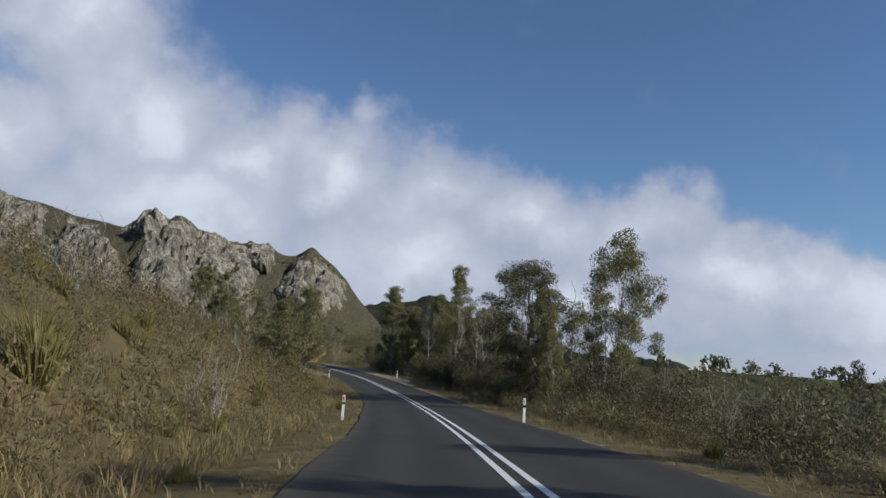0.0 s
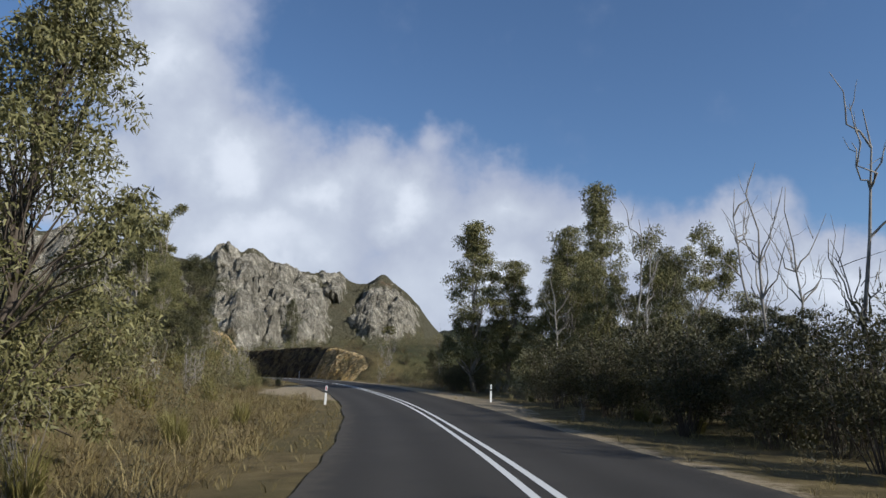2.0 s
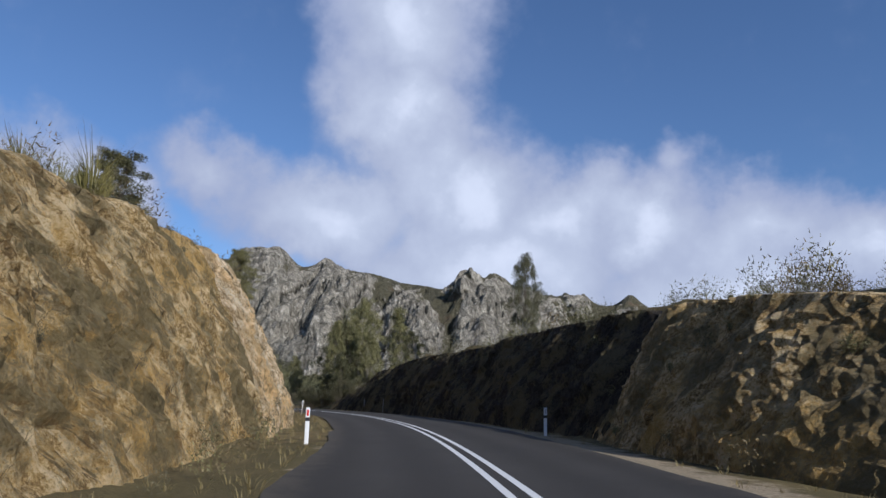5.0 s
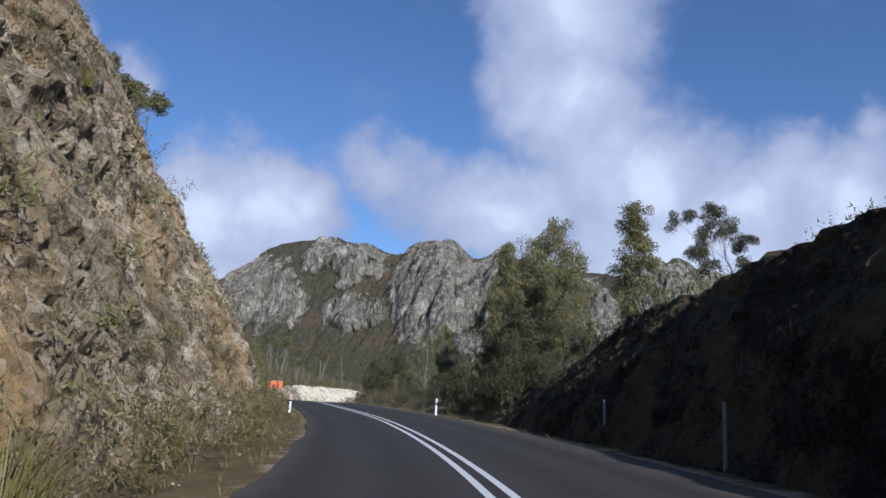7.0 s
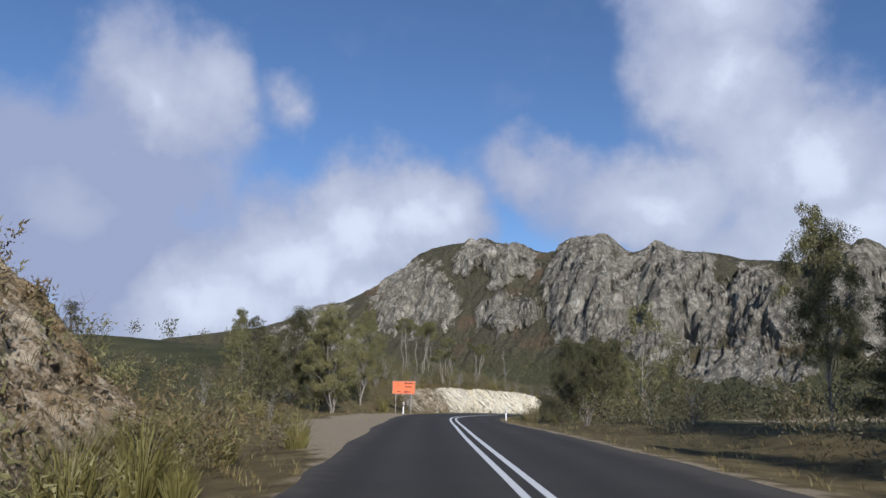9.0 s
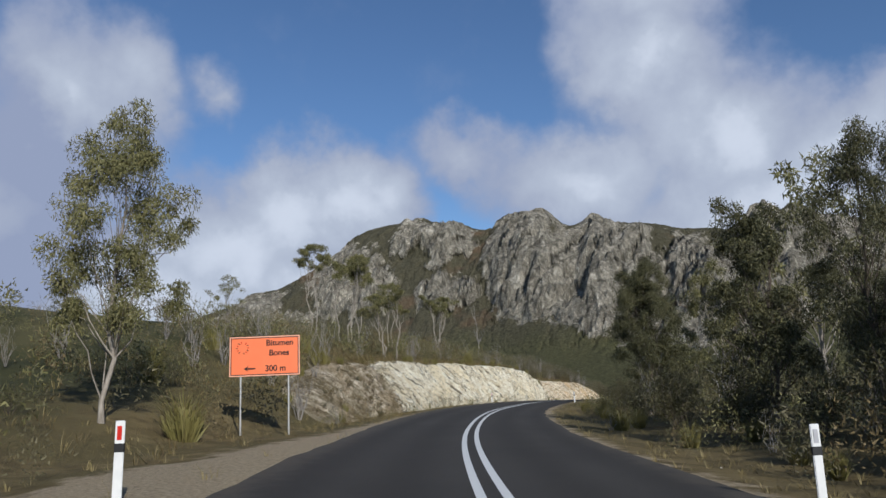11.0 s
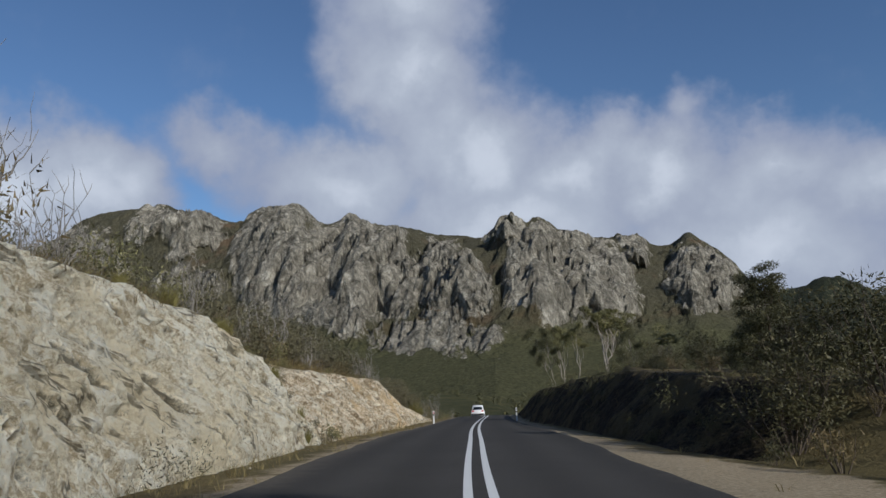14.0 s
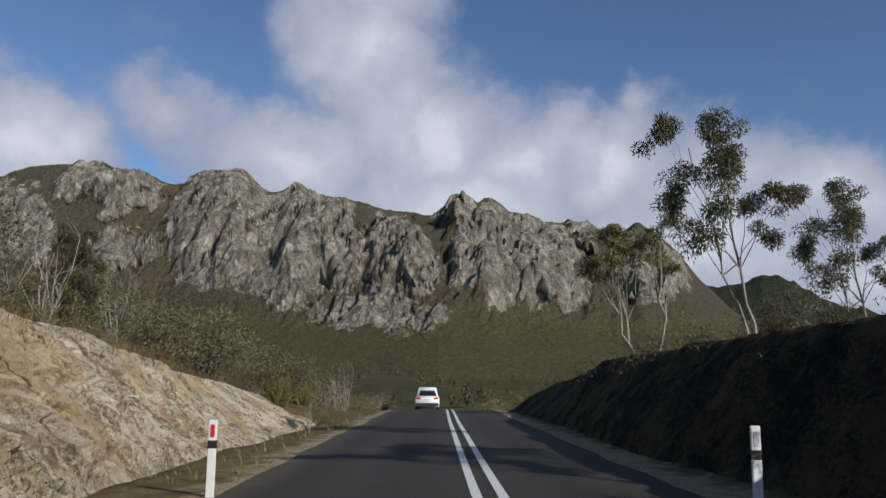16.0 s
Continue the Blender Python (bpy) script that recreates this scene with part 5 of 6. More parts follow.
# ---- shrubs, tussocks and grass ----
SHRUBS = {
    "heath": make_shrub(71, 1.7, 0.8, 560, "leaf_grey", "upright grey-green heath shrub with fine leaves", "heath_shrub", leaf_size=(0.036, 0.14), droop=-0.7, stems=7),
    "olive": make_shrub(72, 1.6, 1.0, 640, "leaf_olive", "rounded olive-green bush in the scrub", "olive_bush", leaf_size=(0.05, 0.115), stems=7),
    "dark": make_shrub(73, 2.2, 1.2, 760, "leaf_dark", "dense dark green bush in the scrub", "dark_bush", leaf_size=(0.055, 0.12), stems=8),
    "brown": make_shrub(74, 1.3, 0.85, 480, "leaf_brown", "brown dry heath shrub with wiry stems", "dry_shrub", leaf_size=(0.03, 0.12), droop=-0.6, stems=7),
    "bare": make_twigs(75, 1.9, 0.8, "leafless grey twiggy shrub in the scrub"),
    "wattle": make_shrub(77, 4.4, 1.9, 3400, "leaf_deep", "tall dense dark wattle thicket beside the road", "wattle_bush", leaf_size=(0.05, 0.135), stems=18),
    "thicket": make_shrub(78, 3.2, 1.7, 2900, "leaf_grey", "tall grey-green thicket above the cutting", "thicket_bush", leaf_size=(0.045, 0.13), stems=15),
    "sedge": make_tussock(76, 1.0, 0.62, 230, "yellow-green sedge tussock with arching blades"),
}
LIMIT = {"heath": 60, "olive": 10, "dark": 60, "brown": 10, "bare": 80, "wattle": 0, "thicket": 0, "sedge": 60}
placed = {k: 0 for k in SHRUBS}


def free(s, d):
    """Whether a plant may stand there: off the road, its shoulders and the bare rock."""
    side = -1 if d < 0 else 1
    a = abs(d)
    if float(gravel_at(np.array([s]), np.array([d]))[0]) > 0.25:
        return False
    for sd, p, q in ROCKS:
        if sd == side and p + 2 < s < q - 2:
            base, run, h, up = left_cut(s) if side < 0 else right_cut(s)
            if base + 0.2 < a < base + run + 0.7:
                return False
    if side > 0 and 156 < s < 232 and a < 8.6:
        return False
    return a > 4.4


def pick(s, d, r):
    # mostly dark bushes on the right, their leaf colour standing in for shade
    if d > 0 and s > 388:
        mix = ("dark", "dark", "dark", "olive")
    elif d > 0:
        mix = ("dark", "dark", "dark", "olive", "heath", "bare") if s < 140 or s > 385 else ("dark", "olive", "heath", "bare", "bare", "dark", "brown")
    elif s < 120:
        mix = ("heath", "brown", "brown", "sedge", "brown", "bare")
    elif s < 270:
        mix = ("olive", "heath", "brown", "sedge", "dark")
    else:
        mix = ("heath", "bare", "olive", "brown", "bare", "dark", "sedge")
    return mix[int(r * len(mix))]


leftover = []
for k in range(5400):
    s_ = -12 + 520 * rng.random()
    side = 1 if rng.random() < 0.5 else -1
    base = float((left_cut(s_) if side < 0 else right_cut(s_))[0])
    d_ = side * (4.5 + 25 * rng.random() ** 1.3)
    kind, size, turn = pick(s_, d_, rng.random()), 0.65 + 0.75 * rng.random(), rng.random() * 6.28
    if d_ > 0 and s_ > 380:
        size *= 0.55
    if abs(d_) < base + 0.4:
        size *= 0.5
        if rng.random() < 0.5:
            continue
    if not free(s_, d_):
        continue
    if abs(d_) < 15 and placed[kind] < LIMIT[kind] and 5 < s_ < 480:
        q = land(s_, d_)[0]
        m = Matrix.Translation((q[0], q[1], q[2] - 0.05)) @ Matrix.Rotation(turn, 4, "Z") @ Matrix.Diagonal((size, size, size * (0.85 + 0.4 * rng.random()), 1))
        if placed[kind]:
            copy_thing(SHRUBS[kind], m)
        else:
            SHRUBS[kind].matrix_basis = m
        placed[kind] += 1
    else:
        leftover.append((s_, d_, size, kind))


def plant(kind, s, d, size, tall_=1.0, lift=-0.05):
    q = land(s, d)[0]
    m = Matrix.Translation((q[0], q[1], q[2] + lift)) @ Matrix.Rotation(rng.random() * 6.28, 4, "Z") @ Matrix.Diagonal((size, size, size * tall_, 1))
    placed[kind] += 1
    if placed[kind] > 270:
        leftover.append((s, d, size, kind))
        return None
    return copy_thing(SHRUBS[kind], m)


def cling(kind, face, row_lo, row_hi, n, lo, hi, s_lo=0.03, s_hi=0.97):
    """Small plants rooted on the rock itself."""
    P3 = FACES[face]
    for k in range(n):
        q = P3[int((s_lo + (s_hi - s_lo) * rng.random()) * P3.shape[0]), int((row_lo + (row_hi - row_lo) * rng.random()) * P3.shape[1])]
        size = lo + (hi - lo) * rng.random()
        placed[kind] += 1
        copy_thing(SHRUBS[kind], Matrix.Translation(q - np.array([0, 0, 0.12 * size])) @ Matrix.Rotation(rng.random() * 6.28, 4, "Z") @ Matrix.Diagonal((size, size, size, 1)))


cling("brown", 200, 0.05, 0.9, 22, 0.25, 0.6)
cling("olive", 200, 0.05, 0.9, 22, 0.2, 0.5)
cling("heath", 200, 0.1, 0.95, 22, 0.25, 0.55)
cling("sedge", 200, 0.1, 0.95, 8, 0.25, 0.4)
cling("olive", 200, 0.02, 0.2, 50, 0.5, 0.9, 0.1, 0.97)
cling("brown", 200, 0.02, 0.25, 30, 0.5, 0.9, 0.05, 0.97)
cling("brown", 163, 0.02, 0.9, 16, 0.2, 0.5)
cling("dark", 390, 0.1, 0.95, 40, 0.35, 0.6, 0.0, 0.35)
cling("olive", 129, 0.02, 0.85, 34, 0.5, 1.1, 0.01, 0.36)
cling("sedge", 129, 0.02, 0.8, 18, 0.6, 1.0, 0.01, 0.36)
cling("heath", 129, 0.02, 0.85, 18, 0.5, 1.0, 0.01, 0.4)
cling("heath", 129, 0.3, 0.9, 18, 0.35, 0.7)
cling("brown", 129, 0.03, 0.3, 12, 0.3, 0.6)
cling("olive", 147, 0.1, 0.9, 12, 0.3, 0.6)
cling("sedge", 331, 0.02, 0.85, 10, 0.35, 0.6)
cling("brown", 331, 0.02, 0.8, 34, 0.3, 0.7)
cling("heath", 331, 0.02, 0.8, 30, 0.35, 0.7)
cling("bare", 331, 0.05, 0.8, 10, 0.3, 0.6)
cling("brown", 345, 0.02, 0.12, 16, 0.15, 0.35)
cling("sedge", 345, 0.7, 0.86, 22, 0.35, 0.7)
cling("heath", 345, 0.7, 0.86, 30, 0.3, 0.6)
cling("brown", 402, 0.68, 0.86, 20, 0.3, 0.6)
cling("olive", 402, 0.7, 0.88, 34, 0.3, 0.6)
first = True
for k in range(34):
    s_ = 56 + 44 * (k + rng.random()) / 34
    q = land(s_, 6.8 + 4.5 * rng.random() + (1.5 if s_ > 92 else 0))[0]
    size = 0.65 + 0.45 * rng.random()
    m = Matrix.Translation((q[0], q[1], q[2] - 0.1)) @ Matrix.Rotation(rng.random() * 6.28, 4, "Z") @ Matrix.Diagonal((size, size, size, 1))
    if first:
        SHRUBS["wattle"].matrix_basis = m
        first = False
    else:
        copy_thing(SHRUBS["wattle"], m)
for s_, d_, size in ((30, 8.5, 0.6), (46, 9, 0.7), (80, 7.6, 1.15), (83, 8.6, 1.25), (86, 7.8, 1.2), (89, 8.8, 1.3), (92, 8.0, 1.15), (95, 9.0, 1.2), (77, 8.4, 1.1), (73, 7.8, 0.95), (396, 8.6, 0.75), (400, 10, 0.6), (389, 10.5, 0.5), (392, 12, 0.6), (437, 9, 0.5), (443, 8.2, 0.55), (430, 10, 0.55), (455, 8, 0.6), (308, 9.5, 0.7), (316, 10.5, 0.75), (326, 9.5, 0.7), (338, 10, 0.7), (352, 9.5, 0.65), (358, 11, 0.7), (368, 12, 0.6), (362, 8, 0.5), (368, 7.5, 0.5), (371, 8.5, 0.55), (356, 8, 0.5), (335, 7.5, 0.5), (322, 7.5, 0.5), (77, 10, 1.15), (80, 12, 1.2), (83, 9.5, 1.1), (86, 12, 1.2), (89, 10, 1.1), (92, 12, 1.2), (95, 10.5, 1.0), (353, 7.0, 0.45), (356, 6.6, 0.4), (359, 7.2, 0.5), (363, 6.6, 0.45), (366, 6.8, 0.5), (301, 7.5, 0.5), (305, 8, 0.6), (311, 7.5, 0.55), (318, 8.5, 0.6), (330, 8.2, 0.6), (343, 7.8, 0.55), (347, 8.5, 0.6), (117, 8.5, 0.6), (121, 8.0, 0.55), (125, 9.0, 0.6), (129, 10, 0.5), (134, 11, 0.5), (141, 12, 0.45), (148, 13, 0.5), (227, 7.2, 0.55), (231, 8, 0.7), (235, 7.4, 0.6), (240, 8.2, 0.75), (244, 7.6, 0.6), (17, 7.5, 0.4), (21, 8.5, 0.5), (25, 7.2, 0.45), (28, 9, 0.55), (34, 8, 0.5), (39, 7.4, 0.45), (42, 8.5, 0.5), (46, 7.6, 0.5), (50, 8, 0.55), (54, 7.4, 0.5), (48, 10, 0.7), (58, 7.6, 0.6), (44, 6.4, 0.35), (52, 6.2, 0.35), (404, 9, 0.5), (408, 10, 0.65), (412, 9.5, 0.6), (416, 10, 0.7), (420, 9.5, 0.65), (424, 10.5, 0.7), (428, 10, 0.6)):
    q = land(s_, d_)[0]
    copy_thing(SHRUBS["wattle"], Matrix.Translation((q[0], q[1], q[2] - 0.1)) @ Matrix.Rotation(s_ * 1.7, 4, "Z") @ Matrix.Diagonal((size * 1.1, size * 1.1, size, 1)))
for k in range(130):
    s_ = 386 + 84 * rng.random()
    plant(("dark", "olive", "brown", "dark", "heath")[int(rng.random() * 5)], s_, 7.2 + 7 * rng.random(), 0.5 + 0.4 * rng.random())
for k in range(26):
    s_ = 112 + 20 * rng.random()
    plant(("heath", "olive", "olive")[int(rng.random() * 3)], s_, -(8.6 + 5 * rng.random()), 0.8 + 0.5 * rng.random())
for k in range(58):
    s_, d_ = 400 + 72 * (k + rng.random()) / 58, -(9.0 + 9 * rng.random())
    q = land(s_, d_)[0]
    size = 0.7 + 0.5 * rng.random()
    m = Matrix.Translation((q[0], q[1], q[2] - 0.1)) @ Matrix.Rotation(s_ * 1.7, 4, "Z") @ Matrix.Diagonal((size * 1.1, size * 1.1, size, 1))
    if k == 0:
        SHRUBS["thicket"].matrix_basis = m
    else:
        copy_thing(SHRUBS["thicket"], m)
for k in range(60):
    s_, d_ = ((12 + 34 * rng.random(), 4.9 + 3.5 * rng.random()), (226 + 18 * rng.random(), 5.6 + 3 * rng.random()), (338 + 16 * rng.random(), 5.2 + 2 * rng.random()), (118 + 34 * rng.random(), 8 + 14 * rng.random()))[k % 4]
    plant(("dark", "dark", "brown", "heath")[(k // 4) % 4], s_, d_, 0.5 + 0.35 * rng.random())
for k in range(24):
    s_ = 113 + 25 * rng.random()
    plant(("olive", "olive", "heath")[k % 3], s_, -(float(left_cut(s_)[0]) - 0.5 + 2.2 * rng.random()), 1.0 + 0.5 * rng.random())
for k in range(46):
    s_, d_ = 126 + 40 * rng.random(), 6.6 + 9 * rng.random()
    if free(s_, d_):
        plant(("dark", "brown", "heath", "brown")[k % 4], s_, d_, 0.6 + 0.4 * rng.random())
for k in range(18):
    plant(("sedge", "heath", "olive")[k % 3], 398.5 + 7 * rng.random(), -(5.4 + 3.4 * rng.random()), 0.5 + 0.4 * rng.random())
for k in range(22):
    q = land(397 + 2.5 * k + rng.random(), 7.4 + 1.6 * rng.random())[0]
    size = 0.24 + 0.14 * rng.random()
    copy_thing(SHRUBS["wattle"], Matrix.Translation((q[0], q[1], q[2] - 0.15)) @ Matrix.Rotation(k * 2.1, 4, "Z") @ Matrix.Diagonal((size * 1.4, size * 1.4, size, 1)))
for k in range(26):
    plant(("dark", "dark", "brown")[k % 3], 350 + 21 * rng.random(), 5.6 + 3.5 * rng.random(), 0.55 + 0.3 * rng.random())
for k in range(14):
    d_ = 5.8 + 16 * (k + rng.random()) / 14
    q = land(388.0 + 0.25 * (d_ - 4) + 3 * rng.random(), d_)[0]
    size = 0.66 + 0.26 * rng.random()
    copy_thing(SHRUBS["wattle"], Matrix.Translation((q[0], q[1], q[2] - 0.1)) @ Matrix.Rotation(k * 1.7, 4, "Z") @ Matrix.Diagonal((size * 1.3, size * 1.3, size, 1)))
for k in range(30):
    d_ = 5.5 + 18 * rng.random()
    plant(("dark", "dark", "heath", "brown")[k % 4], 387.0 + 0.25 * (d_ - 4) + 6 * rng.random(), d_, 0.6 + 0.4 * rng.random())
for k in range(120):
    s_ = 396 + 70 * rng.random()
    top_ = sum(float(x) for x in left_cut(s_)[:2])
    plant(("heath", "bare", "olive", "brown", "heath")[int(rng.random() * 5)], s_, -(top_ + 0.6 + 10 * rng.random()), 0.8 + 0.8 * rng.random())
for k in range(30):
    s_, d_ = (385 + 13 * rng.random(), 8 + 22 * rng.random()) if k < 18 else (224 + 26 * rng.random(), 8.5 + 4 * rng.random())
    size = 0.38 + 0.22 * rng.random() if k < 18 else 0.55 + 0.35 * rng.random()
    q = land(s_, d_)[0]
    copy_thing(SHRUBS["wattle"], Matrix.Translation((q[0], q[1], q[2] - 0.1)) @ Matrix.Rotation(s_ * 1.7, 4, "Z") @ Matrix.Diagonal((size * 1.2, size * 1.2, size, 1)))
for k in range(85):
    s_ = 96 + 54 * rng.random()
    base, run, h, up = (float(x) for x in left_cut(s_))
    d_ = -(base + 0.3 + 9 * rng.random())
    if free(s_, d_):
        plant(("heath", "olive", "olive", "sedge")[int(rng.random() * 4)], s_, d_, 0.7 + 0.6 * rng.random())
for k in range(60):
    s_ = 4 + 92 * rng.random()
    plant(("heath", "brown", "sedge")[int(rng.random() * 3)], s_, -(6.8 + 8 * rng.random()), 0.6 + 0.4 * rng.random())
for k in range(50):
    s_ = 12 + 48 * rng.random()
    plant(("dark", "dark", "olive")[int(rng.random() * 3)], s_, 5.6 + 6 * rng.random(), 0.55 + 0.4 * rng.random())
for k in range(120):
    s_ = 198 + 70 * rng.random()
    plant(("olive", "heath", "brown", "sedge")[int(rng.random() * 4)], s_, -(4.5 + 0.9 * rng.random()), 0.55 + 0.45 * rng.random())
for k in range(34):
    s_ = 328 + 125 * rng.random()
    base, run, h, up = (float(x) for x in left_cut(s_))
    plant(("brown", "heath", "brown")[int(rng.random() * 3)], s_, -(base - 0.2 + 0.5 * rng.random() ** 2 * run), 0.25 + 0.3 * rng.random())
for k in range(110):
    s_ = (394 + 76 * rng.random()) if k % 2 else (158 + 70 * rng.random())
    base, run, h, up = (float(x) for x in right_cut(s_))
    plant("dark", s_, base + (0.4 + 0.9 * rng.random()) * run, (0.45 + 0.35 * rng.random()) * (0.95 if k % 2 else 0.8))


# tall heath on the bank before the orange cutting
for k in range(90):
    s_ = 84 + 48 * rng.random()
    plant(("heath", "olive", "heath", "bare", "olive")[k % 5], s_, -(float(left_cut(s_)[0]) + 0.2 + 8 * rng.random()), 0.9 + 0.8 * rng.random())
# low growth in front of the thickets
for k in range(130):
    s_ = (34 + 66 * rng.random()) if k < 80 else (300 + 70 * rng.random())
    d_ = (6.0 if s_ < 60 else 7.2) + 2.2 * rng.random() if k < 80 else 5.2 + 2.5 * rng.random()
    plant(("sedge", "olive", "brown", "heath")[k % 4], s_, d_, 0.45 + 0.5 * rng.random())
# heath on the slope above the pale cutting, and thick low heath beside the start
for k in range(150):
    s_ = 326 + 76 * rng.random()
    top_ = sum(float(x) for x in left_cut(s_)[:2])
    plant(("olive", "heath", "bare", "olive", "dark", "brown")[k % 6], s_, -(top_ + 0.5 + 13 * rng.random() ** 1.2), 0.7 + 0.7 * rng.random())
for k in range(170):
    s_, d_ = 6 + 54 * rng.random(), 5.0 + 10 * rng.random() ** 1.2
    plant(("dark", "brown", "dark", "brown", "sedge")[k % 5], s_, d_, 0.42 + 0.4 * rng.random())
for k in range(40):
    s_ = 160 + 66 * rng.random()
    base, run, h, up = (float(x) for x in right_cut(s_))
    plant("dark", s_, base + run + 0.3 + 2.5 * rng.random(), 0.35 + 0.4 * rng.random())

# low heath that closes the slopes: kinds, count, stretch along the road, metres out, sizes
for kinds, n, s0, s1, d0, d1, lo, hi in (
        (("brown", "heath", "brown"), 420, -6, 62, -6.5, -24, 0.5, 0.95), (("brown", "dark", "brown"), 260, 10, 52, 5.2, 22, 0.4, 0.8),
        (("dark", "brown", "dark"), 170, 10, 44, 5.0, 9, 0.35, 0.6), (("dark", "dark", "brown"), 240, 114, 162, 7, 30, 0.5, 1.0), (("olive", "brown", "heath"), 190, 326, 402, -8.5, -24, 0.5, 1.0),
        (("heath", "olive", "brown"), 150, 80, 130, -9, -26, 0.6, 1.1), (("dark", "brown", "olive"), 110, 336, 388, 5.4, 16, 0.45, 0.8)):
    for k in range(n):
        s_, d_ = s0 + (s1 - s0) * rng.random(), d0 + (d1 - d0) * rng.random() ** 1.2
        if free(s_, d_):
            leftover.append((s_, d_, lo + (hi - lo) * rng.random(), kinds[k % len(kinds)]))
# dark bushes at the foot of the tall trees
for s_, d_, size in ((114.5, 7.0, 0.62), (116.5, 7.6, 0.7), (118.5, 8.6, 0.7), (113, 6.8, 0.5), (111, 7.8, 0.6), (120.5, 9.6, 0.6), (117.5, 10.6, 0.8), (124, 12, 0.6), (128, 14, 0.65), (133, 16, 0.6), (231, 7.0, 0.7), (234, 8.2, 0.8), (237, 7.0, 0.75), (240, 6.6, 0.7), (243, 7.6, 0.8), (247, 8.0, 0.8), (251, 8.6, 0.8), (312, 7.6, 0.6), (320, 7.8, 0.65), (327, 7.4, 0.6), (333, 8.0, 0.6), (341, 7.2, 0.55), (348, 7.4, 0.6), (41, 10.5, 0.8), (45, 9.5, 0.8), (49, 8.6, 0.8), (53, 8.2, 0.9), (57, 8.6, 0.9), (47, 12.5, 1.0), (52, 11.5, 1.0), (36, 12.5, 0.7), (61, 8.4, 0.9)):
    q = land(s_, d_)[0]
    copy_thing(SHRUBS["wattle"], Matrix.Translation((q[0], q[1], q[2] - 0.1)) @ Matrix.Rotation(s_ * 1.7, 4, "Z") @ Matrix.Diagonal((size * 1.3, size * 1.3, size * 1.2, 1)))


def stuff(name, mats, label, category, items, make, chunk=400):
    """Many small plants joined into one mesh."""
    vs, fs, k = [], [], 0
    for v, f in map(make, items):
        vs.append(v), fs.append(f + k)
        k += len(v)
    return tagged(new(name, mesh_of(name, np.concatenate(vs), np.concatenate(fs), mats)), label, category, kind="stuff")


for kind, mat, words in (("heath", "leaf_grey", "grey-green heath"), ("olive", "leaf_olive", "olive-green scrub"), ("dark", "leaf_dark", "dark green scrub"), ("brown", "leaf_brown", "brown dry heath")):
    group = [x for x in leftover if x[3] == kind or (kind == "heath" and x[3] == "bare") or (kind == "brown" and x[3] == "sedge")]
    far = []
    for j in range(150):
        side = 1 if rng.random() < 0.6 else -1
        far.append((-30 + 600 * rng.random(), side * (26 + 42 * rng.random()), 1.2 + 1.1 * rng.random(), kind))
    for j in range(100):
        side = 1 if rng.random() < 0.5 else -1
        s_ = 440 + 150 * rng.random() ** 1.3
        far.append((s_, side * (8 + 34 * rng.random()), (1.1 + 1.3 * rng.random()) * (0.45 if s_ < 500 else 1.0), kind))
    spots5 = np.array([[0, 0, 0.5], [0.4, 0.2, 0.75], [-0.35, 0.2, 0.7], [0.05, -0.4, 0.85], [0.1, 0.1, 1.2], [-0.2, -0.15, 0.95]])
    coarse = [leaves(np.random.default_rng(200 + j), spots5, np.full((6, 3), 0.46), 15, 0.10, 0.19, droop=-0.5, shell=0.3) for j in range(5)]
    fine = [leaves(np.random.default_rng(250 + j), spots5, np.full((6, 3), 0.46), 24, 0.036, 0.125, droop=-0.7, shell=0.2) for j in range(5)]

    def one(x, coarse=coarse, fine=fine):
        v, f = (fine if abs(x[1]) < 48 and x[0] < 520 else coarse)[int(x[0] * 7) % 5]
        q = land(x[0], x[1])[0]
        a = x[0] * 3.1
        c, s = math.cos(a), math.sin(a)
        w = v * x[2] * 1.1
        return np.stack([w[:, 0] * c - w[:, 1] * s, w[:, 0] * s + w[:, 1] * c, w[:, 2]], 1) + q - np.array([0, 0, 0.1]), f
    stuff("scrub", M[mat], "%s covering the ground away from the road" % words, "scrub", group + far, one)


tufts = []
for k in range(9000):
    s_ = -8 + 470 * rng.random()
    side = 1 if rng.random() < 0.45 else -1
    d_ = side * (3.5 + 7.5 * rng.random() ** 1.5)
    if side > 0 and s_ > 392:
        continue
    g = float(gravel_at(np.array([s_]), np.array([d_]))[0])
    if rng.random() < g * 0.93:
        continue
    tufts.append((s_, d_, 0.5 + 0.7 * rng.random()))
tufts = [x for x in tufts if free(x[0], x[1]) or abs(x[1]) < 4.6]
tuft_forms = [blade_set(np.random.default_rng(300 + j), 8, 0.26, 0.26, 0.006) for j in range(6)]
TS = np.array([x[0] for x in tufts])
TD = np.array([x[1] for x in tufts])
TP = land(TS, TD)


def tuft(i):
    v, f = tuft_forms[i % 6]
    return v * tufts[i][2] + TP[i], f


stuff("grass", M["straw"], "dry yellow-brown grass along the road's edge", "grass", range(len(tufts)), tuft)

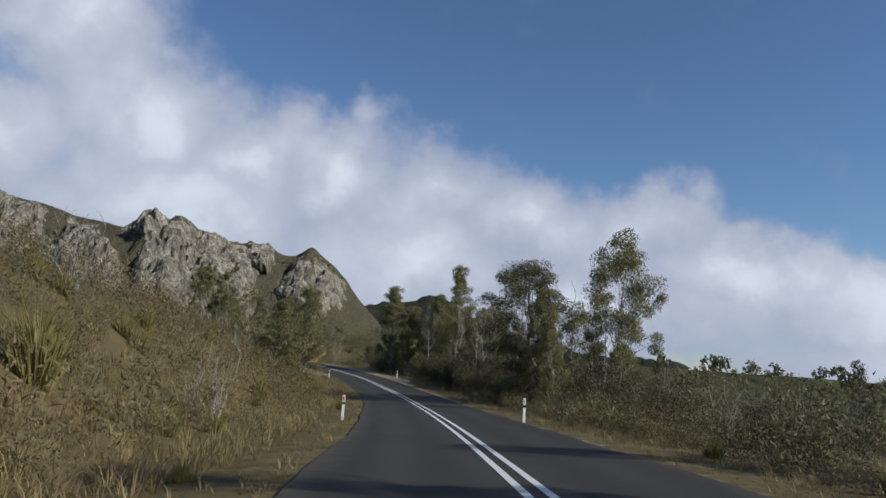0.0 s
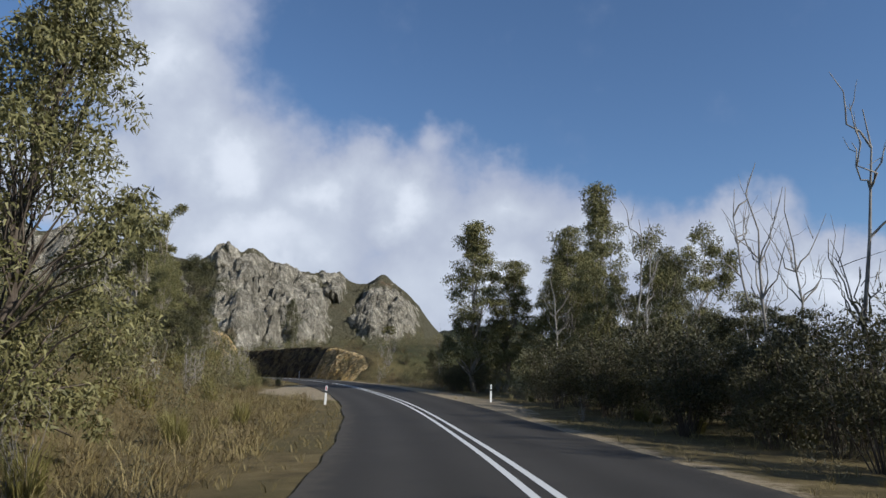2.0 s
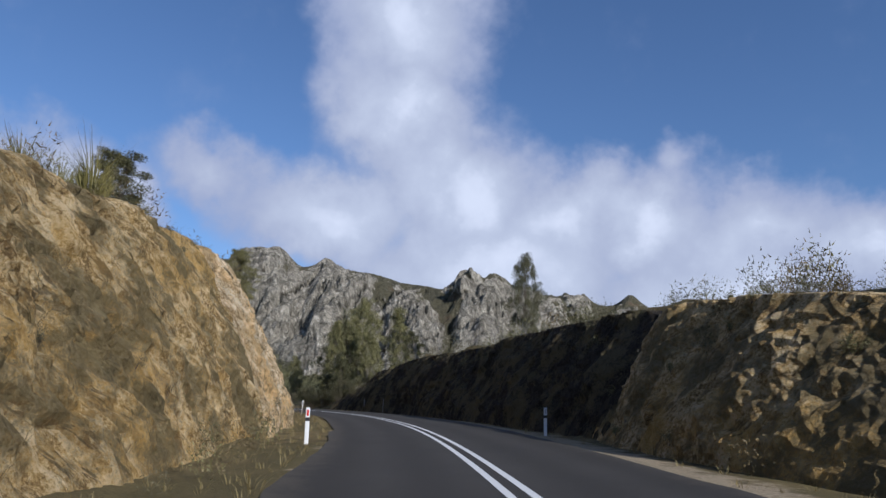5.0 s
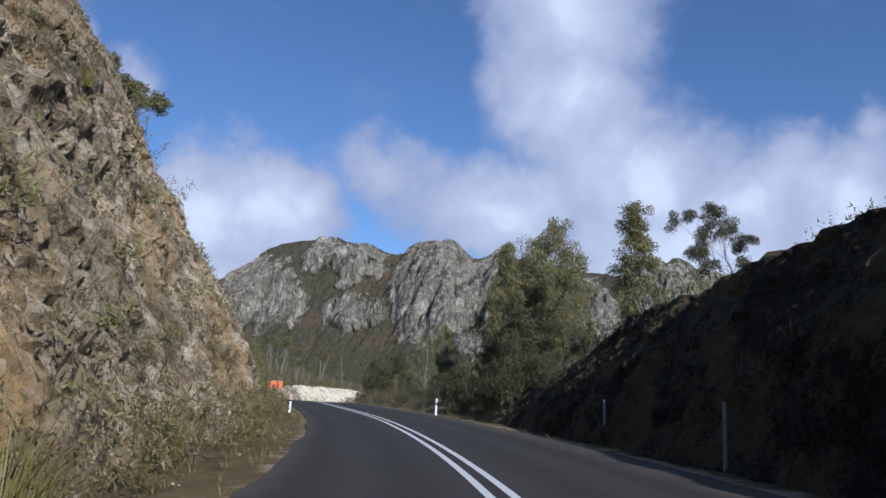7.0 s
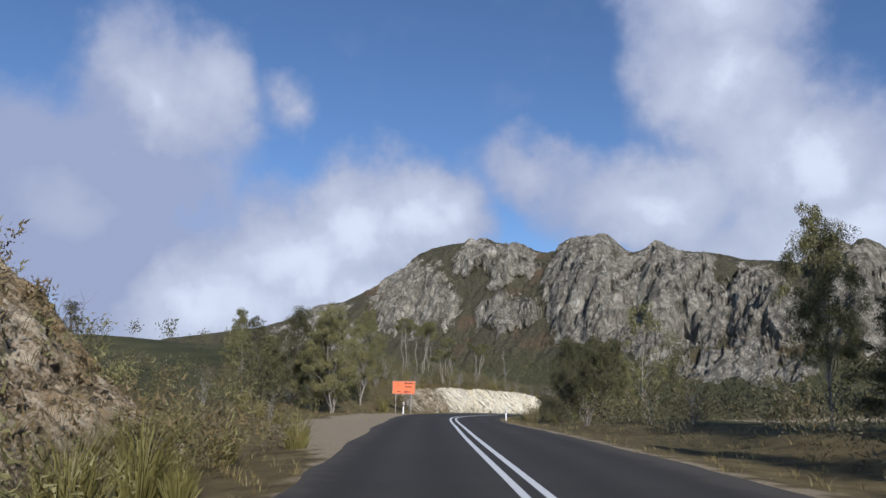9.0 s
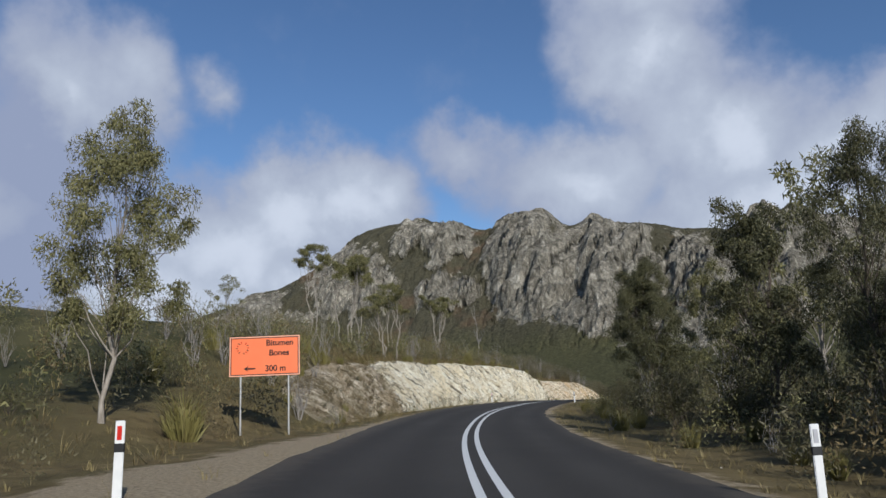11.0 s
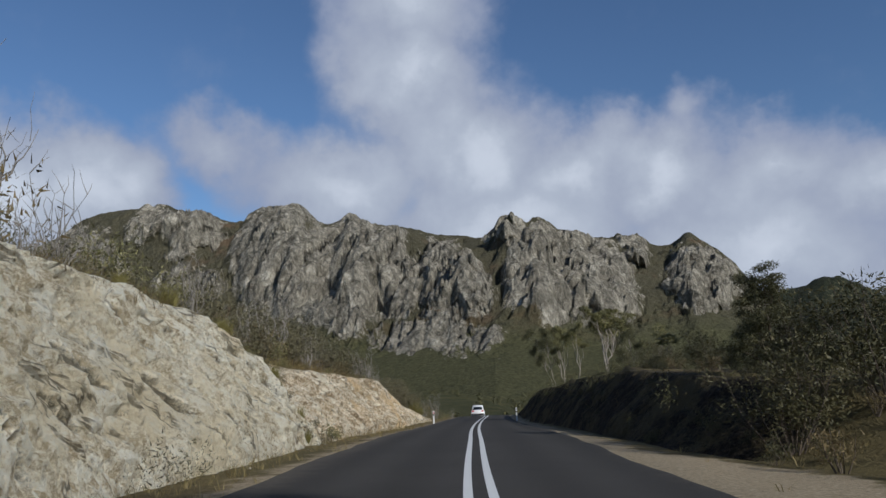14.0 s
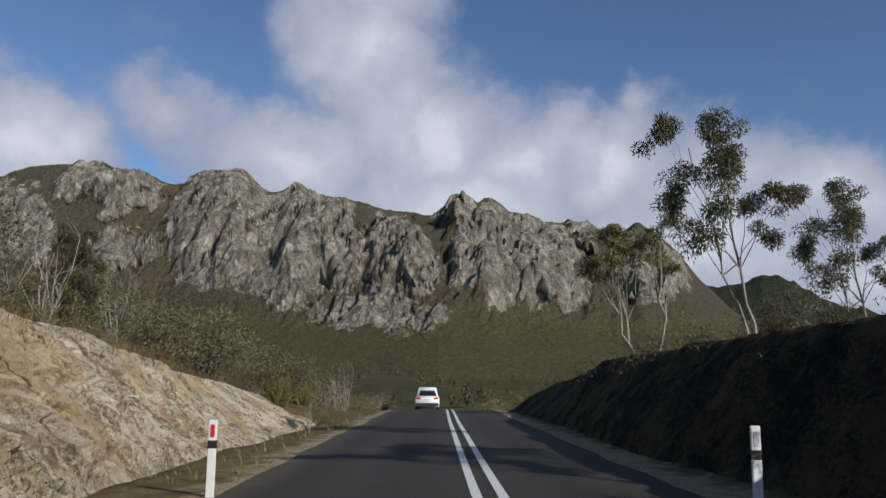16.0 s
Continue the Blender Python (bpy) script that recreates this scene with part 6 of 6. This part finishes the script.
tall = []
for k in range(5000):
    r = rng.random()
    s_ = -10 + 140 * rng.random() if r < 0.55 else (330 + 128 * rng.random() if r < 0.8 else 195 + 140 * rng.random())
    d_ = -(5.2 + 12 * rng.random() ** 1.3) if rng.random() < 0.85 or s_ > 330 else (6.5 + 8 * rng.random())
    if d_ > 0 and s_ > 130:
        continue
    top_ = sum(float(x) for x in left_cut(s_)[:2])
    if s_ > 332:
        d_ = -(top_ + 0.2 + 5 * rng.random() ** 1.6)
    if free(s_, d_) or s_ > 332:
        tall.append((s_, d_, 0.7 + 0.8 * rng.random() ** 2))
for k in range(2200):
    s_ = -6 + 112 * rng.random()
    tall.append((s_, -(4.9 + 8 * rng.random() ** 1.3), 0.8 + 0.8 * rng.random()))
for k in range(450):
    s_, d_ = 114 + 48 * rng.random(), 6.5 + 16 * rng.random()
    if free(s_, d_):
        tall.append((s_, d_, 0.6 + 0.6 * rng.random()))
for k in range(500):
    s_ = 330 + 100 * rng.random()
    tall.append((s_, -(4.3 + 1.5 * rng.random()), 0.35 + 0.35 * rng.random()))
for k in range(1100):
    s_ = 346 + 108 * rng.random()
    tall.append((s_, -(sum(float(x) for x in left_cut(s_)[:2]) + 0.1 + 1.6 * rng.random()), 0.8 + 0.7 * rng.random()))
for k in range(800):
    s_ = 328 + 74 * rng.random()
    tall.append((s_, -(sum(float(x) for x in left_cut(s_)[:2]) + 0.2 + 9 * rng.random()), 0.8 + 0.7 * rng.random()))
for k in range(500):
    s_ = 8 + 50 * rng.random()
    tall.append((s_, 3.9 + 2.6 * rng.random(), 0.35 + 0.4 * rng.random()))
GS, GD = np.array([x[0] for x in tall]), np.array([x[1] for x in tall])
GP = land(GS, GD)


reed_forms = [blade_set(np.random.default_rng(330 + j), 8, 0.40, 0.50, 0.006) for j in range(8)]


def tall_tuft(i):
    v, f = reed_forms[i % 8]
    return v * np.array([1.1, 1.1, 0.75 + 0.5 * (i * 0.618 % 1)]) * tall[i][2] + GP[i], f


stuff("tall_grass", M["straw"], "tall golden dry grass and rushes on the banks", "grass", range(0, len(tall), 2), tall_tuft)
stuff("tall_grass", M["leaf_brown"], "tall brown dry grass and rushes on the banks", "grass", range(1, len(tall), 2), tall_tuft)

CP = np.concatenate([FACES[f_][np.random.default_rng(f_).integers(4, FACES[f_].shape[0] - 4, n_), (FACES[f_].shape[1] * lo_ + FACES[f_].shape[1] * (hi_ - lo_) * np.random.default_rng(f_ + 1).random(n_)).astype(int)]
                     for f_, n_, lo_, hi_ in ((200, 1700, 0.03, 0.93), (163, 600, 0.03, 0.93), (129, 300, 0.1, 0.9), (345, 330, 0.6, 0.86), (331, 420, 0.05, 0.86), (402, 330, 0.55, 0.86), (162, 120, 0.1, 0.9), (390, 50, 0.2, 0.9))])
stuff("rock_grass", M["leaf_brown"], "small brown dry tufts growing in the rock", "grass", range(len(CP)), lambda i: (tuft_forms[i % 6][0] * (0.7 + 0.5 * (i * 0.618 % 1)) + CP[i], tuft_forms[i % 6][1]))

ledge = [leaves(np.random.default_rng(700 + j), np.random.default_rng(720 + j).normal(size=(5, 3)) * np.array([0.22, 0.22, 0.12]) + np.array([0, 0, 0.16]), np.full((5, 3), 0.2), 20, 0.03, 0.085, droop=-0.4, shell=0.2) for j in range(5)]
LP = FACES[200][np.random.default_rng(31).integers(20, FACES[200].shape[0] - 8, 300), (FACES[200].shape[1] * np.random.default_rng(32).random(300) ** 1.3 * 0.92).astype(int)]
for mat, pick_, words in (("leaf_brown", 0, "brown"), ("leaf_olive", 1, "olive")):
    stuff("ledge_scrub", M[mat], "low %s scrub growing on the ledges of the cliff" % words, "scrub", range(pick_, len(LP), 2), lambda i: (ledge[i % 5][0] * (0.7 + 1.1 * (i * 0.618 % 1)) + LP[i], ledge[i % 5][1]))

# woodland far off, small crowns only
spots = []
for k in range(1500):
    a = radians(-105 + 190 * rng.random())
    r = 110 + 1100 * rng.random() ** 1.6
    x, y = -150 - math.sin(a) * r, 240 + math.cos(a) * r
    spots.append((x, y, 2.5 + 4.0 * rng.random() + r * 0.002))
SX, SY = np.array([q[0] for q in spots]), np.array([q[1] for q in spots])
line_pts = centre(np.arange(-70, 600, 6.0))[0]
gap = np.array([np.min(np.hypot(line_pts[:, 0] - x, line_pts[:, 1] - y)) for x, y in zip(SX, SY)])
SZ = far_height(SX, SY)
keep = [i for i in range(len(spots)) if gap[i] > 66]
crowns = [leaves(np.random.default_rng(400 + j), np.random.default_rng(500 + j).normal(size=(7, 3)) * np.array([0.22, 0.22, 0.2]) + np.array([0, 0, 0.62]), np.full((7, 3), 0.22), 10, 0.15, 0.2, droop=0.2, shell=0.3) for j in range(6)]


def far_tree(i):
    v, f = crowns[i % 6]
    return v * spots[i][2] * np.array([0.8, 0.8, 1]) + np.array([SX[i], SY[i], SZ[i] - 0.2]), f


stuff("woodland", M["leaf_dark"], "dark green far woodland in front of the mountain", "woodland", keep, far_tree)


# ---- loose stones ----
def make_stone(seed, mat, label):
    bm = bmesh.new()
    bmesh.ops.create_icosphere(bm, subdivisions=2, radius=0.5)
    r_ = random.Random(seed)
    o = Vector((r_.random() * 9, r_.random() * 9, r_.random() * 9))
    for v in bm.verts:
        v.co *= 1 + 0.45 * noise.noise(v.co * 2.2 + o) + 0.15 * noise.noise(v.co * 6 + o)
        v.co = Vector((v.co.x * 1.25, v.co.y, v.co.z * 0.7))
    me = bpy.data.meshes.new("stone")
    bm.to_mesh(me)
    bm.free()
    me.materials.append(mat)
    return tagged(new("stone", me), label, "stone", "loose stones on the verge")


def stone_(add, put, math_, vec_, noise_, ramp_, mix_, step_):
    p = where(add)
    n = noise_(p, 7, 6, 0.7)
    return ramp_(n, [(0.3, (0.22, 0.19, 0.145)), (0.5, (0.42, 0.38, 0.30)), (0.7, (0.60, 0.56, 0.47))]), 0.9, n, {"strength": 0.6, "reach": 0.05, "spec": 0.15}


M["stone"] = material("loose_stone", stone_)
stones = [make_stone(1, M["stone"], "pale angular loose stone lying on the verge"), make_stone(2, M["stone"], "small cream loose stone lying on the verge")]
fresh = [True, True]
for k in range(110):
    if k < 60:
        s_ = 195 + 75 * rng.random() if k < 35 else 335 + 110 * rng.random()
        d_ = -(float(left_cut(s_)[0]) - 1.1 + 1.2 * rng.random())
    elif k < 85:
        s_, d_ = 76 + 52 * rng.random(), -(4.4 + 4.5 * rng.random())
    else:
        s_, d_ = 20 + 430 * rng.random(), 3.8 + 1.4 * rng.random()
    q = land(s_, d_)[0]
    size = 0.12 + 0.38 * rng.random() ** 3
    m = Matrix.Translation((q[0], q[1], q[2] + 0.1 * size)) @ Matrix.Rotation(rng.random() * 6.28, 4, "Z") @ Matrix.Diagonal((size, size, size, 1))
    w = k % 2
    if fresh[w]:
        stones[w].matrix_basis, fresh[w] = m, False
    else:
        copy_thing(stones[w], m)


# ---- guide posts ----
def box(bm, x0, x1, y0, y1, z0, z1):
    v = [bm.verts.new(c) for c in ((x0, y0, z0), (x1, y0, z0), (x1, y1, z0), (x0, y1, z0), (x0, y0, z1), (x1, y0, z1), (x1, y1, z1), (x0, y1, z1))]
    for f in ((3, 2, 1, 0), (4, 5, 6, 7), (0, 1, 5, 4), (1, 2, 6, 5), (2, 3, 7, 6), (3, 0, 4, 7)):
        bm.faces.new([v[i] for i in f])


def boxes(name, mat, *dims, bevel=0.0):
    bm = bmesh.new()
    for d in dims:
        box(bm, *d)
    if bevel:
        bmesh.ops.bevel(bm, geom=bm.edges[:], offset=bevel, segments=2, affect="EDGES")
    me = bpy.data.meshes.new(name)
    bm.to_mesh(me)
    bm.free()
    me.materials.append(mat)
    return me


M["post"] = material("white_post", plain_((0.72, 0.72, 0.70), 0.5, var=0.1))
M["black"] = material("black_band", plain_((0.02, 0.02, 0.02), 0.6))
M["red"] = material("red_reflector", plain_((0.55, 0.03, 0.02), 0.25, spec=0.6))
M["grey"] = material("grey_reflector", plain_((0.45, 0.45, 0.47), 0.25, spec=0.6))
M["timber"] = material("grey_timber", bark_((0.16, 0.14, 0.12), (0.36, 0.33, 0.29)))


def make_post(red):
    root = new("guide_post")
    part("post", boxes("post", M["post"], (-0.055, 0.055, -0.016, 0.016, -0.3, 0.96), bevel=0.008), root)
    part("band", boxes("band", M["black"], (-0.057, 0.057, -0.0185, 0.0185, 0.60, 0.70)), root)
    part("reflector", boxes("reflector", M["red" if red else "grey"], (-0.028, 0.028, -0.024, -0.0165, 0.74, 0.90), bevel=0.003), root, "red reflector" if red else "pale grey reflector")
    return tagged(root, "white roadside guide post with a %s reflector" % ("red" if red else "pale"), "guide post", "guide posts along the road")


def stake(src, s, d, first, lean=0.0):
    q = land(s, d)[0]
    t = centre(s)[2][0]
    m = Matrix.Translation(q) @ Matrix.Rotation(math.atan2(t[1], t[0]) - math.pi / 2, 4, "Z") @ Matrix.Rotation(lean, 4, "Y")
    if first:
        src.matrix_basis = m
        return src
    return copy_thing(src, m)


left_post, right_post = make_post(True), make_post(False)
for k, (s_, d_, lean) in enumerate(((30, -3.97, 0.03), (96, -4.06, 0.04), (161, -3.8, 0.0), (236.7, -3.95, 0.05), (308, -4.4, 0.02), (368.8, -4.2, 0.01), (433.2, -3.55, 0.0))):
    stake(left_post, s_, d_, k == 0, lean)
for k, (s_, d_, lean) in enumerate(((30, 3.2, 0.02), (99, 5.3, 0.02), (166, 4.0, 0.0), (236.7, 4.2, 0.02), (308, 3.8, 0.0), (367.7, 3.5, -0.02), (431.6, 2.78, 0.0))):
    stake(right_post, s_, d_, k == 0, lean)
timber = tagged(new("timber_post", boxes("timber_post", M["timber"], (-0.035, 0.035, -0.02, 0.02, -0.3, 1.05), bevel=0.006)), "thin weathered timber marker post", "marker post", "timber marker posts")
for k, (s_, d_, lean) in enumerate(((208, 4.9, 0.03), (214.5, 4.9, 0.0), (196.7, -3.8, 0.12))):
    stake(timber, s_, d_, k == 0, lean)

# ---- road sign ----
M["sign"] = material("orange_sign", plain_((0.86, 0.20, 0.075), 0.45, var=0.06, scale=2.0))
M["ink"] = material("black_ink", plain_((0.02, 0.015, 0.012), 0.5))
M["pale_edge"] = material("sign_border", plain_((0.85, 0.42, 0.28), 0.45))
M["steel"] = material("galvanised_steel", plain_((0.55, 0.54, 0.51), 0.5, 0.6))
sign = tagged(new("road_sign"), "orange roadside direction sign on two steel posts", "road sign")
SW, SH, SB = 2.32, 1.30, 1.95
part("panel", boxes("panel", M["sign"], (-SW / 2, SW / 2, -0.012, 0.012, SB, SB + SH), bevel=0.008), sign)
for name, mat, g, w in (("border", "pale_edge", 0.0, 0.035), ("inner_border", "ink", 0.035, 0.028)):
    x, z0, z1 = SW / 2 - g, SB + g, SB + SH - g
    part(name, boxes(name, M[mat], (-x, x, -0.0165, -0.0125, z1 - w, z1), (-x, x, -0.0165, -0.0125, z0, z0 + w), (-x, -x + w, -0.0165, -0.0125, z0 + w, z1 - w), (x - w, x, -0.0165, -0.0125, z0 + w, z1 - w)), sign)
for x in (-0.80, 0.78):
    part("leg", mesh_of("leg", *tube([(x, 0.045, -0.5), (x, 0.045, 1.5), (x, 0.045, SB + SH - 0.1)], [0.032] * 3, 10), M["steel"], True), sign)


def letters(text, size, x, z):
    c = bpy.data.curves.new("lettering", "FONT")
    c.body, c.size, c.extrude, c.offset = text, size, 0.002, 0.006
    c.align_x = "CENTER"
    c.materials.append(M["ink"])
    ob = part("lettering", c, sign)
    ob.matrix_basis = pose(x, -0.0185, z, 90, 0, 0)


letters("Bitumen", 0.27, 0.50, SB + 0.99)
letters("Bones", 0.27, 0.48, SB + 0.66)
letters("300 m", 0.27, 0.36, SB + 0.15)
bm = bmesh.new()
f = bm.faces.new([bm.verts.new((x, -0.0185, z + SB + 0.245)) for x, z in ((-0.68, 0), (-0.53, -0.10), (-0.57, -0.03), (-0.30, -0.022), (-0.30, 0.022), (-0.57, 0.03), (-0.53, 0.10))])
bmesh.ops.recalc_face_normals(bm, faces=bm.faces)
arrow = bpy.data.meshes.new("arrow")
bm.to_mesh(arrow)
bm.free()
arrow.materials.append(M["ink"])
part("arrow", arrow, sign)
for k in range(14):
    a = k / 14 * 6.283 + 0.2
    if k in (0, 7):
        continue
    bar = part("emblem_bar", boxes("emblem_bar", M["red" if k % 2 else "ink"], (-0.014, 0.014, -0.0185, -0.0145, 0.15, 0.215)), sign)
    bar.matrix_basis = pose(-0.73, 0, SB + 0.93, 0, math.degrees(a), 0)
q = land(323.6, -6.75)[0]
t = centre(323.6)[2][0]
sign.matrix_basis = Matrix.Translation(q) @ Matrix.Rotation(math.atan2(t[1], t[0]) - math.pi / 2 + 0.06, 4, "Z")

# ---- vehicles ----
M["white_car"] = material("white_car_paint", plain_((0.70, 0.70, 0.69), 0.3, var=0.04, spec=0.5))
M["glass"] = material("tinted_glass", plain_((0.012, 0.014, 0.016), 0.06, spec=0.7))
M["tyre"] = material("tyre_rubber", plain_((0.02, 0.02, 0.02), 0.85))
M["rim"] = material("wheel_alloy", plain_((0.45, 0.45, 0.46), 0.35, 0.8))
M["tail"] = material("tail_light", plain_((0.50, 0.02, 0.015), 0.2, spec=0.6))
M["trim"] = material("dark_trim", plain_((0.03, 0.03, 0.032), 0.6))


def hull(name, mat, sections, bevel=0.03):
    """A closed shell through rectangular sections: y, half width low, half width high, z low, z high."""
    bm = bmesh.new()
    rings = []
    for y, wl, wh, z0, z1 in sections:
        rings.append([bm.verts.new(c) for c in ((-wl, y, z0), (wl, y, z0), (wh, y, z1), (-wh, y, z1))])
    for a, b in zip(rings, rings[1:]):
        for i in range(4):
            j = (i + 1) % 4
            bm.faces.new((a[i], a[j], b[j], b[i]))
    bm.faces.new(rings[0][::-1])
    bm.faces.new(rings[-1])
    bmesh.ops.recalc_face_normals(bm, faces=bm.faces)
    bmesh.ops.bevel(bm, geom=bm.edges[:], offset=bevel, segments=2, affect="EDGES")
    me = bpy.data.meshes.new(name)
    bm.to_mesh(me)
    bm.free()
    me.materials.append(mat)
    for pl in me.polygons:
        pl.use_smooth = True
    return me


def wheel(parent, x, y, r):
    ring = [(x + o, y, r) for o in (-0.11, -0.10, 0.10, 0.11)]
    w = part("wheel", mesh_of("tyre", *tube(ring, [r * 0.80, r, r, r * 0.80], 22), M["tyre"], True), parent)
    part("rim", mesh_of("rim", *tube([(x + o, y, r) for o in (-0.112, -0.1, 0.1, 0.112)], [0.02, r * 0.72, r * 0.72, 0.02], 16), M["rim"], True), w)


def make_car(tall, label, name):
    car = tagged(new(name), label, "car")
    zt = 1.70 if tall else 1.42
    part("body", hull("body", M["white_car"], [(-2.3, 0.82, 0.84, 0.36, 0.92), (-2.2, 0.90, 0.90, 0.26, 1.00), (-0.5, 0.92, 0.90, 0.24, 1.02), (0.9, 0.92, 0.88, 0.24, 0.98), (2.0, 0.88, 0.82, 0.26, 0.86), (2.3, 0.76, 0.70, 0.36, 0.74)], 0.05), car)
    part("cabin", hull("cabin", M["white_car"], [(-2.22, 0.83, 0.66, 0.97, 1.10), (-1.85 if tall else -1.2, 0.84, 0.66, 0.97, zt), (0.0, 0.84, 0.68, 0.97, zt), (1.15, 0.82, 0.70, 0.95, 1.05)], 0.05), car)
    part("rear_window", hull("rear_window", M["glass"], [(-2.235, 0.70, 0.60, 1.04, 1.12), (-1.90 if tall else -1.3, 0.68, 0.56, 1.06, zt - 0.1)], 0.01), car)
    for x in (-0.745, 0.745):
        part("side_window", boxes("side_window", M["glass"], (x - 0.075, x + 0.075, -1.7, 0.55, 1.08, zt - 0.16), bevel=0.03), car)
        part("tail_light", boxes("tail_light", M["tail"], (math.copysign(0.66, x) - 0.16, math.copysign(0.66, x) + 0.16, -2.325, -2.2, 0.78, 0.94), bevel=0.02), car)
    part("bumper", boxes("bumper", M["trim"], (-0.84, 0.84, -2.36, -2.16, 0.34, 0.52), bevel=0.04), car)
    part("plate", boxes("plate", M["post"], (-0.19, 0.19, -2.335, -2.3, 0.72, 0.83), bevel=0.004), car)
    if tall:
        for x in (-0.58, 0.58):
            part("roof_rail", mesh_of("roof_rail", *tube([(x, -1.6, zt - 0.02), (x, -1.4, zt + 0.06), (x, 0.0, zt + 0.06), (x, 0.2, zt - 0.02)], [0.02] * 4, 6), M["trim"], True), car)
    for x in (-0.80, 0.80):
        for y in (-1.42, 1.35):
            wheel(car, x, y, 0.36 if tall else 0.31)
    return car


def park(car, s, d):
    p, n, t = centre(s)
    g = (centre(s + 2)[0][0][2] - centre(s - 2)[0][0][2]) / 4
    car.matrix_basis = Matrix.Translation((p[0][0] + n[0][0] * d, p[0][1] + n[0][1] * d, p[0][2] + 0.002)) @ Matrix.Rotation(math.atan2(t[0][1], t[0][0]) - math.pi / 2, 4, "Z") @ Matrix.Rotation(math.atan(g), 4, "X")


park(make_car(True, "white estate car with roof rails on the road ahead", "estate_car"), 482, -1.55)
park(make_car(False, "white saloon car further along the road", "saloon_car"), 548, -1.5)
